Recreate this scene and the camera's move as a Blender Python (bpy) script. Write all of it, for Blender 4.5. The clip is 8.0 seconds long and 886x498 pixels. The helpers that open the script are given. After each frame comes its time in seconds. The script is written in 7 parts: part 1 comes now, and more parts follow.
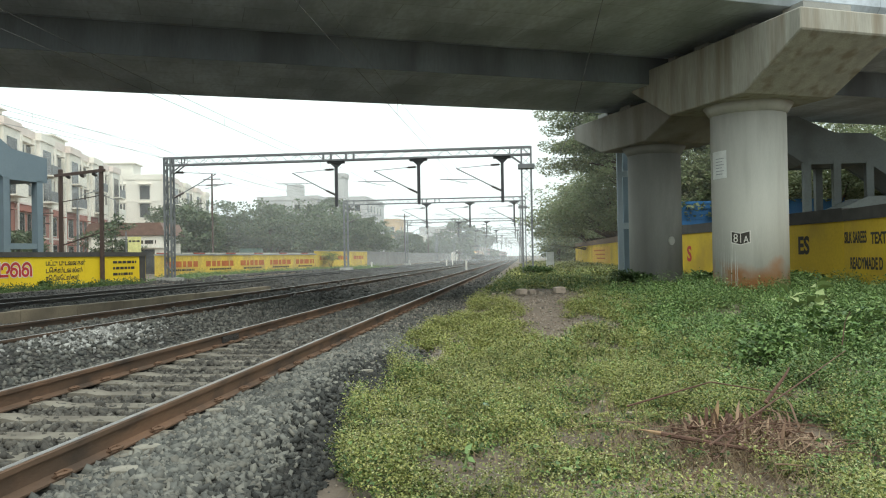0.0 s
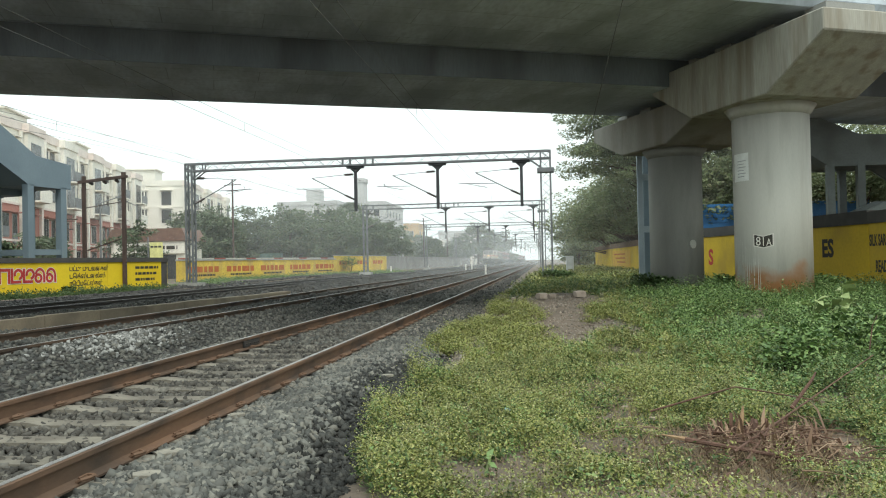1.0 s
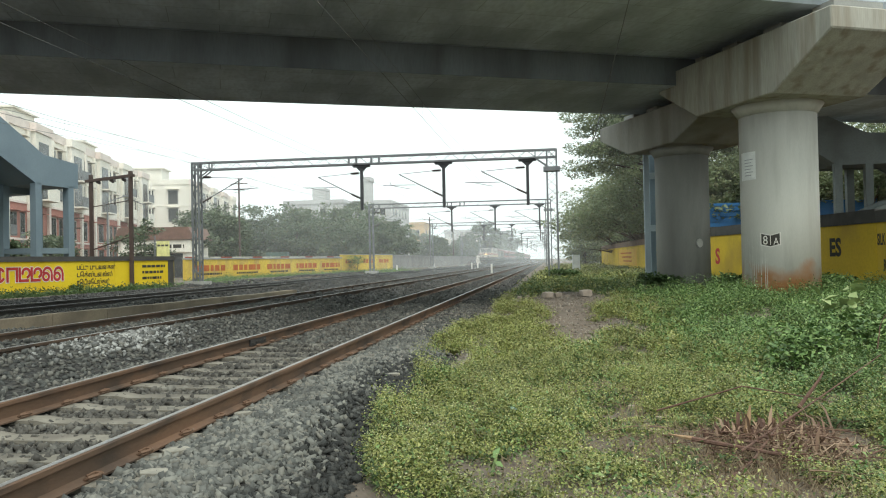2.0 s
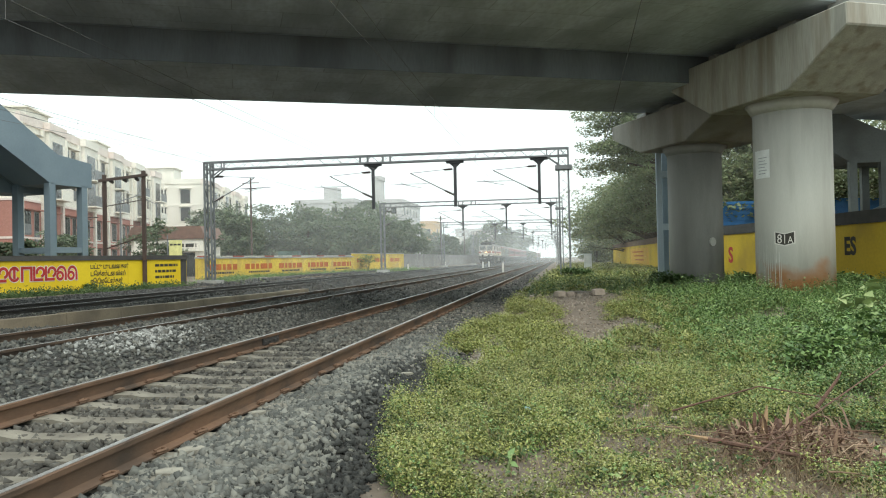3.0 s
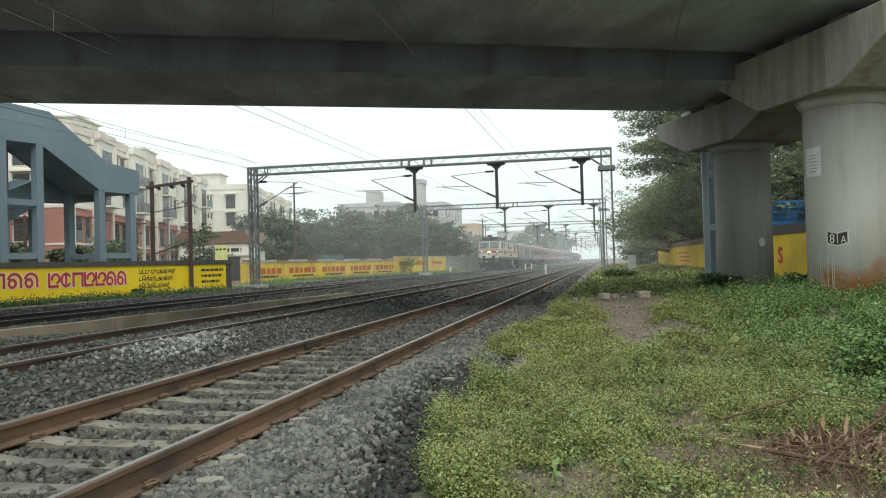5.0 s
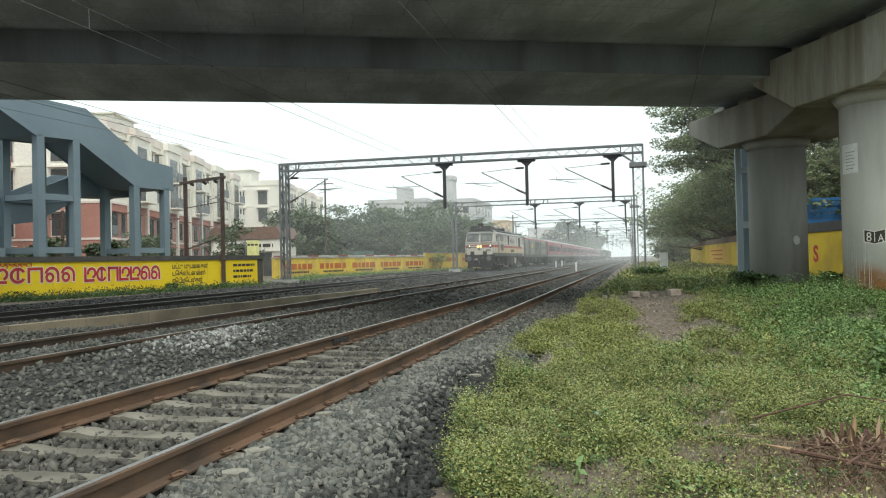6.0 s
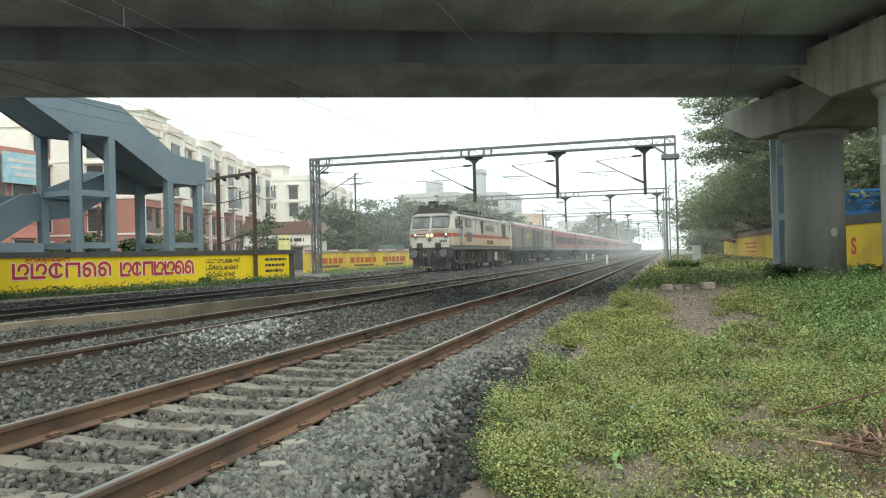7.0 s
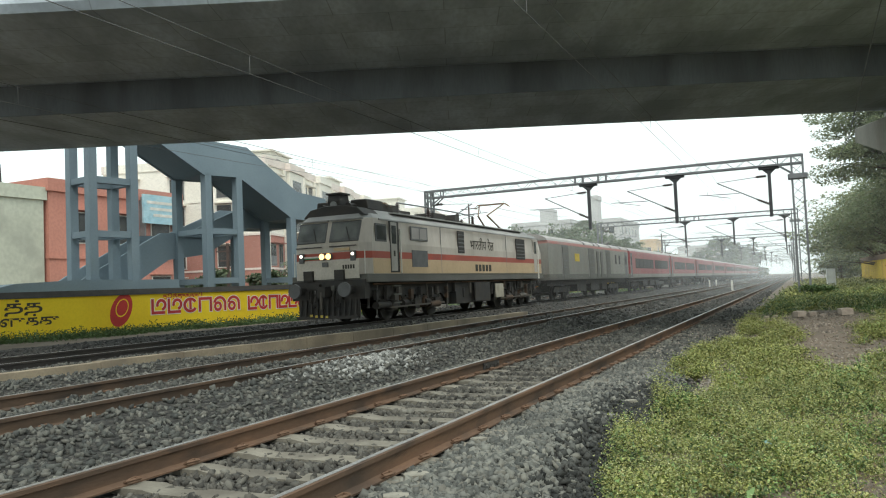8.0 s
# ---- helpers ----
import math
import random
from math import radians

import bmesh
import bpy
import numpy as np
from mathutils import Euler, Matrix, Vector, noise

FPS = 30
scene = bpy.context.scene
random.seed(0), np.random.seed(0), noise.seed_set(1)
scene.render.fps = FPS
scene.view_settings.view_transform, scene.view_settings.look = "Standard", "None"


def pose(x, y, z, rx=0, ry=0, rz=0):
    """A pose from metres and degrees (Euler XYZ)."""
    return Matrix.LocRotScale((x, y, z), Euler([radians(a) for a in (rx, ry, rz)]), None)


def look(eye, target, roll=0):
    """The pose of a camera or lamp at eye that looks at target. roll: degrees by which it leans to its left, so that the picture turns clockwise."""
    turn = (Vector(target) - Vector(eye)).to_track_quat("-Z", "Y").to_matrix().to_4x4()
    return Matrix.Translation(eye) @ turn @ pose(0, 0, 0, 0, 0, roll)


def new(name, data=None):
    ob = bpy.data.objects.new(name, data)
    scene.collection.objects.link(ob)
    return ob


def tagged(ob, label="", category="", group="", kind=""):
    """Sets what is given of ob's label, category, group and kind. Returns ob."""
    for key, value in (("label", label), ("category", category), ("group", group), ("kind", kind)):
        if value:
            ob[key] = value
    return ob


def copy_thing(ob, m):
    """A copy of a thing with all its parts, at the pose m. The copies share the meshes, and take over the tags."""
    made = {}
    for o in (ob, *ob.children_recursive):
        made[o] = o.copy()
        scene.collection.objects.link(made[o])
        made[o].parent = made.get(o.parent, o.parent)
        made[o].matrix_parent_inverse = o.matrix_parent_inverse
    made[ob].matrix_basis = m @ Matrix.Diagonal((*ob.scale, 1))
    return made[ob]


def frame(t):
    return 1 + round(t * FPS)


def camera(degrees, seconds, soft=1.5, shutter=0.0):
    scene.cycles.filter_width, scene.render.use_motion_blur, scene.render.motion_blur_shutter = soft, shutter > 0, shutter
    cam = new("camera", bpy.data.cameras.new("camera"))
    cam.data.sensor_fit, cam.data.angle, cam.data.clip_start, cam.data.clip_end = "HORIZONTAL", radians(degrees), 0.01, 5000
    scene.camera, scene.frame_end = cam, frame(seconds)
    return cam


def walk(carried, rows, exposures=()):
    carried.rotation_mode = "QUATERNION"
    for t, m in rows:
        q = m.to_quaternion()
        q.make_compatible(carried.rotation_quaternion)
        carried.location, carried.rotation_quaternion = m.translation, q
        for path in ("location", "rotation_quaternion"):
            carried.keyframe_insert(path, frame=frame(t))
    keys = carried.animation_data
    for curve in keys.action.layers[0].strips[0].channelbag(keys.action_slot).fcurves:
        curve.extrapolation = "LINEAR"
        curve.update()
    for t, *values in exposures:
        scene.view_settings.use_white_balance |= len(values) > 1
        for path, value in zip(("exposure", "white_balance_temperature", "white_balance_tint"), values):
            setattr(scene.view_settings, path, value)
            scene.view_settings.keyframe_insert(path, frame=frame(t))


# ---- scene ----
cam = camera(58.9, 8.0, soft=1.1)
PATH = [
    (0, (0.123, -0.07, 1.097), (-0.083, 1.919, 1.117), -1.0),
    (0.5, (0.119, -0.058, 1.101), (-0.112, 1.928, 1.127), -1.0),
    (1, (0.109, -0.048, 1.096), (-0.145, 1.935, 1.128), -1.2),
    (1.5, (0.112, -0.049, 1.095), (-0.153, 1.933, 1.126), -1.2),
    (3, (0.079, -0.031, 1.101), (-0.218, 1.947, 1.128), -1.2),
    (3.5, (0.042, -0.015, 1.103), (-0.29, 1.957, 1.131), -1.3),
    (4, (-0.036, 0.001, 1.137), (-0.393, 1.969, 1.167), -1.5),
    (5.5, (0.111, 0.097, 1.113), (-0.324, 2.049, 1.149), -1.5),
    (6, (0.111, 0.084, 1.115), (-0.367, 2.026, 1.144), -1.3),
    (6.5, (0.085, 0.101, 1.113), (-0.436, 2.032, 1.132), -1.3),
    (7, (0.077, 0.088, 1.114), (-0.474, 2.01, 1.129), -1.5),
    (7.5, (0.068, 0.088, 1.117), (-0.557, 1.987, 1.166), -1.9),
    (8, (0.066, 0.072, 1.129), (-0.755, 1.893, 1.229), -2.5),
]
walk(cam, [(t, look(e, g, r)) for t, e, g, r in PATH],
     exposures=[(0, 0.2), (1.5, 0.22), (3.5, 0.36), (4.2, 0.28), (5.5, -0.12), (6.0, 0.14), (7.0, 0.34), (8.0, 0.16)])

# ---------------------------------------------------------------- light
world = bpy.data.worlds.new("overcast_sky")
scene.world = world
world.use_nodes = True
wn = world.node_tree
bg = wn.nodes["Background"]
sky = wn.nodes.new("ShaderNodeTexSky")
sky.sky_type, sky.sun_disc = "NISHITA", False
sky.sun_elevation, sky.sun_rotation = radians(58), radians(148)
sky.dust_density, sky.air_density, sky.ozone_density = 6.0, 1.0, 1.0
veil = wn.nodes.new("ShaderNodeMix")
veil.data_type = "RGBA"
veil.inputs[0].default_value = 0.85
wn.links.new(sky.outputs[0], veil.inputs[6])
veil.inputs[7].default_value = (8.2, 9.4, 9.15, 1)
wn.links.new(veil.outputs[2], bg.inputs[0])
bg.inputs[1].default_value = 0.15
sun = new("sun", bpy.data.lights.new("sun", "SUN"))
sun.data.energy, sun.data.angle, sun.data.color = 1.5, radians(25), (0.98, 0.97, 0.9)
sun.matrix_world = look((0, 0, 50), (-16, 26, 0))
scene.view_settings.exposure = 0.0

# ---------------------------------------------------------------- helpers
def part(name, bm, material, parent=None, label="", bevel=0.0, smooth=False):
    me = bpy.data.meshes.new(name)
    if bevel:
        bmesh.ops.bevel(bm, geom=[e for e in bm.edges if e.calc_face_angle(0) > 0.6], offset=bevel, segments=1, affect="EDGES")
    bm.normal_update()
    bm.to_mesh(me)
    bm.free()
    if smooth:
        for p in me.polygons:
            p.use_smooth = True
    me.materials.append(material)
    ob = new(name, me)
    if parent:
        ob.parent = parent
    if label:
        ob["label"] = label
    return ob


def thing(name, label, category, group="", kind="", at=(0, 0, 0, 0, 0, 0)):
    ob = new(name)
    ob.empty_display_size = 0.2
    ob.matrix_basis = pose(*at)
    return tagged(ob, label, category, group, kind)


def box(bm, x0, y0, z0, x1, y1, z1):
    v = [bm.verts.new((x, y, z)) for x in (x0, x1) for y in (y0, y1) for z in (z0, z1)]
    for f in ((0, 1, 3, 2), (4, 6, 7, 5), (0, 4, 5, 1), (2, 3, 7, 6), (0, 2, 6, 4), (1, 5, 7, 3)):
        bm.faces.new([v[i] for i in f])
    return bm


def bx(*a):
    return box(bmesh.new(), *a)


def rod(bm, a, b, r0, r1=None, n=8):
    """A tapered round bar from a to b."""
    a, b = Vector(a), Vector(b)
    r1 = r0 if r1 is None else r1
    w = (b - a).normalized()
    u = w.orthogonal().normalized()
    s = w.cross(u)
    rings = [[bm.verts.new(p + r * (math.cos(t) * u + math.sin(t) * s)) for t in [2 * math.pi * i / n for i in range(n)]] for p, r in ((a, r0), (b, r1))]
    for i in range(n):
        j = (i + 1) % n
        bm.faces.new((rings[0][i], rings[0][j], rings[1][j], rings[1][i]))
    bm.faces.new(rings[0][::-1])
    bm.faces.new(rings[1])
    return bm


def lathe(bm, a, b, profile, n=10):
    """A turned body along a to b; profile is a list of (share of the length, radius)."""
    a, b = Vector(a), Vector(b)
    w = (b - a).normalized()
    u = w.orthogonal().normalized()
    s = w.cross(u)
    rings = [[bm.verts.new(a.lerp(b, k) + r * (math.cos(2 * math.pi * i / n) * u + math.sin(2 * math.pi * i / n) * s)) for i in range(n)] for k, r in profile]
    for p, q in zip(rings, rings[1:]):
        for i in range(n):
            j = (i + 1) % n
            bm.faces.new((p[i], p[j], q[j], q[i]))
    bm.faces.new(rings[0][::-1])
    bm.faces.new(rings[-1])
    return bm


SHEDS = [(0.0, 0.03)] + [q for i in range(5) for q in ((0.06 + 0.18 * i, 0.035), (0.08 + 0.18 * i, 0.085), (0.17 + 0.18 * i, 0.05))] + [(1.0, 0.03)]


def wire(bm, pts, r, n=4):
    """One thin continuous tube through pts."""
    rings = []
    for q in pts:
        rings.append([bm.verts.new((q[0] + r * math.cos(2 * math.pi * i / n), q[1], q[2] + r * math.sin(2 * math.pi * i / n))) for i in range(n)])
    for a, b in zip(rings, rings[1:]):
        for i in range(n):
            bm.faces.new((a[i], a[(i + 1) % n], b[(i + 1) % n], b[i]))
    return bm


def bar(bm, a, b, w, h=None):
    """A square bar from a to b."""
    h = h or w
    a, b = Vector(a), Vector(b)
    d = (b - a).normalized()
    up = Vector((0, 0, 1)) if abs(d.z) < 0.95 else Vector((0, 1, 0))
    s = d.cross(up).normalized() * w / 2
    t = s.cross(d).normalized() * h / 2
    v = [bm.verts.new(p + q) for p in (a, b) for q in (-s - t, s - t, s + t, -s + t)]
    for f in ((3, 2, 1, 0), (4, 5, 6, 7), (0, 1, 5, 4), (1, 2, 6, 5), (2, 3, 7, 6), (3, 0, 4, 7)):
        bm.faces.new([v[i] for i in f])
    return bm


def prism(bm, outline, axis, lo, hi):
    """An outline of (a, b) pairs drawn out along an axis from lo to hi."""
    def place(a, b, c):
        return {"x": (c, a, b), "y": (a, c, b), "z": (a, b, c)}[axis]
    n = len(outline)
    r = [[bm.verts.new(place(a, b, c)) for a, b in outline] for c in (lo, hi)]
    for i in range(n):
        j = (i + 1) % n
        bm.faces.new((r[0][i], r[0][j], r[1][j], r[1][i]))
    bm.faces.new(r[0][::-1])
    bm.faces.new(r[1])
    bmesh.ops.recalc_face_normals(bm, faces=bm.faces)
    return bm


def moved(bm, m):
    bmesh.ops.transform(bm, matrix=m, verts=bm.verts)
    return bm


def from_arrays(name, verts, faces, material, parent=None):
    me = bpy.data.meshes.new(name)
    me.from_pydata(verts.tolist(), [], faces.tolist())
    me.materials.append(material)
    ob = new(name, me)
    if parent:
        ob.parent = parent
    return ob


# ---------------------------------------------------------------- materials
def surface(name, base, other=None, rough=0.7, metal=0.0, scale=3.0, mix=0.5, fine=40.0, fine_mix=0.25, bump=0.2, stretch=(1, 1, 1), grime=None, grime_scale=0.6, spread=0.0, coords="Object"):
    """Two colours mixed by large and by fine noise, stains with a shape of their own, and a fine relief."""
    m = bpy.data.materials.new(name)
    m.use_nodes = True
    n, l = m.node_tree.nodes, m.node_tree.links
    p = n["Principled BSDF"]
    p.inputs["Roughness"].default_value, p.inputs["Metallic"].default_value = rough, metal
    tc = n.new("ShaderNodeTexCoord")
    mp = n.new("ShaderNodeMapping")
    mp.inputs["Scale"].default_value = stretch
    l.new(tc.outputs[coords], mp.inputs[0])

    def nz(s, detail=5):
        t = n.new("ShaderNodeTexNoise")
        t.inputs["Scale"].default_value, t.inputs["Detail"].default_value = s, detail
        l.new(mp.outputs[0], t.inputs[0])
        return t

    def mixed(f, a, b):
        x = n.new("ShaderNodeMix")
        x.data_type = "RGBA"
        l.new(f, x.inputs[0])
        for k, c in ((6, a), (7, b)):
            if isinstance(c, tuple):
                x.inputs[k].default_value = (*c, 1)
            else:
                l.new(c, x.inputs[k])
        return x.outputs[2]

    def ramp(f, lo, hi, top=1.0):
        r = n.new("ShaderNodeMapRange")
        r.inputs[1].default_value, r.inputs[2].default_value, r.inputs[4].default_value = lo, hi, top
        l.new(f, r.inputs[0])
        return r.outputs[0]

    other = other or tuple(c * 0.75 for c in base)
    col = mixed(ramp(nz(scale).outputs[0], 0.35, 0.65, mix * 2), base, other)
    f = nz(fine, 3)
    col = mixed(ramp(f.outputs[0], 0.4, 0.7, fine_mix), col, tuple(c * 0.45 for c in base))
    if grime:
        col = mixed(ramp(nz(grime_scale, 8).outputs[0], 0.5, 0.68, 0.8), col, grime)
    if spread:
        oi = n.new("ShaderNodeObjectInfo")
        hsv = n.new("ShaderNodeHueSaturation")
        l.new(ramp(oi.outputs["Random"], 0, 1, 2 * spread), hsv.inputs["Value"])
        hsv.inputs["Value"].default_value = 1
        add = n.new("ShaderNodeMath")
        add.inputs[1].default_value = 1 - spread
        l.new(ramp(oi.outputs["Random"], 0, 1, 2 * spread), add.inputs[0])
        l.new(add.outputs[0], hsv.inputs["Value"])
        l.new(col, hsv.inputs["Color"])
        col = hsv.outputs[0]
    l.new(col, p.inputs["Base Color"])
    if bump:
        b = n.new("ShaderNodeBump")
        b.inputs["Strength"].default_value, b.inputs["Distance"].default_value = bump, 0.02
        l.new(f.outputs[0], b.inputs["Height"])
        l.new(b.outputs[0], p.inputs["Normal"])
    return m

concrete = surface("concrete", (0.40, 0.40, 0.37), (0.30, 0.30, 0.28), 0.85, scale=0.5, fine=18, grime=(0.2, 0.2, 0.185), grime_scale=0.35, stretch=(1, 1, 1))
concrete_cap = surface("weathered_concrete", (0.42, 0.405, 0.345), (0.31, 0.30, 0.255), 0.85, scale=0.9, fine=10, fine_mix=0.35, grime=(0.2, 0.165, 0.115), grime_scale=0.8, stretch=(3.2, 3.2, 0.3))


def stone_bed():
    """Packed broken stone: every cell a stone of its own grey, gap shade painted dark, with rusty and oily areas."""
    m = bpy.data.materials.new("ballast_bed")
    m.use_nodes = True
    n, l = m.node_tree.nodes, m.node_tree.links
    q = n["Principled BSDF"]
    q.inputs["Roughness"].default_value = 0.9
    tc = n.new("ShaderNodeTexCoord")
    v = n.new("ShaderNodeTexVoronoi")
    v.inputs["Scale"].default_value = 15
    l.new(tc.outputs["Object"], v.inputs["Vector"])
    bw = n.new("ShaderNodeSeparateColor")
    l.new(v.outputs["Color"], bw.inputs[0])
    r = n.new("ShaderNodeValToRGB")
    r.color_ramp.elements[0].color, r.color_ramp.elements[1].color = (0.02, 0.019, 0.017, 1), (0.095, 0.088, 0.076, 1)
    l.new(bw.outputs[0], r.inputs[0])
    d = n.new("ShaderNodeMapRange")
    d.inputs[1].default_value, d.inputs[2].default_value, d.inputs[3].default_value, d.inputs[4].default_value = 0.2, 0.75, 1.0, 0.35
    l.new(v.outputs["Distance"], d.inputs[0])
    t = n.new("ShaderNodeTexNoise")
    t.inputs["Scale"].default_value, t.inputs["Detail"].default_value = 0.5, 6
    l.new(tc.outputs["Object"], t.inputs[0])
    k = n.new("ShaderNodeMapRange")
    k.inputs[1].default_value, k.inputs[2].default_value, k.inputs[3].default_value, k.inputs[4].default_value = 0.35, 0.65, 0.65, 1.15
    l.new(t.outputs[0], k.inputs[0])
    mu = n.new("ShaderNodeMath")
    mu.operation = "MULTIPLY"
    l.new(d.outputs[0], mu.inputs[0])
    l.new(k.outputs[0], mu.inputs[1])
    h = n.new("ShaderNodeHueSaturation")
    l.new(mu.outputs[0], h.inputs["Value"])
    l.new(r.outputs[0], h.inputs["Color"])
    l.new(h.outputs[0], q.inputs["Base Color"])
    b = n.new("ShaderNodeBump")
    b.invert = True
    b.inputs["Strength"].default_value, b.inputs["Distance"].default_value = 1.0, 0.05
    l.new(v.outputs["Distance"], b.inputs["Height"])
    l.new(b.outputs[0], q.inputs["Normal"])
    return m


ballast_mat = stone_bed()
earth = surface("trodden_earth", (0.175, 0.137, 0.105), (0.115, 0.092, 0.07), 0.95, scale=0.7, fine=14, fine_mix=0.4, bump=0.6)
rail_side = surface("rusty_rail", (0.165, 0.092, 0.054), (0.085, 0.055, 0.037), 0.8, scale=2.0, fine=30, metal=0.1, grime=(0.03, 0.024, 0.02), grime_scale=3.0, stretch=(1, 0.45, 1.6))
dark_rail = surface("sooty_rail", (0.11, 0.068, 0.043), (0.055, 0.038, 0.027), 0.8, scale=2.0, fine=30, metal=0.1, grime=(0.022, 0.019, 0.017), grime_scale=2.5, stretch=(1, 0.45, 1.6))
rail_top = surface("polished_rail", (0.42, 0.41, 0.4), (0.32, 0.29, 0.27), 0.4, metal=0.7, scale=1.5)
sleeper_mat = surface("sleeper_concrete", (0.215, 0.196, 0.158), (0.14, 0.125, 0.098), 0.9, scale=3, fine=30, grime=(0.1, 0.087, 0.07), grime_scale=2.2, spread=0.15)
yellow_paint = surface("yellow_wall_paint", (0.80, 0.58, 0.015), (0.72, 0.49, 0.01), 0.75, scale=0.5, fine=12, fine_mix=0.12)
dark_cap = surface("dark_coping", (0.075, 0.07, 0.065), None, 0.85)
steel = surface("galvanised_steel", (0.22, 0.23, 0.235), (0.16, 0.165, 0.17), 0.6, metal=0.4, scale=2)
blue_grey = surface("blue_grey_paint", (0.18, 0.235, 0.27), (0.15, 0.2, 0.235), 0.65, scale=0.5, fine=14, fine_mix=0.12)
cream = surface("cream_wall", (0.83, 0.79, 0.71), (0.74, 0.70, 0.61), 0.85, scale=0.3, fine=5)
leaf = surface("leaves", (0.06, 0.10, 0.03), (0.035, 0.065, 0.02), 0.6, scale=1.0, fine=9, bump=0)
loco_cream = surface("loco_cream_paint", (0.50, 0.45, 0.395), (0.41, 0.362, 0.31), 0.5, scale=0.6, fine=8, fine_mix=0.15, grime=(0.33, 0.29, 0.25), grime_scale=0.5, stretch=(1.5, 1.5, 0.4))
coach_red = surface("coach_red_paint", (0.28, 0.038, 0.042), (0.22, 0.034, 0.037), 0.5, scale=0.5, fine=8, grime=(0.24, 0.09, 0.075), grime_scale=0.7, stretch=(1, 1, 0.3))
coach_grey = surface("coach_grey_paint", (0.21, 0.203, 0.178), (0.165, 0.158, 0.138), 0.55, scale=0.5, fine=8, grime=(0.17, 0.15, 0.125), grime_scale=0.6, stretch=(1, 1, 0.3))
black_gear = surface("sooty_iron", (0.03, 0.029, 0.028), (0.045, 0.038, 0.032), 0.75)

# ---------------------------------------------------------------- ground
def sm(t):
    t = min(1.0, max(0.0, t))
    return t * t * (3 - 2 * t)


def ground_z(x, y):
    """The lie of the land beside the tracks, with a trough under the stone bed."""
    right = -0.46 + 0.44 * sm((y - 8) / 15) + 0.14 * sm((y - 24) / 30)
    left = -0.05 + 0.15 * sm((y - 20) / 40)
    z = right if x > -9 else left
    if -17.6 < x < -1.35:
        z = min(z, -0.75)
    return z + 0.05 * noise.noise((x * 0.35, y * 0.35, 3.1)) * (1 if abs(x) < 60 else 0)


def bed_z(x, y):
    """The cross-section of the stone bed under three tracks."""
    keys = [(-18.7, 0.04), (-17.9, 0.0), (-16.6, -0.1), (-15.7, -0.1), (-15.3, -0.14), (-13.9, -0.14), (-13.5, -0.1), (-12.5, -0.02), (-11.9, -0.3), (-10.4, -0.36), (-9.6, -0.2), (-9.1, -0.1), (-8.6, -0.13), (-7.3, -0.13), (-6.85, -0.1),
            (-6.2, -0.24), (-5.4, -0.3), (-5.0, -0.19), (-4.6, -0.2), (-4.3, -0.222), (-2.8, -0.222), (-2.5, -0.2), (-2.05, -0.175), (-1.85, -0.22), (-0.9, -0.66)]
    rise = 0.42 * sm((y - 10) / 16)
    z = keys[-1][1]
    for (a, p), (b, q) in zip(keys, keys[1:]):
        if a <= x <= b:
            z = p + (q - p) * (x - a) / (b - a)
            break
    if x > -2.1:
        z = min(-0.18, z + rise * (x + 2.1) / 1.0)
    z += 0.05 * sm((y - 9.5) / 4) * max(0.0, 1 - (abs(x + 3.55) / 0.78) ** 6) + 0.06 * sm((y - 5) / 6) * max(0.0, 1 - (abs(x + 7.95) / 0.78) ** 6)
    z += 0.3 * (1 - sm((y - 11) / 8)) * math.exp(-((x + 10.9) / 1.0) ** 2)
    heap = 0.2 * math.exp(-((x + 6.2) / 0.75) ** 2 - ((y - 11.5) / 3.6) ** 2) + 0.1 * math.exp(-((x + 6.4) / 0.5) ** 2 - ((y - 20) / 9) ** 2)
    return z + heap + 0.018 * noise.noise((x * 1.7, y * 1.7, 0.4)) + 0.01 * noise.noise((x * 6, y * 6, 2.4))


def sheet(name, xs, ys, height, material):
    v = np.array([(x, y, height(x, y)) for y in ys for x in xs])
    n = len(xs)
    f = np.array([(j * n + i, j * n + i + 1, (j + 1) * n + i + 1, (j + 1) * n + i) for j in range(len(ys) - 1) for i in range(n - 1)])
    ob = from_arrays(name, v, f, material)
    for p in ob.data.polygons:
        p.use_smooth = True
    return ob


def spaced(a, b, first, grow, most):
    out, step = [a], first
    while out[-1] < b:
        out.append(out[-1] + step)
        step = min(most, step * grow)
    out[-1] = b
    return out


xs = [-x for x in spaced(18, 1500, 1.0, 1.3, 200)][::-1] + [-17.7, -17.5] + spaced(-16.5, -1.6, 2.5, 1, 2.5) + [-1.4, -1.3] + spaced(-1.2, 12, 0.3, 1, 0.3) + spaced(13, 1500, 1.0, 1.3, 200)
ys = [-300, -60, -20, -8] + spaced(-5, 30, 0.4, 1, 0.4) + spaced(31, 3000, 1, 1.15, 300)
tagged(sheet("ground", xs, ys, ground_z, earth), "bare trodden brown earth beside the railway", "ground", kind="structure")
xs = spaced(-18.7, -0.9, 0.2, 1, 0.2)
ys = [-300, -120, -60, -30, -16, -10, -7, -5] + spaced(-4, 16, 0.18, 1, 0.18) + spaced(16.3, 640, 0.3, 1.04, 15)
bed = tagged(sheet("track_bed", xs, ys, bed_z, ballast_mat), "grey crushed stone bed under the railway tracks", "track bed", kind="structure")


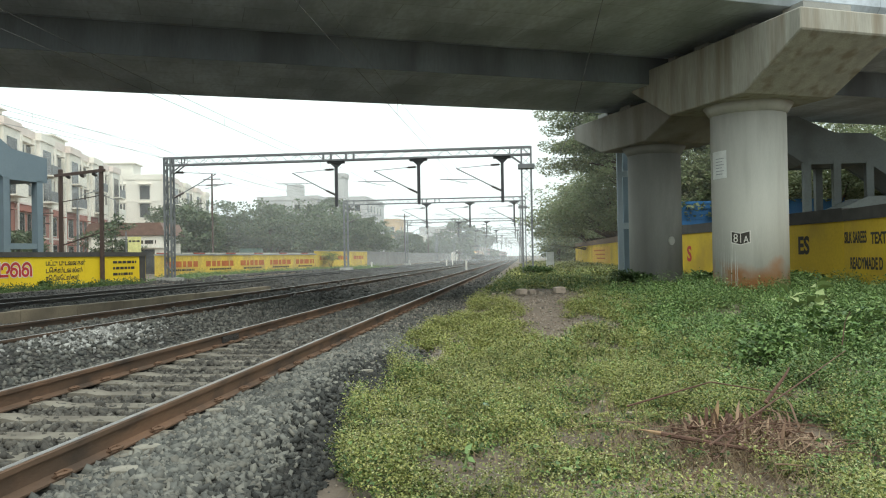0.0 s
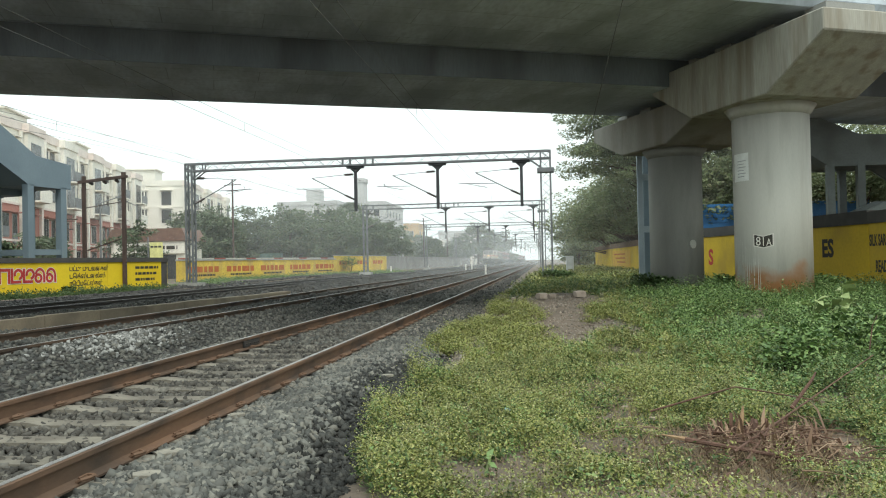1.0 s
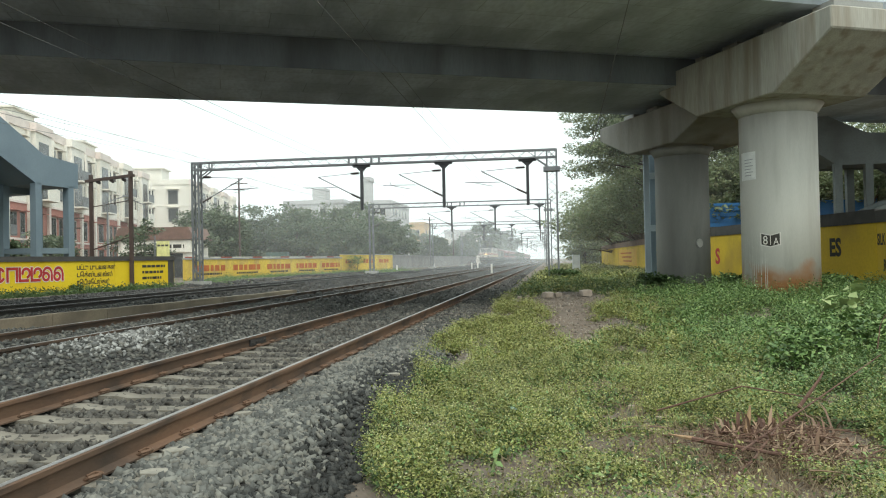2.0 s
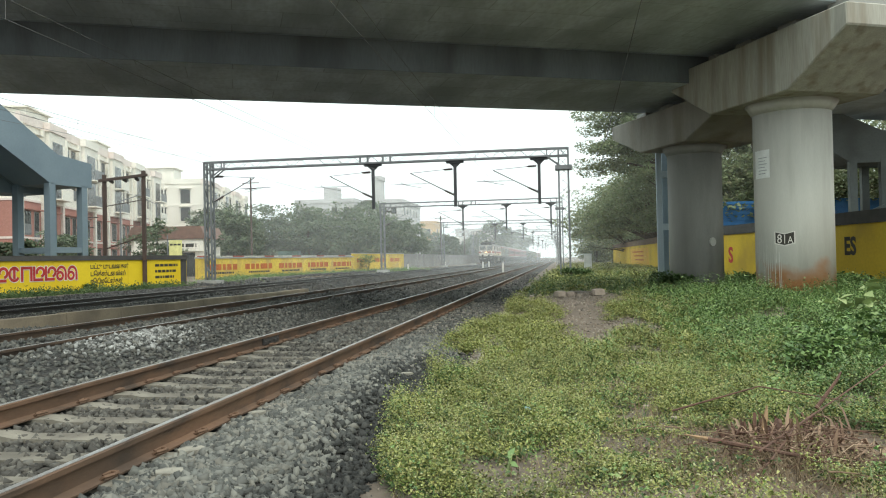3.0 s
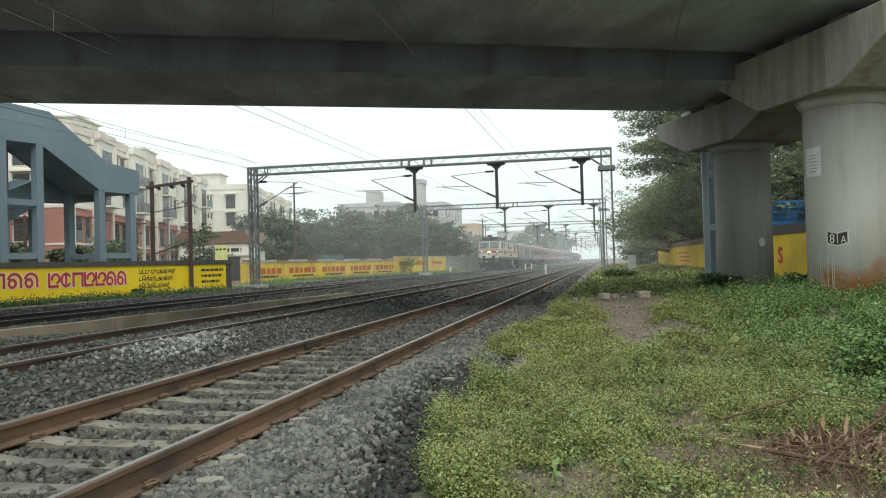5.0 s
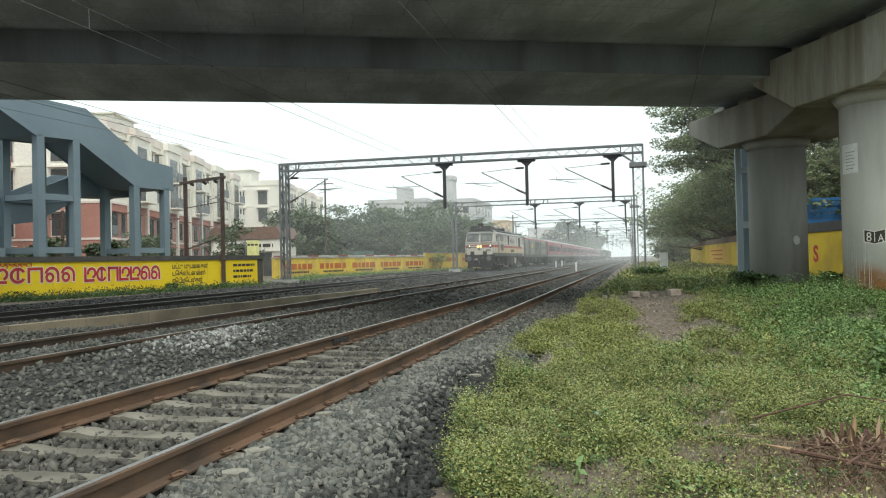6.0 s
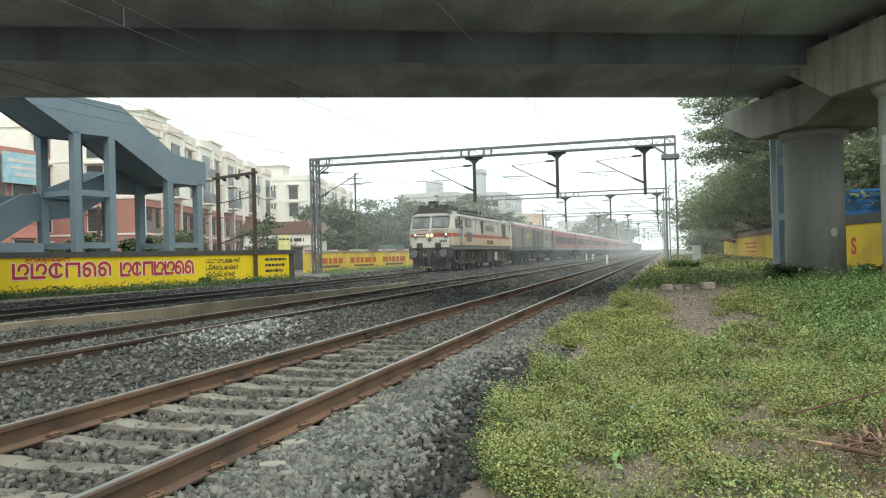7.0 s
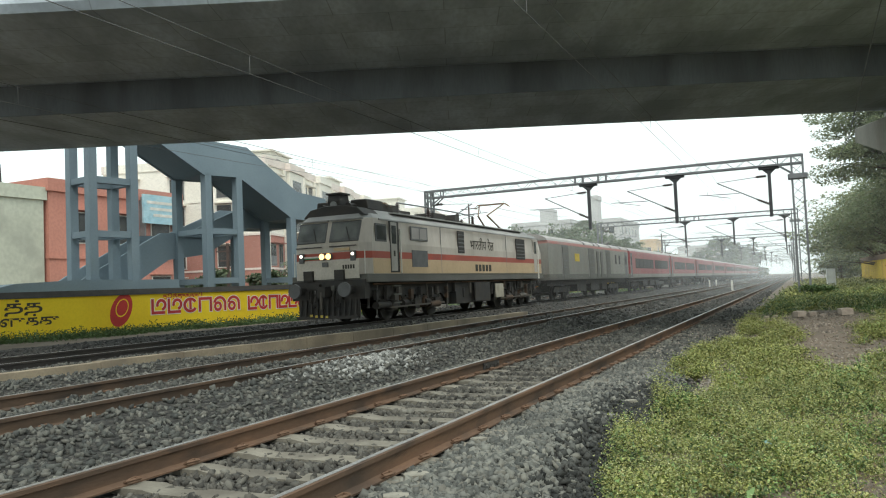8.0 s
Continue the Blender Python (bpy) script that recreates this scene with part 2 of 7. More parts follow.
# ---------------------------------------------------------------- tracks
RAIL = [(-0.075, -0.172), (0.075, -0.172), (0.075, -0.16), (0.012, -0.14), (0.01, -0.045), (0.036, -0.036), (0.036, -0.006), (0.028, 0.0),
        (-0.028, 0.0), (-0.036, -0.006), (-0.036, -0.036), (-0.01, -0.045), (-0.012, -0.14), (-0.075, -0.16)]
bm = bmesh.new()
prism(bm, [(-1.37, -0.4), (1.37, -0.4), (1.37, -0.2), (1.2, -0.172), (0.62, -0.172), (0.5, -0.192), (-0.5, -0.192), (-0.62, -0.172), (-1.2, -0.172), (-1.37, -0.2)], "y", -0.11, 0.11)
sleeper_mesh = bpy.data.meshes.new("sleeper")
bm.to_mesh(sleeper_mesh)
bm.free()
sleeper_mesh.materials.append(sleeper_mat)
bm = bmesh.new()
pts = [(0.03, -0.05, 0.0), (0.08, -0.055, 0.03), (0.11, -0.01, 0.035), (0.1, 0.05, 0.03), (0.05, 0.055, 0.03), (0.03, 0.0, 0.02)]
rings = []
for i, q in enumerate(pts):
    d = (Vector(pts[min(i + 1, 5)]) - Vector(pts[max(i - 1, 0)])).normalized()
    u = d.cross(Vector((0, 0, 1))).normalized()
    w = u.cross(d)
    rings.append([bm.verts.new(Vector(q) + 0.012 * (math.cos(a) * u + math.sin(a) * w)) for a in (0.0, 1.26, 2.51, 3.77, 5.03)])
for a, b in zip(rings, rings[1:]):
    for i in range(5):
        bm.faces.new((a[i], a[(i + 1) % 5], b[(i + 1) % 5], b[i]))
bm.faces.new(rings[0])
bm.faces.new(rings[-1])
bmesh.ops.recalc_face_normals(bm, faces=bm.faces)
clip_mesh = bpy.data.meshes.new("rail_clip")
bm.to_mesh(clip_mesh)
bm.free()
clip_mesh.materials.append(rail_side)


def track(x, label, y1, y2, step, y_first, clips, lift=0.0, side=None):
    t = thing("railway_track", label, "railway track", "parallel railway tracks", at=(x, 0, lift, 0, 0, 0))
    for s in (-0.871, 0.871):
        r = part("rail", moved(prism(bmesh.new(), RAIL, "y", -60, 640), pose(s, 0, 0)), side or rail_side, t)
        part("running_surface", bx(s - 0.02, -60, -0.001, s + 0.02, 640, 0.003), rail_top, r, "bright worn top of the rail")
    y = y_first
    k = 0
    rnd = random.Random(int(x * 10))
    while y < y2:
        ob = new("sleeper", sleeper_mesh)
        ob.parent = t
        ob.matrix_basis = pose(rnd.uniform(-.02, .02), y, rnd.uniform(-.006, .004), 0, 0, rnd.uniform(-.6, .6))
        if 0 < y < clips:
            for s in (-0.871, 0.871):
                for side in (0, 180):
                    c = new("rail_clip", clip_mesh)
                    c.parent = t
                    c.matrix_basis = pose(s, y, -0.165, 0, 0, side)
        y += step
    return t


track(-3.55, "rusty broad-gauge track on concrete sleepers in open ballast", 1, 62, 0.6, -19.7, 24)
track(-7.95, "rusty broad-gauge track half buried in grey ballast", 1, 40, 0.6, -19.5, 14, 0.05, dark_rail)
track(-14.6, "dark oily broad-gauge track that carries the express train", 1, 40, 0.6, -19.7, 0, 0.06, surface("oily_rail", (0.045, 0.038, 0.033), (0.03, 0.027, 0.025), 0.6, scale=2, metal=0.2))

# bolted joint plates on the near track
t = bpy.data.objects["railway_track"]
for s, y in ((-0.871, 11.6),):
    for o in (-1, 1):
        f = part("joint_plate", bx(s + o * 0.03 - 0.012, y - 0.32, -0.135, s + o * 0.03 + 0.012, y + 0.32, -0.045), black_gear, t, "black bolted rail joint plate", bevel=0.006)
        for k in (-0.24, -0.09, 0.09, 0.24):
            part("bolt", rod(bmesh.new(), (s + o * 0.035, y + k, -0.09), (s + o * 0.06, y + k, -0.09), 0.014, n=6), black_gear, f)

# low retaining kerb between the second and the third track
kerb_mat = surface("stained_kerb", (0.30, 0.245, 0.17), (0.22, 0.18, 0.13), 0.9, scale=1.2, fine=20, grime=(0.15, 0.12, 0.09))
kerb = thing("retaining_kerb", "long low tan concrete retaining kerb between the tracks", "kerb", kind="structure", at=(-12.72, 5.0, 0.08, 0, 0, -5.4))
for i in range(13):
    part("kerb_block", bx(-0.14, i * 2.0, -0.75, 0.14, i * 2.0 + 1.985, -0.05 - 0.008 * (i % 3)), kerb_mat, kerb, bevel=0.012)


# ---------------------------------------------------------------- loose stones
def stones(name, label, count, seed, where, size, material, level=None):
    """Angular broken stones, each a lump with displaced corners, laid on the bed."""
    r = np.random.default_rng(seed)
    pts = np.array([where(r) for _ in range(count)])
    z = np.array([(level or bed_z)(x, y) for x, y in pts])
    # a brick-like lump whose eight corners are knocked about, and one end narrower than the other
    corner = np.array([(a, b, c) for a in (-1, 1) for b in (-1, 1) for c in (-1, 1)], float) * 0.82
    s = r.uniform(size[0], size[1], (count, 1, 1)) * np.stack([r.uniform(0.75, 1.25, (count, 1)), r.uniform(0.6, 1.0, (count, 1)), r.uniform(0.4, 0.75, (count, 1))], 2) * 0.5
    v = corner[None] + r.uniform(-0.42, 0.42, (count, 8, 3))
    v[:, 4:, 1:] *= r.uniform(0.45, 1.0, (count, 1, 1))
    v = v * s
    q = r.normal(size=(count, 4))
    q[:, 1:3] *= 0.75
    q /= np.linalg.norm(q, axis=1, keepdims=True)
    w, a, b, c = q.T
    rot = np.stack([np.stack([1 - 2 * (b * b + c * c), 2 * (a * b - c * w), 2 * (a * c + b * w)], -1), np.stack([2 * (a * b + c * w), 1 - 2 * (a * a + c * c), 2 * (b * c - a * w)], -1),
                    np.stack([2 * (a * c - b * w), 2 * (b * c + a * w), 1 - 2 * (a * a + b * b)], -1)], 1)
    v = np.einsum("nij,nkj->nki", rot, v)
    v[:, :, 0] += pts[:, 0:1]
    v[:, :, 1] += pts[:, 1:2]
    v[:, :, 2] += (z + s[:, 0, 2] * r.uniform(-0.1, 0.75, count))[:, None]
    face = np.array([(0, 1, 3, 2), (4, 6, 7, 5), (0, 4, 5, 1), (2, 3, 7, 6), (0, 2, 6, 4), (1, 5, 7, 3)])
    f = (face[None] + 8 * np.arange(count)[:, None, None]).reshape(-1, 4)
    return tagged(fast_mesh(name, v.reshape(-1, 3), f, material), label, "ballast", kind="stuff")


def fast_mesh(name, v, f, material):
    me = bpy.data.meshes.new(name)
    n, k = len(f), f.shape[1]
    me.vertices.add(len(v))
    me.vertices.foreach_set("co", np.ascontiguousarray(v, np.float32).ravel())
    me.loops.add(n * k)
    me.loops.foreach_set("vertex_index", np.ascontiguousarray(f, np.int32).ravel())
    me.polygons.add(n)
    me.polygons.foreach_set("loop_start", np.arange(0, n * k, k, dtype=np.int32))
    me.polygons.foreach_set("loop_total", np.full(n, k, np.int32))
    me.update(calc_edges=True)
    me.materials.append(material)
    return new(name, me)


def island(name, colours, rough=0.85, bump=0.0, translucent=0.0):
    """A material whose colour varies from piece to piece of one mesh."""
    m = bpy.data.materials.new(name)
    m.use_nodes = True
    n, l = m.node_tree.nodes, m.node_tree.links
    p = n["Principled BSDF"]
    p.inputs["Roughness"].default_value = rough
    g = n.new("ShaderNodeNewGeometry")
    r = n.new("ShaderNodeValToRGB")
    r.color_ramp.elements.remove(r.color_ramp.elements[1])
    for i, c in enumerate(colours):
        e = r.color_ramp.elements[0] if i == 0 else r.color_ramp.elements.new(i / (len(colours) - 1))
        e.color = (*c, 1)
    r.color_ramp.elements[0].position = 0
    l.new(g.outputs["Random Per Island"], r.inputs[0])
    tc = n.new("ShaderNodeTexCoord")
    t = n.new("ShaderNodeTexNoise")
    t.inputs["Scale"].default_value, t.inputs["Detail"].default_value = 1.1, 6
    l.new(tc.outputs["Object"], t.inputs[0])
    mr = n.new("ShaderNodeMapRange")
    mr.inputs[1].default_value, mr.inputs[2].default_value, mr.inputs[3].default_value, mr.inputs[4].default_value = 0.3, 0.7, 0.72, 1.25
    l.new(t.outputs[0], mr.inputs[0])
    h = n.new("ShaderNodeHueSaturation")
    l.new(mr.outputs[0], h.inputs["Value"])
    l.new(r.outputs[0], h.inputs["Color"])
    l.new(h.outputs[0], p.inputs["Base Color"])
    if translucent:
        tr = n.new("ShaderNodeBsdfTranslucent")
        l.new(h.outputs[0], tr.inputs[0])
        mx = n.new("ShaderNodeMixShader")
        mx.inputs[0].default_value = translucent
        l.new(p.outputs[0], mx.inputs[1])
        l.new(tr.outputs[0], mx.inputs[2])
        l.new(mx.outputs[0], n["Material Output"].inputs[0])
    return m


stone_mat = island("broken_stone", [(0.04, 0.042, 0.038), (0.115, 0.117, 0.104), (0.17, 0.168, 0.147), (0.07, 0.072, 0.066), (0.14, 0.133, 0.112), (0.2, 0.196, 0.167), (0.08, 0.083, 0.074), (0.05, 0.051, 0.047)])
mid_stone = island("dull_stone", [(0.03, 0.032, 0.03), (0.07, 0.072, 0.064), (0.11, 0.108, 0.093), (0.045, 0.047, 0.043), (0.085, 0.08, 0.068), (0.15, 0.145, 0.125)])
far_stone = island("dark_dull_stone", [(0.025, 0.025, 0.023), (0.05, 0.048, 0.043), (0.08, 0.076, 0.066), (0.035, 0.034, 0.031), (0.11, 0.104, 0.09)])
gauge_stone = island("rust_dusted_stone", [(0.028, 0.026, 0.022), (0.06, 0.055, 0.046), (0.095, 0.088, 0.074), (0.04, 0.036, 0.03), (0.15, 0.142, 0.12), (0.07, 0.062, 0.05)])
dark_stone = island("oily_stone", [(0.02, 0.02, 0.02), (0.04, 0.039, 0.037), (0.06, 0.057, 0.052), (0.09, 0.086, 0.078)], 0.75)
wet_stone = island("wet_black_stone", [(0.008, 0.009, 0.008), (0.02, 0.021, 0.019), (0.034, 0.035, 0.031), (0.012, 0.013, 0.012), (0.05, 0.05, 0.044), (0.022, 0.023, 0.021), (0.07, 0.069, 0.061)], 0.85)
chalk_stone = island("chalky_stone", [(0.22, 0.22, 0.205), (0.34, 0.34, 0.32), (0.16, 0.16, 0.15), (0.1, 0.1, 0.094)])


def clear(x):
    """Keep stones off rails and most of the sleepers' tops."""
    return all(abs(abs(x + c) - 0.871) > 0.11 for c in (3.55, 7.95, 14.6))


def shoulder(y):
    """Where the clean stones give way to the black oily ones beside the grass."""
    return -1.56 - 0.42 * sm((y - 4.2) / 5) + 0.22 * noise.noise((0.7, y * 0.9, 8)) + 0.5 * sm((y - 9.5) / 2.5)


def stone_spot(x0, x1, y0, y1, power=1.0, skip_gauge=False):
    def pick(r):
        while True:
            x, y = r.uniform(x0, x1), y0 + (y1 - y0) * r.random() ** power
            on_sleeper = abs(x + 3.55) < 1.3 and abs((y - 1.3 + 0.3) % 0.6 - 0.3) < 0.125
            if clear(x) and not (on_sleeper and r.random() < 0.62) and not (skip_gauge and abs(x + 3.55) < 0.87):
                return x, y
    return pick


stones("ballast_stones", "grey angular crushed stones heaped along the near track", 22000, 1, lambda r, spot=stone_spot(-5.3, -1.5, 2.2, 13, 1.4, True): next(p for p in (spot(r) for _ in range(99)) if p[0] < shoulder(p[1]) + 0.12 * r.normal()), (0.045, 0.085), stone_mat)
stones("ballast_stones", "grey angular crushed stones along the near track farther off", 7000, 2, stone_spot(-5.3, -1.5, 12, 34, 1.2), (0.05, 0.1), mid_stone)
stones("ballast_stones", "dull grey crushed stones between the tracks", 20000, 3, stone_spot(-13.0, -5.0, 3.5, 24, 1.3), (0.045, 0.09), mid_stone)
stones("ballast_stones", "dull dark stones between the tracks farther off", 8000, 11, stone_spot(-13.5, -1.6, 23, 62, 1.5), (0.08, 0.16), far_stone)
stones("ballast_stones", "dark crushed stones on the shoulder beside the grass", 9000, 4, lambda r: (lambda y: (max(shoulder(y) - 0.25 * r.random(), -0.82 - 0.5 * sm((y - 4.2) / 5) - abs(r.normal(0, 0.42))), y))(2.2 + 9.5 * r.random() ** 1.4), (0.045, 0.08), wet_stone)
stones("ballast_stones", "rust-dusted dark stones between the rails of the near track", 6000, 9, stone_spot(-4.4, -2.7, 2.2, 16, 1.4), (0.045, 0.085), gauge_stone)
stones("ballast_stones", "grey crushed stones along the near track beside the path", 3000, 13, stone_spot(-5.3, -1.2, -6, 2.6), (0.05, 0.09), stone_mat)
stones("chalky_stones", "whitish dusty stones on the heap between the tracks", 700, 5, lambda r: (-6.4 + r.normal(0, 0.33), 11.2 + r.normal(0, 0.85)), (0.045, 0.09), chalk_stone)
stones("ballast_stones", "dark oily stones beside the third track farther off", 4500, 12, stone_spot(-19.2, -13.0, 38, 80, 1.2), (0.1, 0.2), dark_stone, lambda x, y: max(ground_z(x, y), bed_z(x, y)))
stones("ballast_stones", "dark oily stones along the third track", 7000, 6, stone_spot(-18.4, -13.0, 8, 40, 1.0), (0.06, 0.11), dark_stone)

path_stone = island("path_gravel", [(0.14, 0.11, 0.085), (0.22, 0.175, 0.135), (0.3, 0.26, 0.21), (0.1, 0.085, 0.07)])
stones("path_gravel", "small brown gravel and chips on the worn earth path", 3500, 7, lambda r: (0.7 + r.normal(0, 1.1), r.uniform(10, 25)), (0.025, 0.06), path_stone, ground_z)

stones("path_gravel", "dusty brown-grey small stones beside the near rail", 4200, 10, lambda r: (-2.45 + 1.7 * r.random() + 0.1 * r.normal(), 9.5 + 16 * r.random() ** 1.2), (0.03, 0.065), island("dusty_stone", [(0.12, 0.105, 0.09), (0.19, 0.165, 0.14), (0.25, 0.225, 0.195), (0.08, 0.072, 0.062)]), lambda x, y: max(ground_z(x, y), bed_z(x, y)))
stones("path_gravel", "small brown and grey chips on the bare earth round the stump", 1800, 8, lambda r: (1.2 + r.normal(0, 0.8), 6.0 + r.normal(0, 1.2)), (0.012, 0.035), path_stone, ground_z)

# flat broken slabs of pale mortar lying flush in the stones
chip_mat = surface("pale_mortar", (0.28, 0.262, 0.215), (0.21, 0.195, 0.16), 0.9, scale=8, fine=60)
for x, y, a, w in ((-2.42, 4.97, 12, 0.24), (-2.3, 4.45, -12, 0.22), (-2.5, 6.3, 20, 0.16), (-1.75, 9.0, 5, 0.16)):
    rc = random.Random(int(y * 100))
    rim = [(0.5 * w * rc.uniform(0.75, 1.1) * math.cos(k * 1.047), 0.3 * w * rc.uniform(0.7, 1.15) * math.sin(k * 1.047)) for k in range(6)]
    c = part("mortar_slab", prism(bmesh.new(), rim, "z", -0.02, 0.012), chip_mat, bevel=0.004)
    c.matrix_basis = pose(x, y, bed_z(x, y) + 0.04, 3, -3, a)
    tagged(c, "flat pale mortar slab lying in the ballast", "rubble", "mortar slabs")


# ---------------------------------------------------------------- flyover
def board_marked(name, base):
    m = surface(name, base, tuple(c * 0.66 for c in base), 0.85, scale=0.8, fine=9, fine_mix=0.35, grime=tuple(c * 0.5 for c in base), grime_scale=0.55, stretch=(1, 0.4, 1), bump=0.5)
    n, l = m.node_tree.nodes, m.node_tree.links
    p = n["Principled BSDF"]
    src = p.inputs["Base Color"].links[0].from_socket
    tc = n.new("ShaderNodeTexCoord")
    b = n.new("ShaderNodeTexBrick")
    b.inputs["Scale"].default_value = 1.0
    b.inputs["Mortar Size"].default_value, b.inputs["Mortar Smooth"].default_value = 0.016, 0.4
    b.inputs["Brick Width"].default_value, b.inputs["Row Height"].default_value = 2.4, 1.2
    b.inputs["Color1"].default_value, b.inputs["Color2"].default_value, b.inputs["Mortar"].default_value = (1, 1, 1, 1), (0.88, 0.88, 0.88, 1), (0.66, 0.66, 0.66, 1)
    l.new(tc.outputs["Object"], b.inputs[0])
    x = n.new("ShaderNodeMix")
    x.data_type, x.blend_type = "RGBA", "MULTIPLY"
    x.inputs[0].default_value = 1
    l.new(src, x.inputs[6])
    l.new(b.outputs[0], x.inputs[7])
    l.new(x.outputs[2], p.inputs["Base Color"])
    return m


def muddy_pier():
    """Cement wash with a splash of red mud round the foot."""
    m = surface("cement_wash", (0.50, 0.49, 0.44), (0.42, 0.41, 0.365), 0.8, scale=0.5, fine=30, fine_mix=0.12, grime=(0.34, 0.325, 0.285), grime_scale=0.9, stretch=(2.5, 2.5, 0.3))
    n, l = m.node_tree.nodes, m.node_tree.links
    p = n["Principled BSDF"]
    src = p.inputs["Base Color"].links[0].from_socket
    tc = n.new("ShaderNodeTexCoord")
    sp = n.new("ShaderNodeSeparateXYZ")
    l.new(tc.outputs["Object"], sp.inputs[0])
    t = n.new("ShaderNodeTexNoise")
    t.inputs["Scale"].default_value, t.inputs["Detail"].default_value = 1.6, 7
    l.new(tc.outputs["Object"], t.inputs[0])
    a = n.new("ShaderNodeMath")
    a.operation = "MULTIPLY_ADD"
    a.inputs[1].default_value, a.inputs[2].default_value = 1.6, -0.75
    l.new(t.outputs[0], a.inputs[0])
    s = n.new("ShaderNodeMath")
    s.operation = "SUBTRACT"
    l.new(a.outputs[0], s.inputs[0])
    l.new(sp.outputs[2], s.inputs[1])
    mr = n.new("ShaderNodeMapRange")
    mr.inputs[1].default_value, mr.inputs[2].default_value = 0.25, 0.85
    l.new(s.outputs[0], mr.inputs[0])
    x = n.new("ShaderNodeMix")
    x.data_type = "RGBA"
    l.new(mr.outputs[0], x.inputs[0])
    l.new(src, x.inputs[6])
    x.inputs[7].default_value = (0.42, 0.19, 0.075, 1)
    l.new(x.outputs[2], p.inputs["Base Color"])
    return m


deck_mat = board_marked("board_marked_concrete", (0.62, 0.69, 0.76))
web_mat = surface("dark_web_concrete", (0.17, 0.19, 0.205), (0.12, 0.134, 0.146), 0.85, scale=0.4, fine=14, grime=(0.08, 0.085, 0.09), grime_scale=0.5, stretch=(1.5, 1, 0.25))
pier_mat = muddy_pier()
# far cap and pier: a darker base tone than the near ones, with stain streaks
cap_dark = surface("far_cap_concrete", (0.33, 0.315, 0.275), (0.235, 0.222, 0.195), 0.85, scale=0.7, fine=22, grime=(0.15, 0.12, 0.09), stretch=(1.6, 1.6, 0.3))
pier_plain = surface("far_pier_concrete", (0.29, 0.285, 0.26), (0.21, 0.206, 0.188), 0.85, scale=0.5, fine=30, fine_mix=0.15, grime=(0.15, 0.145, 0.13), grime_scale=0.7, stretch=(1.5, 1.5, 0.3))
FLY = thing("flyover", "grey concrete road flyover on round piers across the tracks", "flyover", at=(0.12, -0.07, 1.1, 0, 0, 23.4))
for nm, v0, v1, z in (("near_deck", 15.7, 21.08, 6.03), ("far_deck", 21.12, 25.9, 5.2)):
    d = part(nm, prism(bmesh.new(), [(v0, z + (0.16 if z > 6 else 0.01)), (v0 + (0.12 if z > 6 else 0.01), z), (v1 - 0.12, z), (v1, z + 0.16), (v1, 7.3), (v0, 7.3)], "x", -75, 75), deck_mat, FLY, "board-marked grey concrete deck")
    part("parapet", bx(-75, v0 if z > 6 else v1 - 0.25, 7.3, 75, v0 + 0.25 if z > 6 else v1, 8.3), concrete, d)
# thin plate added over the girder's side face, darker than the deck concrete
part("girder_web", bx(-75, 21.085, 5.2, 75, 21.112, 6.035), web_mat, FLY, "dark streaked side face of the lower girder")
for v, half_t, half_b, zt, zb, ze, u0, u1, uc, rad, pad in ((18.41, 3.69, 1.66, 5.65, 4.06, 5.13, 13.4, 16.25, 14.85, 1.01, 6.03), (23.5, 3.5, 1.42, 4.86, 3.61, 4.38, 13.83, 16.5, 15.06, 0.88, 5.2)):
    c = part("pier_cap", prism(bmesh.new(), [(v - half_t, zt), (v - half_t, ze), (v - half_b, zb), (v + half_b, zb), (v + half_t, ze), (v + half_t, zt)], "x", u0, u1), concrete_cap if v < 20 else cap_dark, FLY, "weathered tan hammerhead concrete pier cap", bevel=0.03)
    for k in (-0.8, -0.25, 0.3, 0.8):
        w = v + k * half_t * 0.9
        part("bearing_pad", bx(u0 + 0.7, w - 0.35, zt - 0.01, u1 - 0.7, w + 0.35, pad + 0.02), concrete, c)
    bm = rod(bmesh.new(), (uc, v, -2.2), (uc, v, zb - 0.28), rad, n=48)
    rod(bm, (uc, v, zb - 0.28), (uc, v, zb + 0.02), rad, rad + 0.2, n=48)
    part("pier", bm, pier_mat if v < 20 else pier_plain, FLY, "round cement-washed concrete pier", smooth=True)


# ---------------------------------------------------------------- lettering
def lettering(name, text, size, m, material, parent, label="", width=None, depth=0.004, bold=0.0):
    """A word in the built-in font as a flat mesh; m places its lower left corner, x along the word, z of m out of the wall."""
    cu = bpy.data.curves.new(name, "FONT")
    cu.body, cu.size, cu.extrude, cu.offset, cu.resolution_u = text, size, depth / 2, bold, 3
    ob = bpy.data.objects.new(name, cu)
    scene.collection.objects.link(ob)
    me = bpy.data.meshes.new_from_object(ob.evaluated_get(bpy.context.evaluated_depsgraph_get()))
    bpy.data.objects.remove(ob)
    me.materials.append(material)
    out = new(name, me)
    if width and me.vertices:
        w = max(v.co.x for v in me.vertices)
        for v in me.vertices:
            v.co.x *= width / w
    out.parent = parent
    out.matrix_basis = m
    if label:
        out["label"] = label
    return out


red_letter = surface("red_letter_paint", (0.50, 0.035, 0.03), None, 0.7, scale=2, fine=15, bump=0)
white_letter = surface("white_letter_paint", (0.75, 0.72, 0.66), None, 0.7, scale=2, bump=0)
black_letter = surface("black_letter_paint", (0.045, 0.04, 0.03), None, 0.75, scale=2, bump=0)
orange_letter = surface("orange_letter_paint", (0.5, 0.13, 0.02), None, 0.75, scale=2, bump=0)


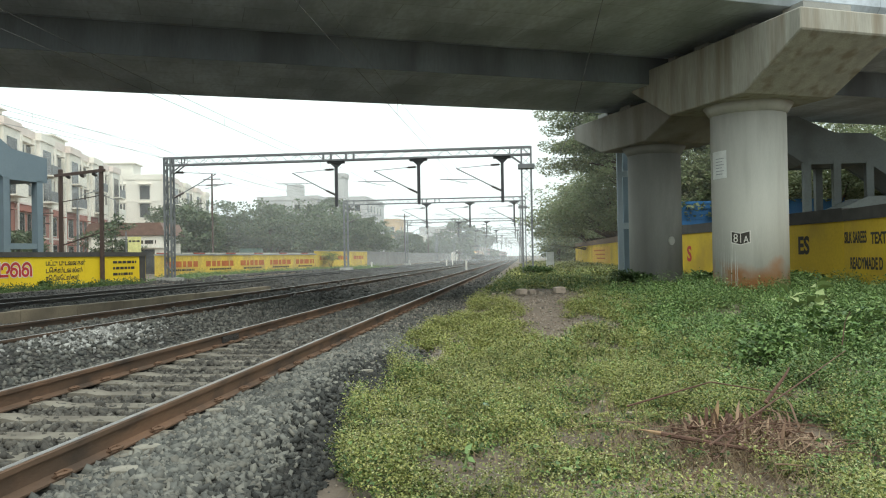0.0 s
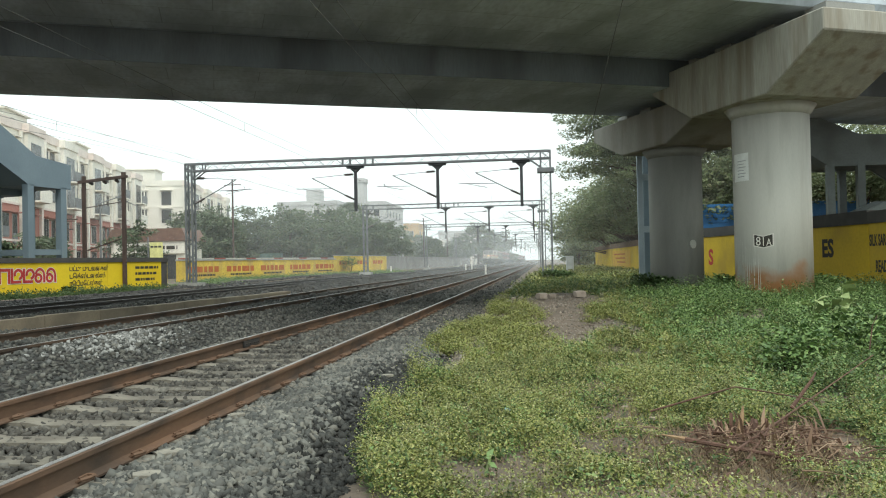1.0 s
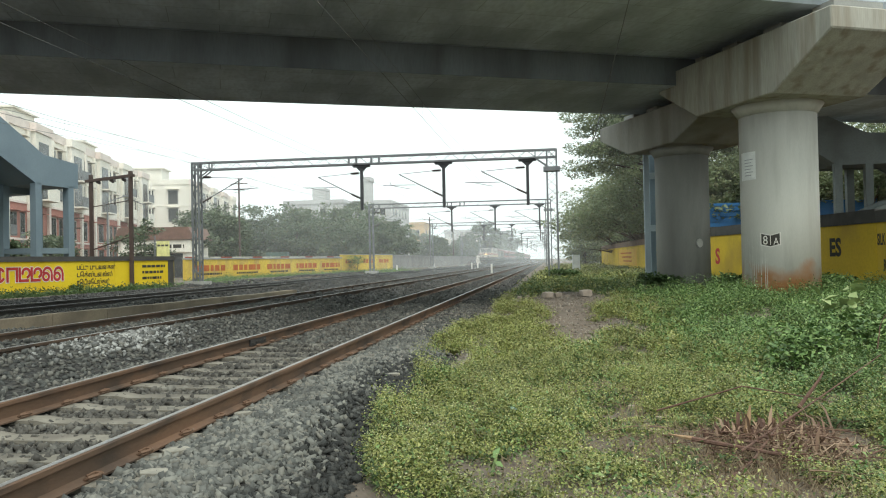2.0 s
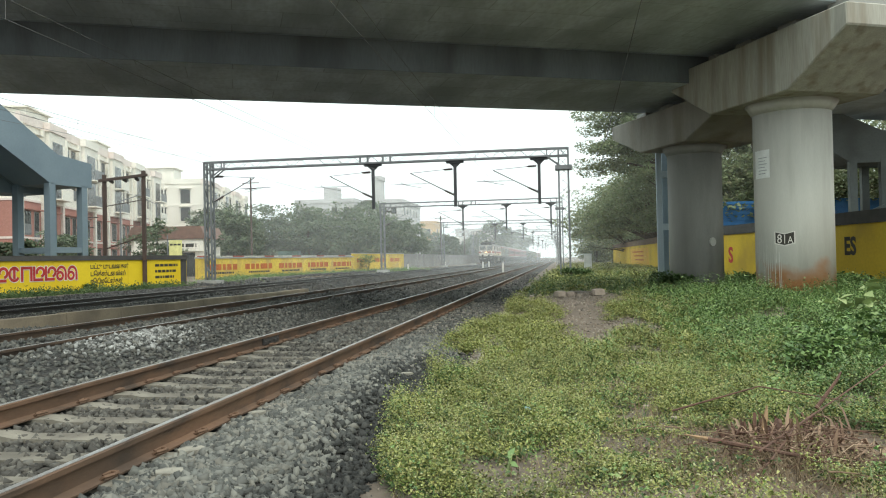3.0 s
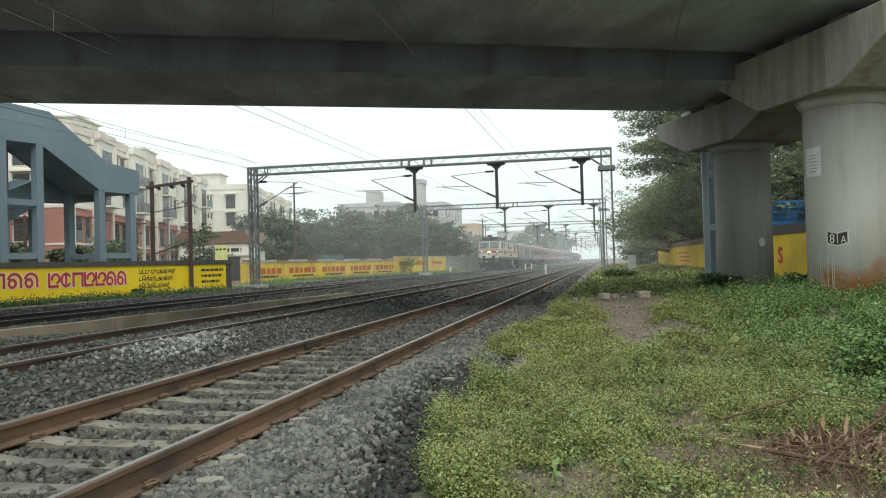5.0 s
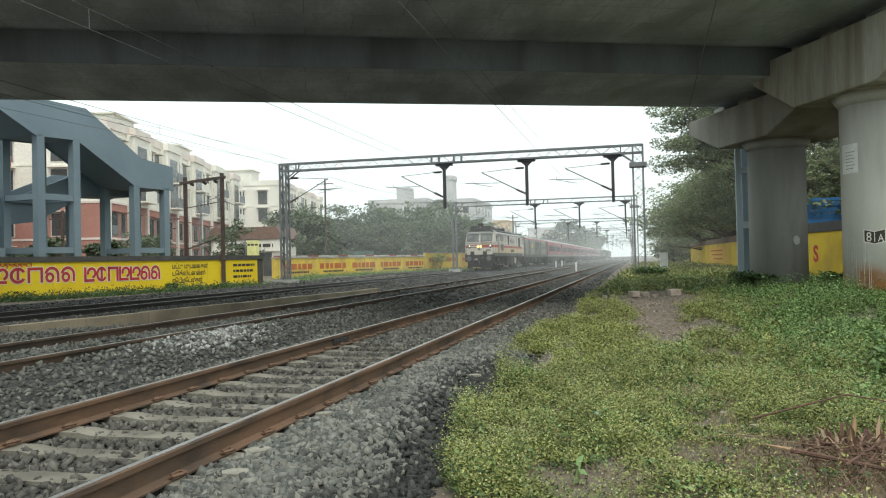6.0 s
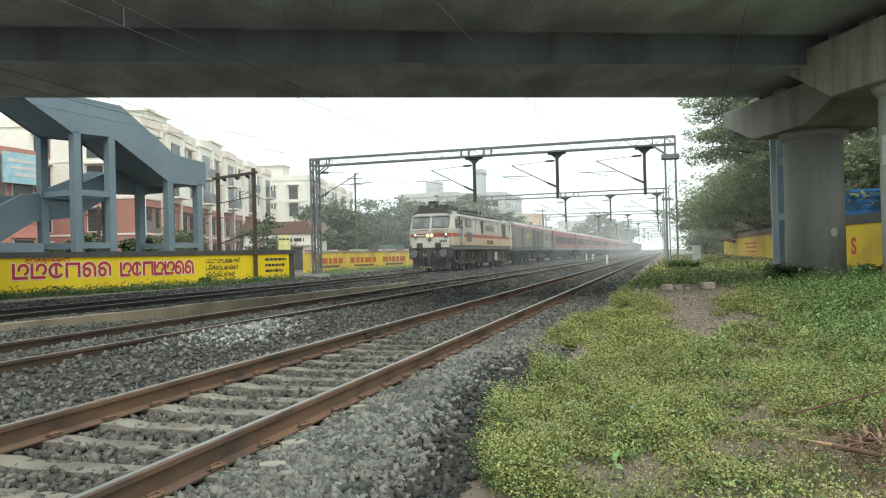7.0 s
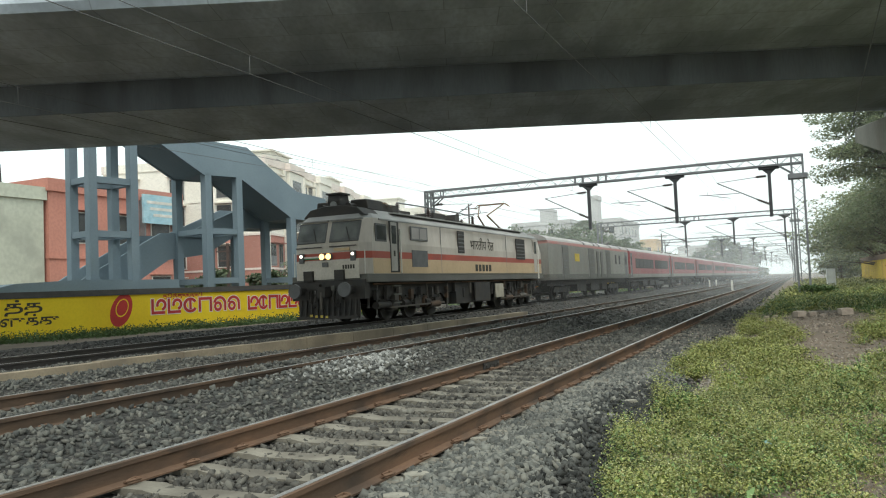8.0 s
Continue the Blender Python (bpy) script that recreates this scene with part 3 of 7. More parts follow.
def stroke(bm, cx, cz, r, t, a0, a1, y0, y1, squash=1.0):
    """A flat curved brush stroke: part of a ring in the plane of the wall."""
    n = max(4, int(abs(a1 - a0) / 18))
    rings = []
    for i in range(n + 1):
        a = radians(a0 + (a1 - a0) * i / n)
        rings.append([bm.verts.new((cx + q * squash * math.cos(a), y, cz + q * math.sin(a))) for q, y in ((r - t / 2, y0), (r + t / 2, y0), (r + t / 2, y1), (r - t / 2, y1))])
    for p, q in zip(rings, rings[1:]):
        for k in range(4):
            bm.faces.new((p[k], p[(k + 1) % 4], q[(k + 1) % 4], q[k]))
    bm.faces.new(rings[0])
    bm.faces.new(rings[-1][::-1])


def glyph_bars(name, x, z, w, h, count, material, parent, seed, edge=None, out=-0.13):
    """A brand's painted word as plain rounded strokes of its size and colour."""
    r = random.Random(seed)
    cell = w / count
    for i in range(count):
        cx = x + (i + 0.5) * cell
        kind = r.randrange(4)
        for wide, mat, y0, y1 in ((0.0, material, out - 0.007, out), (0.06, edge, out - 0.003, out + 0.002)):
            if mat is None:
                continue
            bm = bmesh.new()
            t = h * 0.19 + wide
            half = cell * 0.38
            if kind == 0:
                stroke(bm, cx - half * 0.35, z + h * 0.32, h * 0.25, t, 0, 360, y0, y1)
                stroke(bm, cx, z + h * 0.5, h * 0.44, t, 170, 0, y0, y1, half / (h * 0.44))
                box(bm, cx + half - t / 2, y0, z - wide / 2, cx + half + t / 2, y1, z + h * 0.52)
            elif kind == 1:
                box(bm, cx - half - t / 2, y0, z - wide / 2, cx - half + t / 2, y1, z + h + wide / 2)
                box(bm, cx - half, y0, z - wide / 2, cx + half, y1, z + t - wide / 2)
                stroke(bm, cx + half * 0.4, z + h * 0.6, h * 0.3, t, -80, 200, y0, y1)
            elif kind == 2:
                stroke(bm, cx, z + h * 0.5, h * 0.42, t, 30, 330, y0, y1, half / (h * 0.42))
                box(bm, cx - t / 2, y0, z + h * 0.2, cx + t / 2, y1, z + h + wide / 2)
            else:
                box(bm, cx - half - t / 2, y0, z - wide / 2, cx - half + t / 2, y1, z + h + wide / 2)
                box(bm, cx - half, y0, z + h - t + wide / 2, cx + half, y1, z + h + wide / 2)
                box(bm, cx + half - t / 2, y0, z - wide / 2, cx + half + t / 2, y1, z + h + wide / 2)
            bmesh.ops.recalc_face_normals(bm, faces=bm.faces)
            part(name if mat is material else name + "_outline", bm, mat, parent)


def line_of_bars(name, x, z, w, h, material, parent, seed, out=-0.13):
    """Small writing that cannot be read: plain bars."""
    r = random.Random(seed)
    a = x
    while a < x + w:
        b = min(x + w, a + h * r.uniform(0.8, 2.6))
        part(name, bx(a, out - 0.005, z, b, out, z + h), material, parent)
        a = b + h * 0.45


# ---------------------------------------------------------------- boundary walls
def boundary(name, label, a, b, z0, z1, material, cap=0.16, bay=4.2, cap_mat=None, cat="wall"):
    """A plastered wall from a to b, with a coping and shallow joints between its bays. Local x runs from a to b, the front is -y."""
    d = Vector(b) - Vector(a)
    n = d.length
    t = thing(name, label, cat, kind="structure", at=(a[0], a[1], 0, 0, 0, math.degrees(math.atan2(d.y, d.x))))
    k = max(1, round(n / bay))
    for i in range(k):
        part("wall_bay", bx(i * n / k, -0.1, z0, (i + 1) * n / k - 0.012, 0.12, z1 - cap), material, t, bevel=0.006)
    part("wall_core", bx(0.01, -0.085, z0, n - 0.02, 0.1, z1 - cap - 0.004), material, t)
    part("coping", bx(-0.02, -0.15, z1 - cap, n + 0.02, 0.17, z1), cap_mat or dark_cap, t, "dark weathered coping", bevel=0.012)
    return t


# far side: the front faces the tracks, so the wall runs towards the camera
wl = boundary("painted_wall", "bright yellow painted boundary wall with shop advertising", (-26.8, 5.0), (-20.0, 39.8), -0.5, 1.62, yellow_paint, cap=0.22)
faded_yellow = surface("faded_yellow_paint", (0.70, 0.50, 0.07), (0.56, 0.38, 0.06), 0.85, scale=0.7, fine=7, fine_mix=0.4, grime=(0.42, 0.29, 0.1), grime_scale=0.9)
dull_white = surface("dull_whitewash", (0.5, 0.48, 0.43), (0.4, 0.38, 0.33), 0.85, scale=2)
brick_cap = surface("red_coping_paint", (0.35, 0.1, 0.07), None, 0.8)
wm = boundary("painted_wall", "faded yellow painted wall with orange lettering", (-24.8, 51.0), (-20.5, 76.0), -0.4, 1.62, faded_yellow, cap=0.1, cap_mat=concrete)
wf = boundary("painted_wall", "taller faded yellow painted wall beside the tracks", (-20.5, 76.0), (-18.8, 93.0), -0.4, 1.95, faded_yellow, cap=0.06, cap_mat=concrete)
grey_wall = surface("grey_plaster", (0.27, 0.26, 0.25), None, 0.9, scale=0.6)
boundary("compound_wall", "long grey plastered compound wall far down the line", (-18.9, 93.2), (-18.7, 200.0), -0.4, 1.9, grey_wall, bay=10, cap_mat=grey_wall)
near_yellow = surface("ochre_wall_paint", (0.66, 0.45, 0.02), (0.56, 0.37, 0.015), 0.75, scale=0.5, fine=10, fine_mix=0.18, grime=(0.42, 0.28, 0.03), grime_scale=0.5)
wr1 = boundary("painted_wall", "yellow boundary wall lettered for sarees and readymades", (9.73, 24.5), (10.2, 5.0), -0.5, 2.3, near_yellow, cap=0.35)
wr2 = boundary("painted_wall", "yellow boundary wall behind the flyover piers", (7.35, 38.5), (9.72, 24.5), -0.5, 2.35, near_yellow, cap=0.4)
wr3 = boundary("painted_wall", "yellow boundary wall with a faded orange advertisement near the trees", (6.0, 90.0), (7.34, 38.55), -0.4, 2.35, near_yellow, cap=0.42, cap_mat=surface("brown_coping", (0.2, 0.13, 0.09), None, 0.9))

# whitewashed blocks along the faded wall, and a tank behind it
for k in range(17):
    part("coping_block", bx(0.3 + 1.48 * k, -0.16, 1.62, 1.2 + 1.48 * k, 0.18, 1.72), dull_white if k % 3 else brick_cap, wm, "whitewashed coping block" if k % 3 else "")
gt = thing("storage_tank", "grey-green steel tank standing behind the faded wall", "tank", at=(-26.6, 75.0, 0, 0, 0, 9))
part("tank_body", bx(-1.05, -0.7, 0.9, 0.95, 0.7, 2.25), surface("grey_green_paint", (0.1, 0.15, 0.135), (0.075, 0.115, 0.1), 0.6, scale=1.5), gt, bevel=0.06)
for x in (-0.8, 0.7):
    part("leg", bx(x - 0.08, -0.6, -0.3, x + 0.08, 0.6, 0.92), steel, gt)

# lettering on the walls
F = -0.106
part("emblem", moved(rod(bmesh.new(), (0, 0, 0), (0, -0.008, 0), 0.62, n=32), pose(17.5, -0.1, 0.84) @ pose(0, 0, 0, 0, 24) @ Matrix.Diagonal((0.68, 1, 1.06, 1))), red_letter, wl, "red oval shop emblem")
part("emblem_ring", moved(rod(bmesh.new(), (0, 0, 0), (0, -0.01, 0), 0.36, n=32), pose(17.53, -0.102, 0.92) @ pose(0, 0, 0, 0, 24) @ Matrix.Diagonal((0.7, 1, 1.0, 1))), yellow_paint, wl)
part("emblem_core", moved(rod(bmesh.new(), (0, 0, 0), (0, -0.012, 0), 0.31, n=32), pose(17.53, -0.104, 0.92) @ pose(0, 0, 0, 0, 24) @ Matrix.Diagonal((0.7, 1, 1.0, 1))), red_letter, wl)
glyph_bars("shop_name", 18.75, 0.6, 4.45, 0.6, 6, red_letter, wl, 3, white_letter, F)
glyph_bars("shop_name", 23.6, 0.55, 4.25, 0.62, 7, red_letter, wl, 8, white_letter, F)
lettering("wall_lettering", "தூத்துக்குடி", 0.24, pose(19.3, F, 1.22, 90), red_letter, wl, "small dark red painted word", width=1.9, bold=0.006)
for k, word in enumerate(("பட்டு புடவைகள்", "டெக்ஸ்டைல்ஸ்", "ரெடிமேட்ஸ்கள்")):
    lettering("wall_lettering", word, 0.3, pose(28.6, F, 1.02 - 0.34 * k, 90), black_letter, wl, "black hand-painted goods list", width=2.45 - 0.2 * k, bold=0.009)
    line_of_bars("wall_lettering_small", 32.95, 1.05 - 0.3 * k, 1.75 - 0.15 * k, 0.13, black_letter, wl, 20 + k, F)
lettering("wall_lettering", "த்த", 0.46, pose(13.2, F, 0.98, 90), black_letter, wl, width=1.3, bold=0.012)
lettering("wall_lettering", "களுக்கு", 0.46, pose(12.6, F, 0.48, 90), black_letter, wl, width=2.5, bold=0.012)
part("end_band", bx(34.95, F - 0.004, -0.4, 35.42, -0.098, 1.4), dark_cap, wl, "dark painted band at the end of the wall")
for k in range(5):
    line_of_bars("orange_lettering", 0.9 + 5 * k, 0.68, 3.9, 0.42, orange_letter, wm, 40 + k, F)
    line_of_bars("orange_lettering_small", 1.4 + 5 * k, 0.4, 3.0, 0.14, black_letter, wm, 50 + k, F)
for k in range(3):
    line_of_bars("orange_lettering", 1.0 + 5.4 * k, 1.0, 3.8, 0.4, orange_letter, wf, 60 + k, F)
lettering("wall_lettering", "SILK SAREES", 0.46, pose(0.05, F, 1.3, 90), black_letter, wr1, "black capital lettering", width=1.45, bold=0.012)
lettering("wall_lettering", "TEXTILES", 0.44, pose(1.75, F, 1.26, 90), black_letter, wr1, width=1.5, bold=0.014)
lettering("wall_lettering", "READYMADE D", 0.46, pose(0.42, F, 0.55, 90), black_letter, wr1, width=2.0, bold=0.014)
lettering("wall_lettering", "ES", 0.78, pose(11.55, F, 1.0, 90), black_letter, wr2, width=0.72, bold=0.03)
lettering("wall_lettering", "S", 0.95, pose(1.7, F, 0.72, 90), red_letter, wr2, width=0.55, bold=0.03)
part("orange_panel", bx(17, F - 0.003, 0.4, 29, -0.099, 1.7), surface("orange_panel_paint", (0.68, 0.42, 0.05), (0.66, 0.36, 0.04), 0.8, scale=0.8), wr3, "faded orange painted panel")
for k in range(3):
    line_of_bars("panel_lettering", 18.5 + k, 1.35 - 0.33 * k, 7.5 - k, 0.11, orange_letter, wr3, 70 + k, F - 0.004)

# marks on the first pier: the number on a black flag shape, and a pasted notice
def pier_place(deg, z, rad=1.013):
    """A place on the first pier's face, deg round from the side that faces back along the line."""
    c = FLY.matrix_basis @ Vector((14.85, 18.41, 0))
    a = radians(deg)
    return Vector((c.x + rad * math.sin(a), c.y - rad * math.cos(a), z)), deg


def curved_patch(deg0, deg1, z0, z1, rad, notch=0.0):
    c = FLY.matrix_basis @ Vector((14.85, 18.41, 0))
    inv = FLY.matrix_basis.inverted()
    bm = bmesh.new()
    cols = []
    n = 10
    for i in range(n + 1):
        k = i / n
        a = radians(deg0 + (deg1 - deg0) * k)
        dip = notch * (1 - abs(2 * k - 1))
        cols.append([bm.verts.new(inv @ Vector((c.x + r * math.sin(a), c.y - r * math.cos(a), z))) for r, z in ((rad, z0 - dip), (rad, z1 - dip), (rad - 0.02, z1 - dip), (rad - 0.02, z0 - dip))])
    for p, q in zip(cols, cols[1:]):
        for j in range(4):
            bm.faces.new((p[j], q[j], q[(j + 1) % 4], p[(j + 1) % 4]))
    bmesh.ops.recalc_face_normals(bm, faces=bm.faces)
    return bm


def pier_flag(d0, d1, z0, z1, dip, rad, name, material, label, lift=0.0):
    """A painted flag shape on the round pier: the lower edge hangs to a point, the upper edge is notched."""
    part(name, curved_patch(d0, d1, z0 + lift, z1 - lift, rad, dip), material, FLY, label)


pier_flag(-44.5, -14.5, 1.33, 1.665, 0.06, 1.016, "number_border", white_letter, "white painted border of the number patch")
pier_flag(-42.8, -16.2, 1.33, 1.665, 0.06, 1.019, "number_patch", black_letter, "black painted number patch", 0.025)
for ch, deg, z in (("8", -40.5, 1.35), ("1", -32.0, 1.34), ("A", -25.0, 1.34)):
    place, deg = pier_place(deg + 3.5, z, 1.024)
    lettering("pier_number", ch, 0.34 if ch != "A" else 0.27, FLY.matrix_basis.inverted() @ pose(place.x - 0.062 * math.cos(radians(deg)), place.y - 0.062 * math.sin(radians(deg)), place.z, 90, 0, deg), white_letter, FLY, "white painted number 81A", width=0.13 if ch != "1" else 0.06)
paper = surface("pasted_paper", (0.78, 0.79, 0.76), (0.68, 0.69, 0.66), 0.8, scale=6, fine=60)
notice = part("pasted_notice", curved_patch(-82, -49, 3.12, 3.88, 1.02), paper, FLY, "pale pasted paper notice")
grey_ink = surface("grey_ink", (0.35, 0.36, 0.36), None, 0.8, bump=0)
for k in range(6):
    part("notice_line", curved_patch(-72, -54 - 3 * (k % 2), 3.66 - 0.085 * k, 3.68 - 0.085 * k, 1.023), grey_ink, notice)
# rain streaks of lime down the side of the near pier, and a round patch on the far one
lime = surface("lime_streak", (0.6, 0.59, 0.54), None, 0.9, bump=0)
rl = random.Random(9)
for k in range(13):
    a = -78 + 3.6 * k + rl.uniform(-1, 1)
    top = rl.uniform(1.0, 2.0)
    part("lime_streak", curved_patch(a, a + rl.uniform(0.5, 1.1), top - rl.uniform(0.5, 1.3), top, 1.013), lime, FLY)
far_pier = FLY.matrix_basis @ Vector((15.06, 23.5, 0))
out = Vector((0.12 - far_pier.x, -0.07 - far_pier.y, 0)).normalized()
side = Vector((-out.y, out.x, 0))
spot = far_pier + out * 0.72 + side * 0.5
part("pale_patch", moved(rod(bmesh.new(), (0, 0, 0), (0, 0, 0.06), 0.11, n=18), FLY.matrix_basis.inverted() @ Matrix.Translation((spot.x, spot.y, 1.5)) @ (out + side * 0.7).to_track_quat("Z", "Y").to_matrix().to_4x4() @ Matrix.Diagonal((1, 1.3, 1, 1))), lime, FLY, "round pale plaster patch")


# ---------------------------------------------------------------- overhead line
def zigzag(bm, a, b, side, n, w):
    """Lacing between two parallel bars: a to b, and the same moved by side."""
    a, b, side = Vector(a), Vector(b), Vector(side)
    for i in range(n):
        p, q = a.lerp(b, i / n), a.lerp(b, (i + 1) / n)
        if i % 2:
            bar(bm, p + side, q, w, w * 0.4)
        else:
            bar(bm, p, q + side, w, w * 0.4)


def lattice_mast(name, x, y, z0, z1, w, parent):
    bm = bmesh.new()
    h = w / 2
    legs = [(x - h, y - h), (x + h, y - h), (x + h, y + h), (x - h, y + h)]
    for i, (px, py) in enumerate(legs):
        bar(bm, (px, py, z0), (px, py, z1), 0.09)
        qx, qy = legs[(i + 1) % 4]
        zigzag(bm, (px, py, z0), (px, py, z1), (qx - px, qy - py, 0), 14, 0.05)
    ob = part(name, bm, steel, parent)
    part("base_block", bx(x - 0.55, y - 0.5, -0.6, x + 0.55, y + 0.5, z0 + 0.14), concrete, ob, "grey concrete mast base", bevel=0.02)
    return ob


wire_mat = surface("weathered_wire", (0.15, 0.15, 0.145), None, 0.6, metal=0.3)
insulator_mat = surface("brown_insulator", (0.05, 0.035, 0.03), None, 0.3)


def insulator(a, b, parent):
    return part("insulator", lathe(bmesh.new(), a, b, SHEDS, 8), insulator_mat, parent)


def cantilever(px, y, z, d, parent, tip=2.35):
    """A bracket from a post at px reaching d = -1 or 1 along x, with tie, steady arm and insulators."""
    bm = bmesh.new()
    rod(bm, (px + d * 0.55, y, z + 0.25), (px + d * tip, y, z + 1.2), 0.028)
    rod(bm, (px + d * 0.6, y, z + 1.32), (px + d * tip, y, z + 1.2), 0.016)
    rod(bm, (px + d * 1.35, y, z + 0.62), (px + d * (tip + 0.85), y, z + 0.66), 0.018)
    rod(bm, (px + d * (tip + 0.45), y, z + 0.64), (px + d * (tip - 0.6), y, z + 0.42), 0.014)
    rod(bm, (px + d * (tip + 0.45), y, z + 0.64), (px + d * (tip + 0.45), y, z + 0.8), 0.014)
    ob = part("cantilever", bm, steel, parent)
    insulator((px + d * 0.05, y, z), (px + d * 0.58, y, z + 0.26), ob)
    insulator((px + d * 0.12, y, z + 1.34), (px + d * 0.6, y, z + 1.32), ob)


def portal(y, xl, xr, label, dr=(-9.55, -5.22, -0.92)):
    t = thing("overhead_line_portal", label, "railway gantry", "overhead line portals along the tracks", at=(0, y, 0, 0, 0, 0))
    lattice_mast("left_mast", xl + 0.2, 0, 0.1, 6.62, 0.36, t)
    mast = lattice_mast("right_mast", xr - 0.2, 0, 0.0, 6.62, 0.48, t)
    part("clamp_box", bx(xr - 0.62, -0.36, 5.5, xr + 0.22, 0.36, 5.72), steel, mast, "dark bolted clamp frame", bevel=0.02)
    bm = bmesh.new()
    for z in (6.22, 6.6):
        for yy in (-0.18, 0.18):
            bar(bm, (xl, yy, z), (xr, yy, z), 0.085)
    for yy in (-0.18, 0.18):
        zigzag(bm, (xl, yy, 6.22), (xr, yy, 6.22), (0, 0, 0.38), 40, 0.04)
    zigzag(bm, (xl, -0.18, 6.22), (xr, -0.18, 6.22), (0, 0.36, 0), 40, 0.04)
    mid = (xl + xr) / 2
    for k in (-1.0, -0.6, 0.2, 0.6):
        bar(bm, (mid + k, -0.19, 6.2), (mid + k, -0.19, 6.62), 0.1)
    part("boom", bm, steel, t, "laced steel crossbeam")
    for s, x in ((1, xl + 0.38), (-1, xr - 0.4)):
        bm = bmesh.new()
        for yy in (-0.18, 0.18):
            bar(bm, (x, yy, 5.75), (x + s * 0.62, yy, 6.2), 0.06)
            bar(bm, (x + s * 0.62, yy, 6.2), (x + s * 0.62, yy, 6.6), 0.06)
        part("knee_brace", bm, steel, t)
    for x in dr:
        bm = bmesh.new()
        box(bm, x - 0.45, -0.14, 6.06, x + 0.45, 0.14, 6.19)
        prism(bm, [(x - 0.3, 6.06), (x + 0.3, 6.06), (x + 0.09, 5.86), (x - 0.09, 5.86)], "y", -0.08, 0.08)
        box(bm, x - 0.075, -0.075, 3.82, x + 0.075, 0.075, 6.06)
        d = part("drop_arm", bm, surface("dark_drop_arm", (0.07, 0.07, 0.075), None, 0.6, metal=0.3) if "dark_drop_arm" not in bpy.data.materials else bpy.data.materials["dark_drop_arm"], t, "dark steel drop arm")
        cantilever(x, 0, 4.42, -1, t)
    cantilever(xl + 0.45, 0, 4.5, 1, t)
    return t


portal(40, -18.85, 0.5, "tall grey laced steel portal spanning all the tracks")
p2 = portal(73.6, -17.0, 0.25, "grey laced steel portal farther down the line", (-9.0, -4.9, -0.75))
for y in (115, 155, 195, 235, 280, 330):
    copy_thing(p2, pose(-0.4, y, 0))
for x, z, up in ((-15.1, 5.5, 0.5), (-8.9, 5.22, 0.45), (-3.55, 5.35, 0.8)):
    w = thing("overhead_wire", "thin dark overhead contact wire with its messenger wire", "overhead wire", "overhead wires along the tracks")
    sup = [-30, 6, 40, 73.6, 115, 155, 195, 235, 280, 330]
    line = []
    for a, b in zip(sup, sup[1:]):
        for i in range(6):
            k = i / 6
            h0 = z + up - up * 1.6 * k * (1 - k)
            line.append((x, a + (b - a) * k, h0))
            if a < 120 and i % 2:
                part("wire_hanger", rod(bmesh.new(), (x, a + (b - a) * k, z), (x, a + (b - a) * k, h0), 0.006, n=4), wire_mat, w)
    bm2 = wire(bmesh.new(), line, 0.0075)
    part("contact_wire", rod(bmesh.new(), (x, -30, z), (x, 330, z), 0.0075, n=5), wire_mat, w)
    part("messenger_wire", bm2, wire_mat, w)
# feeder wires on the far side
for x, z in ((-19.6, 6.9), (-19.9, 7.5)):
    bm = bmesh.new()
    sup = [-20, 40, 73.6, 115, 195]
    for a, b in zip(sup, sup[1:]):
        for i in range(8):
            k, k2 = i / 8, (i + 1) / 8
            rod(bm, (x, a + (b - a) * k, z - 2.6 * k * (1 - k)), (x, a + (b - a) * k2, z - 2.6 * k2 * (1 - k2)), 0.009, n=4)
    tagged(part("feeder_wire", bm, wire_mat), "thin sagging dark feeder wire beside the tracks", "overhead wire", "feeder wires")
bm = bmesh.new()
rod(bm, (1.95, 12.5, 7.05), (1.52, 24.0, 4.7), 0.012, n=5)
rod(bm, (1.52, 24.0, 4.7), (1.4, 40.0, 5.2), 0.012, n=5)
tagged(part("loose_cable", bm, steel), "thin pale cable slung under the flyover", "cable")


# ---------------------------------------------------------------- footbridge stairs
def column(x, y, z0, z1, parent, w=0.34, material=None):
    return part("column", bx(x - w / 2, y - w / 2, z0, x + w / 2, y + w / 2, z1), material or blue_grey, parent, bevel=0.015)


def ring(x0, x1, y0, y1, z, parent, h=0.26, w=0.26, material=None):
    for y in (y0, y1):
        part("tie_beam", bx(x0, y - w / 2, z - h, x1, y + w / 2, z), material or blue_grey, parent)
    for x in (x0, x1):
        part("tie_beam", bx(x - w / 2 + 0.01, y0, z - h + 0.01, x + w / 2 - 0.01, y1, z - 0.01), material or blue_grey, parent)


def frame_tower(x0, x1, y0, y1, top, rings, parent, material=None):
    for x in (x0, x1):
        for y in (y0, y1):
            column(x, y, -0.3, top, parent, 0.34, material)
    for z in rings:
        ring(x0, x1, y0, y1, z, parent)


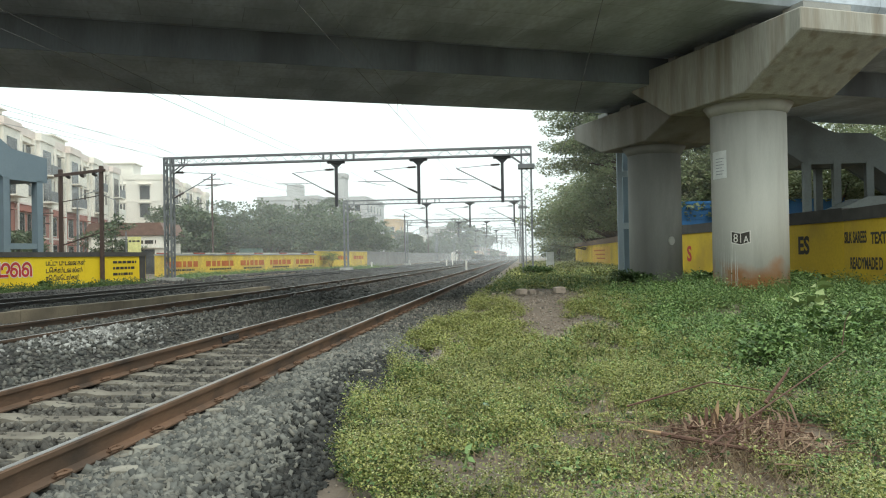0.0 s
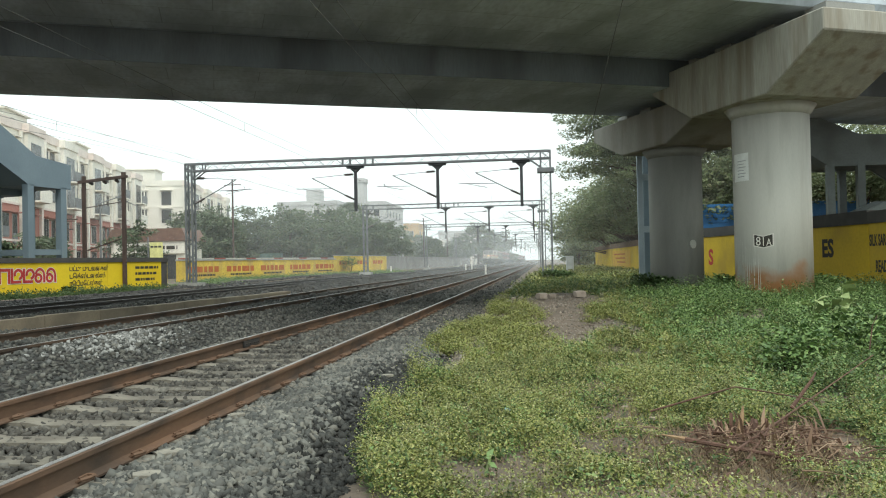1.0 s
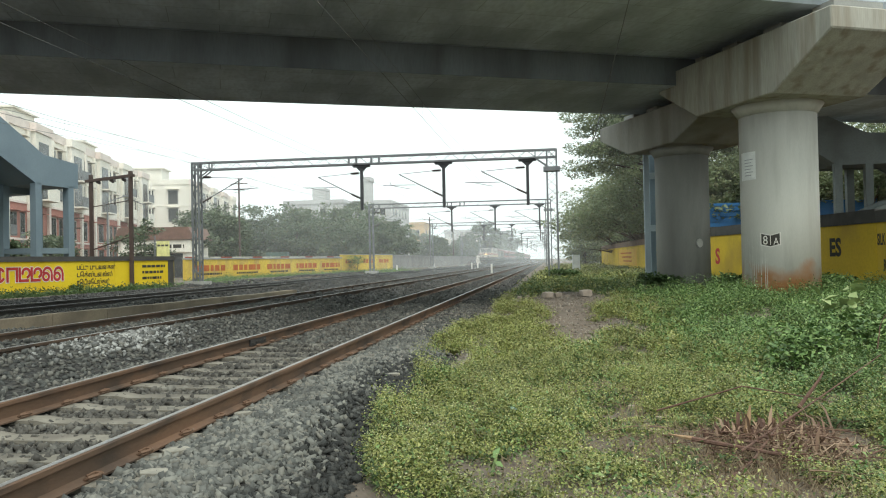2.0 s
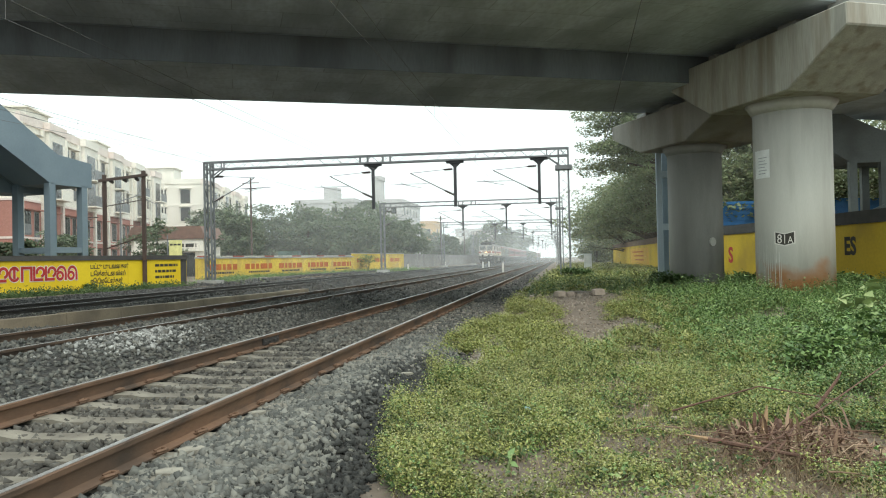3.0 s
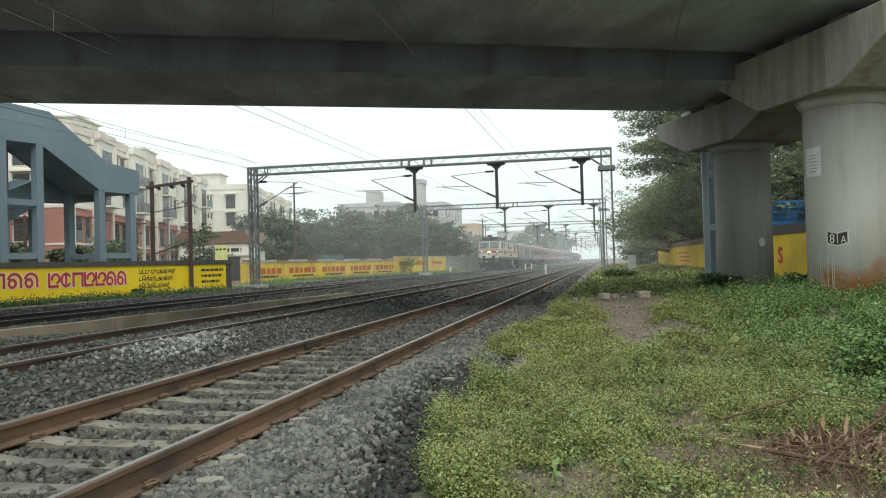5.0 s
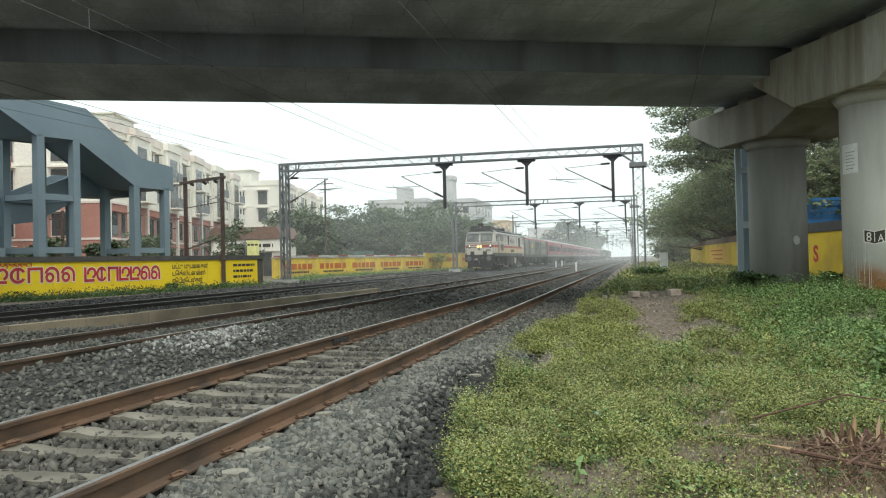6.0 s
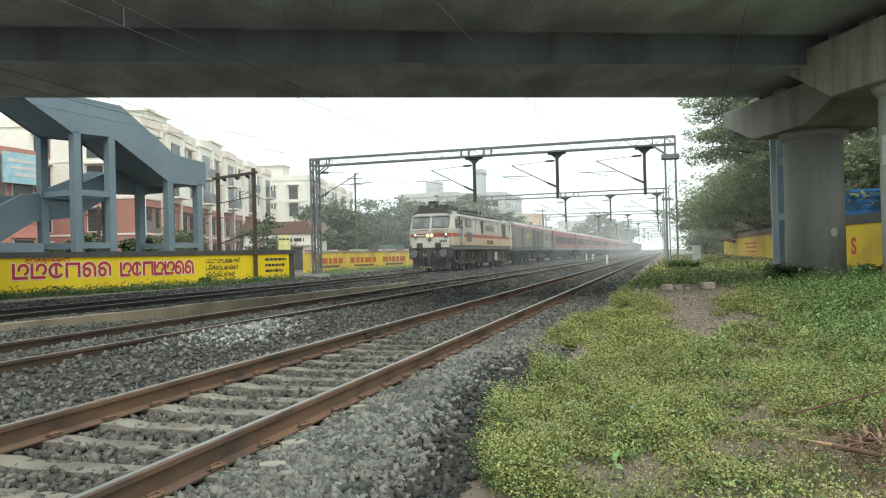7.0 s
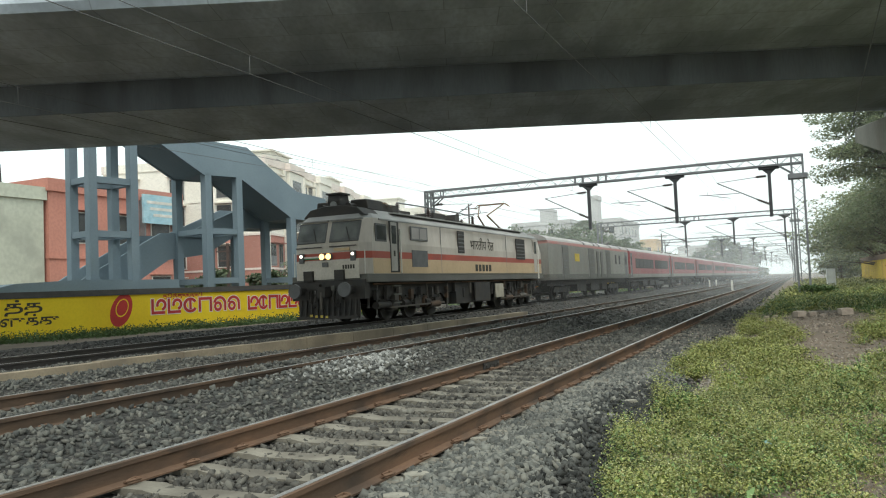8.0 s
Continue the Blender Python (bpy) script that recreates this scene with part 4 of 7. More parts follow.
def flight(low, top, y0, y1, parent, lift=0.2, th=0.12, paint=None):
    """A solid-sided stair: two parapet panels of the same outline with a stepped slab between them. low and top: (x, z) lines from left to right."""
    for y in (y0, y1 - th):
        part("parapet_panel", prism(bmesh.new(), low + top[::-1], "y", y, y + th), paint or blue_grey, parent)
    bm = bmesh.new()
    up = [(x, z + lift) for x, z in low]
    prism(bm, low + up[::-1], "y", y0 + th, y1 - th)
    moved(bm, pose(0, 0, 0.04))
    part("stair_slab", bm, paint or blue_grey, parent)
    bm = bmesh.new()
    for (xa, za), (xb, zb) in zip(low, low[1:]):
        if abs(zb - za) > 0.5:
            n = max(2, int(abs(zb - za) / 0.165))
            for i in range(n):
                xi, xj = xa + (xb - xa) * i / n, xa + (xb - xa) * (i + 1) / n
                zt = max(za + (zb - za) * i / n, za + (zb - za) * (i + 1) / n) + lift + 0.1
                box(bm, min(xi, xj), y0 + th, zt - 0.2, max(xi, xj), y1 - th, zt)
    part("steps", bm, concrete, parent)


fb = thing("footbridge_stair", "blue-grey painted concrete footbridge staircase on columns", "footbridge", at=(-24.3, 17.8, 0, 0, 0, 78.94))
frame_tower(4.35, 6.15, 1.62, 3.0, 9.2, (2.0, 4.0, 6.15), fb)
frame_tower(9.86, 11.62, 1.62, 3.75, 6.75, (2.05, 4.3), fb)
frame_tower(14.98, 16.9, 1.62, 3.55, 5.0, (2.05,), fb)
column(13.2, 3.75, -0.3, 4.2, fb)
column(7.4, 4.6, -0.3, 2.1, fb, 0.3)
flight([(4.3, 9.4), (9.65, 6.66), (11.65, 6.72), (14.95, 4.92), (17.35, 4.92)], [(4.3, 10.9), (9.7, 8.25), (12.15, 8.2), (15.3, 6.32), (17.35, 6.1)], 1.45, 3.72, fb)
flight([(4.2, 0.1), (7.72, 2.0), (9.34, 2.98), (11.4, 3.25), (14.04, 4.6), (17.3, 4.7)], [(4.2, 1.55), (5.5, 2.35), (8.95, 4.2), (10.4, 4.26), (13.8, 5.68), (17.3, 5.7)], 3.76, 5.7, fb)
part("base_slab", prism(bmesh.new(), [(-2.0, 1.0), (8.0, 1.3), (8.0, 2.0), (3.6, 2.05), (1.2, 1.95), (-2.0, 1.2)], "y", 1.2, 6.0), blue_grey, fb)
column(2.2, 3.0, -0.3, 1.25, fb)

# blue-grey stair paint darkened and dulled for the shade it stands in
stair_dark = surface("shaded_stair_paint", (0.175, 0.2, 0.2), (0.135, 0.15, 0.15), 0.75, scale=0.6, fine=14, grime=(0.1, 0.11, 0.105))
fr = thing("footbridge_stair", "blue-grey concrete footbridge staircase behind the yellow wall, darkened for shade", "footbridge", at=(0, 31.5, 0, 0, 0, 0))
for x in (11.05, 12.15, 13.35):
    for y in (0.1, 2.0) if x > 12 and x < 13 else (0.1,):
        column(x, y, -0.3, 4.5, fr, 0.27, stair_dark)
flight([(8.6, 6.1), (11.0, 4.42), (13.3, 4.42), (16.2, 2.3)], [(8.6, 7.6), (9.4, 6.95), (12.1, 5.62), (13.4, 5.56), (17.0, 3.4)], 0.0, 2.2, fr, paint=stair_dark)
flight([(10.6, 1.2), (12.5, 2.1), (16.0, 2.1)], [(11.3, 2.5), (12.5, 3.02), (16.0, 3.02)], -1.9, -0.1, fr, paint=stair_dark)
ft = thing("footbridge_tower", "pale blue-grey concrete frame tower beside the far pier", "footbridge", at=(0, 31.0, 0, 0, 0, 0))
pale_column = surface("pale_blue_paint", (0.36, 0.42, 0.46), (0.3, 0.36, 0.4), 0.65, scale=0.6)
for x, y, m in ((3.86, 0.0, pale_column), (5.9, 0.0, pale_column), (4.22, 1.15, blue_grey), (6.2, 1.15, blue_grey)):
    column(x, y, -0.3, 7.4, ft, 0.2, m)
for z in (2.3, 4.32):
    part("tie_beam", bx(3.96, -0.09, z - 0.24, 5.8, 0.09, z), pale_column, ft)
    part("tie_beam", bx(4.22, 1.06, z - 0.25, 6.2, 1.24, z - 0.02), blue_grey, ft)

# ---------------------------------------------------------------- buildings
glass = surface("dark_window_glass", (0.06, 0.062, 0.06), (0.035, 0.038, 0.04), 0.2, scale=0.6, bump=0)
glass.node_tree.nodes["Principled BSDF"].inputs["Specular IOR Level"].default_value = 0.3
salmon = surface("salmon_plaster", (0.55, 0.24, 0.18), (0.47, 0.2, 0.15), 0.85, scale=0.3, fine=6)
brick_red = surface("brick_red_plaster", (0.42, 0.19, 0.15), (0.36, 0.16, 0.12), 0.85, scale=0.4, fine=6)
grey_paint = surface("grey_building_paint", (0.55, 0.55, 0.54), (0.46, 0.46, 0.45), 0.85, scale=0.3, fine=5)
pale_green = surface("pale_green_plaster", (0.56, 0.57, 0.47), (0.48, 0.49, 0.4), 0.85, scale=0.25, fine=4, grime=(0.36, 0.36, 0.3))
ochre = surface("ochre_plaster", (0.62, 0.42, 0.22), None, 0.85, scale=0.3)
roof_brown = surface("brown_tiled_roof", (0.22, 0.13, 0.1), (0.16, 0.1, 0.08), 0.85, scale=3, fine=14)


def building(label, x0, y0, x1, y1, z1, wall, storeys, south=(), east=(), win=(1.2, 1.3), lower=None, base=-0.3, cols=None, ledge=True, recess=True, cat="apartment building"):
    """A block whose south face looks back along the line and whose east face looks at the tracks; each window is a frame with a pane."""
    t = thing("apartment_building" if cat == "apartment building" else cat.replace(" ", "_"), label, cat)
    split = lower[1] if lower else base
    part("wall", bx(x0, y0, split, x1, y1, z1), wall, t)
    if lower:
        part("lower_wall", bx(x0, y0, base, x1 + 0.03, y1, split), lower[0], t)
    bm = bmesh.new()
    for a in ((x0 - 0.15, y0 - 0.15, x1 + 0.15, y0 + 0.1), (x0 - 0.15, y1 - 0.1, x1 + 0.15, y1 + 0.15), (x1 - 0.1, y0 + 0.1, x1 + 0.15, y1 - 0.1), (x0 - 0.15, y0 + 0.1, x0 + 0.1, y1 - 0.1)):
        box(bm, a[0], a[1], z1 - 0.05, a[2], a[3], z1 + 0.75)
    part("roof_parapet", bm, wall, t)
    part("roof", bx(x0 + 0.1, y0 + 0.1, z1 - 0.04, x1 - 0.1, y1 - 0.1, z1 + 0.06), concrete, t)
    step = (z1 - base - 0.3) / storeys
    for k in range(storeys):
        zc = base + 0.3 + step * k + 0.95
        for face, items in (("s", south), ("e", east)):
            for q in items:
                w, h = win
                if face == "s":
                    f = bx(q - w / 2 - 0.08, y0 - 0.05, zc - 0.08, q + w / 2 + 0.08, y0 + 0.05, zc + h + 0.08)
                    g = bx(q - w / 2, y0 - 0.07, zc, q + w / 2, y0 - 0.02, zc + h)
                    c = bx(q - w / 2 - 0.2, y0 - 0.5, zc + h + 0.15, q + w / 2 + 0.2, y0, zc + h + 0.23)
                else:
                    f = bx(x1 - 0.05, q - w / 2 - 0.08, zc - 0.08, x1 + 0.06, q + w / 2 + 0.08, zc + h + 0.08)
                    g = bx(x1 + 0.03, q - w / 2, zc, x1 + 0.08, q + w / 2, zc + h)
                    c = bx(x1, q - w / 2 - 0.2, zc + h + 0.15, x1 + 0.5, q + w / 2 + 0.2, zc + h + 0.23)
                wo = part("window", f, white_letter, t)
                part("pane", g, glass, wo)
                if ledge:
                    part("sunshade", c, wall, wo)
        if ledge and k:
            zb = base + 0.3 + step * k - 0.12
            part("floor_band", bx(x0 - 0.06, y0 - 0.06, zb, x1 + 0.09, y1 + 0.06, zb + 0.2), wall, t)
    return t


pink_trim = surface("faded_pink_trim", (0.76, 0.67, 0.61), (0.69, 0.59, 0.53), 0.85, scale=0.5, fine=5)
ROWS = ((1.1, 2.7), (3.6, 5.25), (6.85, 8.55), (9.15, 10.9))


def face_window(t, y, z0, z1, w, wall, tall=False):
    """A window on the face that looks along local +x: a recessed reveal, frame, mullion, two panes and a sunshade."""
    wo = part("window", bx(-0.12, y - w / 2 - 0.07, z0 - 0.07, 0.05, y + w / 2 + 0.07, z1 + 0.07), white_letter if not tall else lou_grey_wall, t)
    for k in (0, 1):
        part("pane", bx(0.02, y - w / 2 + k * w / 2 + 0.03, z0, 0.065, y - 0.03 + k * w / 2, z1), glass, wo)
    part("sunshade", bx(0.0, y - w / 2 - 0.2, z1 + 0.12, 0.5, y + w / 2 + 0.2, z1 + 0.2), wall, wo)
    if tall:
        part("grille", bx(0.07, y - w / 2, z0 + 0.02, 0.1, y + w / 2, z0 + 0.75), steel, wo)


lou_grey_wall = surface("weathered_frame", (0.3, 0.28, 0.26), None, 0.8)


def apartment_row(label, at, depth, length, bays, lower, seed, south=()):
    """A four-storey block with a stepped front: flat bays between projecting ones, a banded parapet and roof rooms. The front looks along local +x."""
    t = thing("apartment_building", label, "apartment building", at=at)
    r = random.Random(seed)
    part("wall", bx(-depth, 0, 6.0 if lower else -0.3, 0, length, 11.7), cream, t)
    if lower:
        part("lower_wall", bx(-depth, 0, -0.3, 0.02, length, 6.0), brick_red, t)
    part("roof", bx(-depth + 0.2, 0.2, 11.7, -0.2, length - 0.2, 11.8), concrete, t)
    for a in ((-0.2, 0, 0.12, length), (-depth - 0.1, 0, -depth + 0.15, length)):
        part("roof_parapet", bx(a[0], a[1] - 0.1, 11.66, a[2], a[3] + 0.1, 12.35), pink_trim, t)
    for y in (-0.1, length - 0.1):
        part("roof_parapet", bx(-depth + 0.15, y, 11.66, -0.2, y + 0.22, 12.35), cream, t)
    step = length / bays
    for b in range(bays):
        y0 = b * step
        if b % 2:
            # projecting bay with pilasters and a balcony on each floor
            part("projecting_bay", bx(0.0, y0 + 0.35, 6.02 if lower else -0.3, 0.5, y0 + step - 0.35, 11.64), cream, t)
            part("bay_head", bx(0.13, y0 + 0.2, 11.64, 0.62, y0 + step - 0.2, 12.3), pink_trim if b % 4 == 1 else cream, t)
        for k, (z0, z1) in enumerate(ROWS):
            wall = brick_red if lower and k < 2 else cream
            if b % 2:
                if k < 2 and lower:
                    face_window(t, y0 + step * 0.5, z0, z1, 1.5, wall)
                else:
                    holder = part("balcony", bx(0.45, y0 + step * 0.2, z0 - 0.5, 1.25, y0 + step * 0.8, z0 - 0.38), wall, t)
                    # the shaded recess is drawn as a flat dark panel
                    part("balcony_opening", bx(0.3, y0 + step * 0.24, z0 - 0.36, 0.515, y0 + step * 0.76, z1 + 0.05), glass, holder)
                    part("balcony_rail", bx(1.17, y0 + step * 0.2, z0 - 0.38, 1.25, y0 + step * 0.8, z0 + 0.5), wall if r.random() < 0.6 else steel, holder)
                    part("balcony_column", bx(1.1, y0 + step * 0.48, z0 + 0.5, 1.24, y0 + step * 0.52, z1 + 0.3), wall, holder)
            else:
                face_window(t, y0 + step * 0.3, z0, z1, 1.15, wall, r.random() < 0.3)
                face_window(t, y0 + step * 0.72, z0 - (0.5 if k % 2 else 0), z1, 0.8, wall, True)
        for x0, q in ((0.0, y0),):
            part("pilaster", bx(x0, q - 0.22, -0.3, 0.22, q + 0.22, 11.66), pink_trim if b % 4 == 2 else cream, t)
    for z in (3.25, 6.0, 8.85):
        part("floor_band", bx(-depth - 0.03, -0.05, z, 0.1, length + 0.05, z + 0.16), cream if z > 6.5 else pink_trim, t)
    for x in south:
        for z0, z1 in ROWS:
            wo = part("window", bx(x - 0.68, -0.06, z0 - 0.07, x + 0.68, 0.1, z1 + 0.07), white_letter, t)
            part("pane", bx(x - 0.6, -0.08, z0, x + 0.6, -0.03, z1), glass, wo)
            part("sunshade", bx(x - 0.8, -0.5, z1 + 0.12, x + 0.8, 0.0, z1 + 0.2), cream, wo)
    return t


a1 = apartment_row("long cream four-storey apartment block with brick-red lower floors and pink trim", (-38.1, 50.9, 0, 0, 0, 15.2), 14, 40.5, 10, True, 41, (-11.5, -7.5, -3.5))
for x0, y0, x1, y1, h in ((-5.5, 5.5, -1.6, 10.0, 13.7), (-7, 25, -2.5, 29.5, 14.0), (-8, 36, -4, 40, 13.6)):
    hd = part("stair_head", bx(x0, y0, 11.8, x1, y1, h), cream, a1)
    part("stair_head_slab", bx(x0 - 0.25, y0 - 0.25, h, x1 + 0.25, y1 + 0.25, h + 0.14), cream, hd)
    part("stair_head_vent", bx(x1 - 0.02, y0 + 1.2, h - 1.1, x1 + 0.03, y0 + 2.4, h - 0.5), glass, hd)
b1 = apartment_row("cream four-storey apartment block set back behind the trees", (-46.0, 96.5, 0, 0, 0, 12.0), 14, 29, 8, False, 43, (-5.3, -2.2))
hd = part("stair_head", bx(-7.5, 1.5, 11.8, -4, 5.0, 13.9), cream, b1)
part("stair_head_slab", bx(-7.8, 1.2, 13.9, -3.7, 5.3, 14.05), cream, hd)
building("salmon-red two-storey shop house with dark openings", -54, 34.2, -42, 45.6, 8.3, salmon, 2, east=(36.5, 40.0, 43.5), win=(1.7, 1.9), cat="shop house")
building("pale green plastered blank-sided house with a roof tank", -52, 20.0, -42.2, 34.0, 7.7, pale_green, 2, east=(22,), win=(1.2, 1.3), ledge=False, cat="house")
tk = part("water_tank", rod(bmesh.new(), (0, 0, 0), (0, 0, 1.25), 0.75, 0.7, n=20), black_gear)
tk.matrix_basis = pose(-43.4, 31.2, 8.42)
tagged(tk, "black plastic water tank on the house parapet", "water tank")
part("tank_stand", bx(-1, -1, -1.2, 1, 1, 0), concrete, tk)
sb = thing("signboard", "pale blue printed advertising board on a frame", "signboard", at=(-41.4, 43.2, 6.6, 0, 0, 90))
part("board", bx(-1.9, -0.08, 0, 1.9, 0.08, 2.05), surface("pale_blue_board", (0.26, 0.48, 0.58), (0.42, 0.6, 0.66), 0.5, scale=1.2, fine=4), sb)
for k in range(3):
    bm = bmesh.new()
    box(bm, -1.6 + 0.3 * k, -0.095, 1.4 - 0.45 * k, 1.2 - 0.2 * k, -0.083, 1.6 - 0.45 * k)
    part("board_writing", bm, white_letter, sb)
for x in (-1.6, 1.6):
    part("board_post", bx(x - 0.05, 0.08, -1.5, x + 0.05, 0.6, 1.9), steel, sb)

cl = thing("gate_house", "low cream gate house with a brown tiled roof", "gate house", at=(-32.6, 62, 0, 0, 0, 8))
part("wall", bx(-3.2, 0, -0.3, 3.0, 4.5, 3.3), cream, cl)
part("sign_band", bx(-2.9, -0.25, 2.25, 2.95, 0.0, 3.28), cream, cl)
line_of_bars("sign_writing", -1.5, 2.6, 3.9, 0.3, black_letter, cl, 91, -0.26)
# dark panel on the wall in place of the shade inside the opening
part("opening", bx(-1.8, -0.02, -0.2, 2.2, 0.3, 2.15), glass, cl)
part("roof", prism(bmesh.new(), [(-3.5, 3.3), (3.3, 3.3), (2.8, 4.35), (-3.0, 4.35)], "y", -0.4, 4.9), roof_brown, cl)
yb = thing("hanging_banner", "small yellow printed cloth banner on a pole", "banner", at=(-25.0, 48.5, 0, 0, 0, 5))
part("cloth", bx(-0.45, -0.02, 1.55, 0.4, 0.02, 2.75), surface("pale_yellow_cloth", (0.75, 0.72, 0.3), None, 0.8), yb)
part("pole", bx(-0.6, -0.03, -0.3, -0.54, 0.03, 3.1), steel, yb)
line_of_bars("banner_writing", -0.4, 2.4, 0.75, 0.12, black_letter, yb, 92, -0.022)

far = [("tall grey unfinished concrete tower block", -33.7, 140, -32.2, 143, 15.9, grey_paint, 5, (), ()),
       ("pale grey four-storey block with balconies", -38, 150, -30.4, 170, 12.4, grey_paint, 4, (-36.5, -34, -32), [152 + 3.4 * i for i in range(5)]),
       ("white block of flats behind the trees", -52, 150, -40, 165, 12.8, grey_paint, 4, (-50, -47, -44, -41.5), ()),
       ("ochre plastered house far down the line", -42, 220, -35, 232, 11.4, ochre, 3, (-40, -37), (223, 228)),
       ("white low house beside the compound wall", -33, 205, -27, 216, 6.2, cream, 2, (-31.5, -28.8), (208, 212)),
       ("pale two-storey house beside the compound wall", -27, 240, -21, 252, 9.0, cream, 3, (-25.5, -22.8), (243, 248)),
       ("grey house far beyond the wall", -40, 300, -25, 315, 12, grey_paint, 4, (-37, -33, -29), ()),
       ("cream house beyond the orange block", -52, 250, -44, 262, 12, cream, 4, (-50, -46), ())]
for lab, x0, y0, x1, y1, z1, m, st, so, ea in far:
    b = building(lab, x0, y0, x1, y1, z1, m, st, so, ea, win=(1.1, 1.3), ledge=False, cat="house" if st < 4 else "apartment building")
part("water_tank_house", bx(-46.4, 151, 12.8, -43.6, 154, 15.9), grey_paint, bpy.data.objects["apartment_building.004"])

shed = thing("blue_shed", "shed with bright blue corrugated sheet roofing", "shed", at=(7.9, 40.5, 0, 0, 0, 0))
blue_sheet = surface("blue_sheet", (0.03, 0.16, 0.38), (0.025, 0.13, 0.32), 0.45, scale=0.8)
for i in range(9):
    part("sheet_rib", bx(0.0, -0.06 + 0.03 * (i % 2), 2.5 + 0.13 * i, 8.0, 0.0 + 0.02 * (i % 2), 2.63 + 0.13 * i), blue_sheet, shed)
part("shed_wall", bx(0.1, 0.06, -0.3, 7.9, 4, 3.4), surface("shed_plaster", (0.2, 0.19, 0.18), None), shed)


# ---------------------------------------------------------------- poles and lamps
def lamp_post(x, y, h, d, label="grey street lamp on a thin steel pole"):
    t = thing("street_lamp", label, "street lamp", "street lamps beyond the wall", at=(x, y, 0, 0, 0, d))
    part("pole", rod(bmesh.new(), (0, 0, -0.3), (0, 0, h), 0.08, 0.05), steel, t)
    part("arm", rod(bmesh.new(), (0, 0, h - 0.02), (1.1, 0, h + 0.35), 0.03), steel, t)
    part("lamp_head", bx(1.0, -0.1, h + 0.3, 1.6, 0.1, h + 0.42), steel, t, bevel=0.02)
    return t


for x, y, h, d in ((-31.5, 58, 6.0, 165), (-29.8, 50, 5.6, 20), (-27.5, 105, 6.3, 170), (-25.5, 118, 6.2, 175), (-29.0, 96, 5.2, 10)):
    lamp_post(x, y, h, d)
rust = surface("rusty_pole", (0.085, 0.055, 0.045), None, 0.8)
hp = thing("twin_pole", "rusty pair of old rail posts joined by a crossbar", "utility pole")
for x, y in ((-23.15, 37.4), (-20.42, 36.4)):
    part("post", bx(x - 0.09, y - 0.06, -0.3, x + 0.09, y + 0.06, 5.85), rust, hp)
for p, q, w in (((-23.5, 37.5, 5.55), (-20.2, 36.3, 5.62), 0.14), ((-23.15, 37.4, 4.2), (-20.42, 36.4, 4.4), 0.04), ((-23.15, 37.4, 2.0), (-20.42, 36.4, 2.6), 0.05)):
    part("crossbar", bar(bmesh.new(), p, q, w), rust, hp)
for k in (0.15, 0.5, 0.8):
    insulator((-23.15 + 2.73 * k, 37.4 - k, 5.5), (-22.9 + 2.73 * k, 37.3 - k, 5.38), hp)
for x, y, h in ((-30.6, 75, 9.7), (-28.6, 44, 4.6), (-33, 40, 4.6), (-19.9, 131, 8.5), (-19.5, 160, 8.5)):
    t = thing("utility_pole", "dark utility pole with small cross arms", "utility pole", "utility poles beyond the wall", at=(x, y, 0, 0, 0, 0))
    part("post", rod(bmesh.new(), (0, 0, -0.3), (0, 0, h), 0.12, 0.09), rust, t)
    bm = bmesh.new()
    bar(bm, (-0.9, 0, h - 0.5), (0.9, 0, h - 0.5), 0.08)
    bar(bm, (-0.6, 0, h - 1.1), (0.6, 0, h - 1.1), 0.08)
    part("cross_arm", bm, rust, t)
mk = thing("marker_box", "white painted trackside box on a low concrete base", "trackside box", at=(1.87, 54, 0.1, 0, 0, 4))
part("box_body", bx(-0.24, -0.2, 0.12, 0.24, 0.2, 1.2), surface("white_box_paint", (0.7, 0.7, 0.67), None, 0.6), mk, bevel=0.015)
part("base", bx(-1.3, -0.5, -0.15, 0.9, 0.5, 0.12), concrete, mk)
for x, y in ((-5.8, 80), (-11.0, 112), (-10.5, 116), (-17.2, 88), (-17.4, 118)):
    t = thing("marker_post", "short white marker post beside the track", "marker post", "white marker posts", at=(x, y, 0, 0, 0, 0))
    part("post", bx(-0.09, -0.07, -0.6, 0.09, 0.07, 0.6), white_letter, t, bevel=0.01)
    part("cap", bx(-0.11, -0.09, 0.6, 0.11, 0.09, 0.66), white_letter, t)

# ---------------------------------------------------------------- the train
stripe_red = surface("loco_red_stripe", (0.40, 0.075, 0.045), None, 0.5, scale=0.8, bump=0)
loco_tan = surface("loco_tan_paint", (0.54, 0.39, 0.23), (0.45, 0.32, 0.19), 0.5, scale=0.6, fine=8, fine_mix=0.15, bump=0.05)
loco_grey = surface("loco_grey_skirt", (0.12, 0.115, 0.1), None, 0.6, scale=0.6)
roof_grey = surface("dusty_roof", (0.3, 0.29, 0.28), (0.2, 0.2, 0.19), 0.6, scale=0.7)
coach_roof = surface("coach_roof_paint", (0.33, 0.3, 0.28), (0.26, 0.24, 0.225), 0.5, scale=0.5)
lou_grey = surface("louvre_grey", (0.13, 0.13, 0.13), None, 0.6)


def lamp_glow(name, colour, power):
    m = bpy.data.materials.new(name)
    m.use_nodes = True
    p = m.node_tree.nodes["Principled BSDF"]
    p.inputs["Base Color"].default_value = (*colour, 1)
    p.inputs["Emission Color"].default_value, p.inputs["Emission Strength"].default_value = (*colour, 1), power
    return m


warm_glow = lamp_glow("headlight_glow", (1.0, 0.6, 0.2), 3)
white_glow = lamp_glow("marker_glow", (1.0, 0.9, 0.75), 2.5)


def slab(bm, outline, y0, y1):
    """An outline in (x, z), drawn out along the train."""
    return prism(bm, outline, "y", y0, y1)


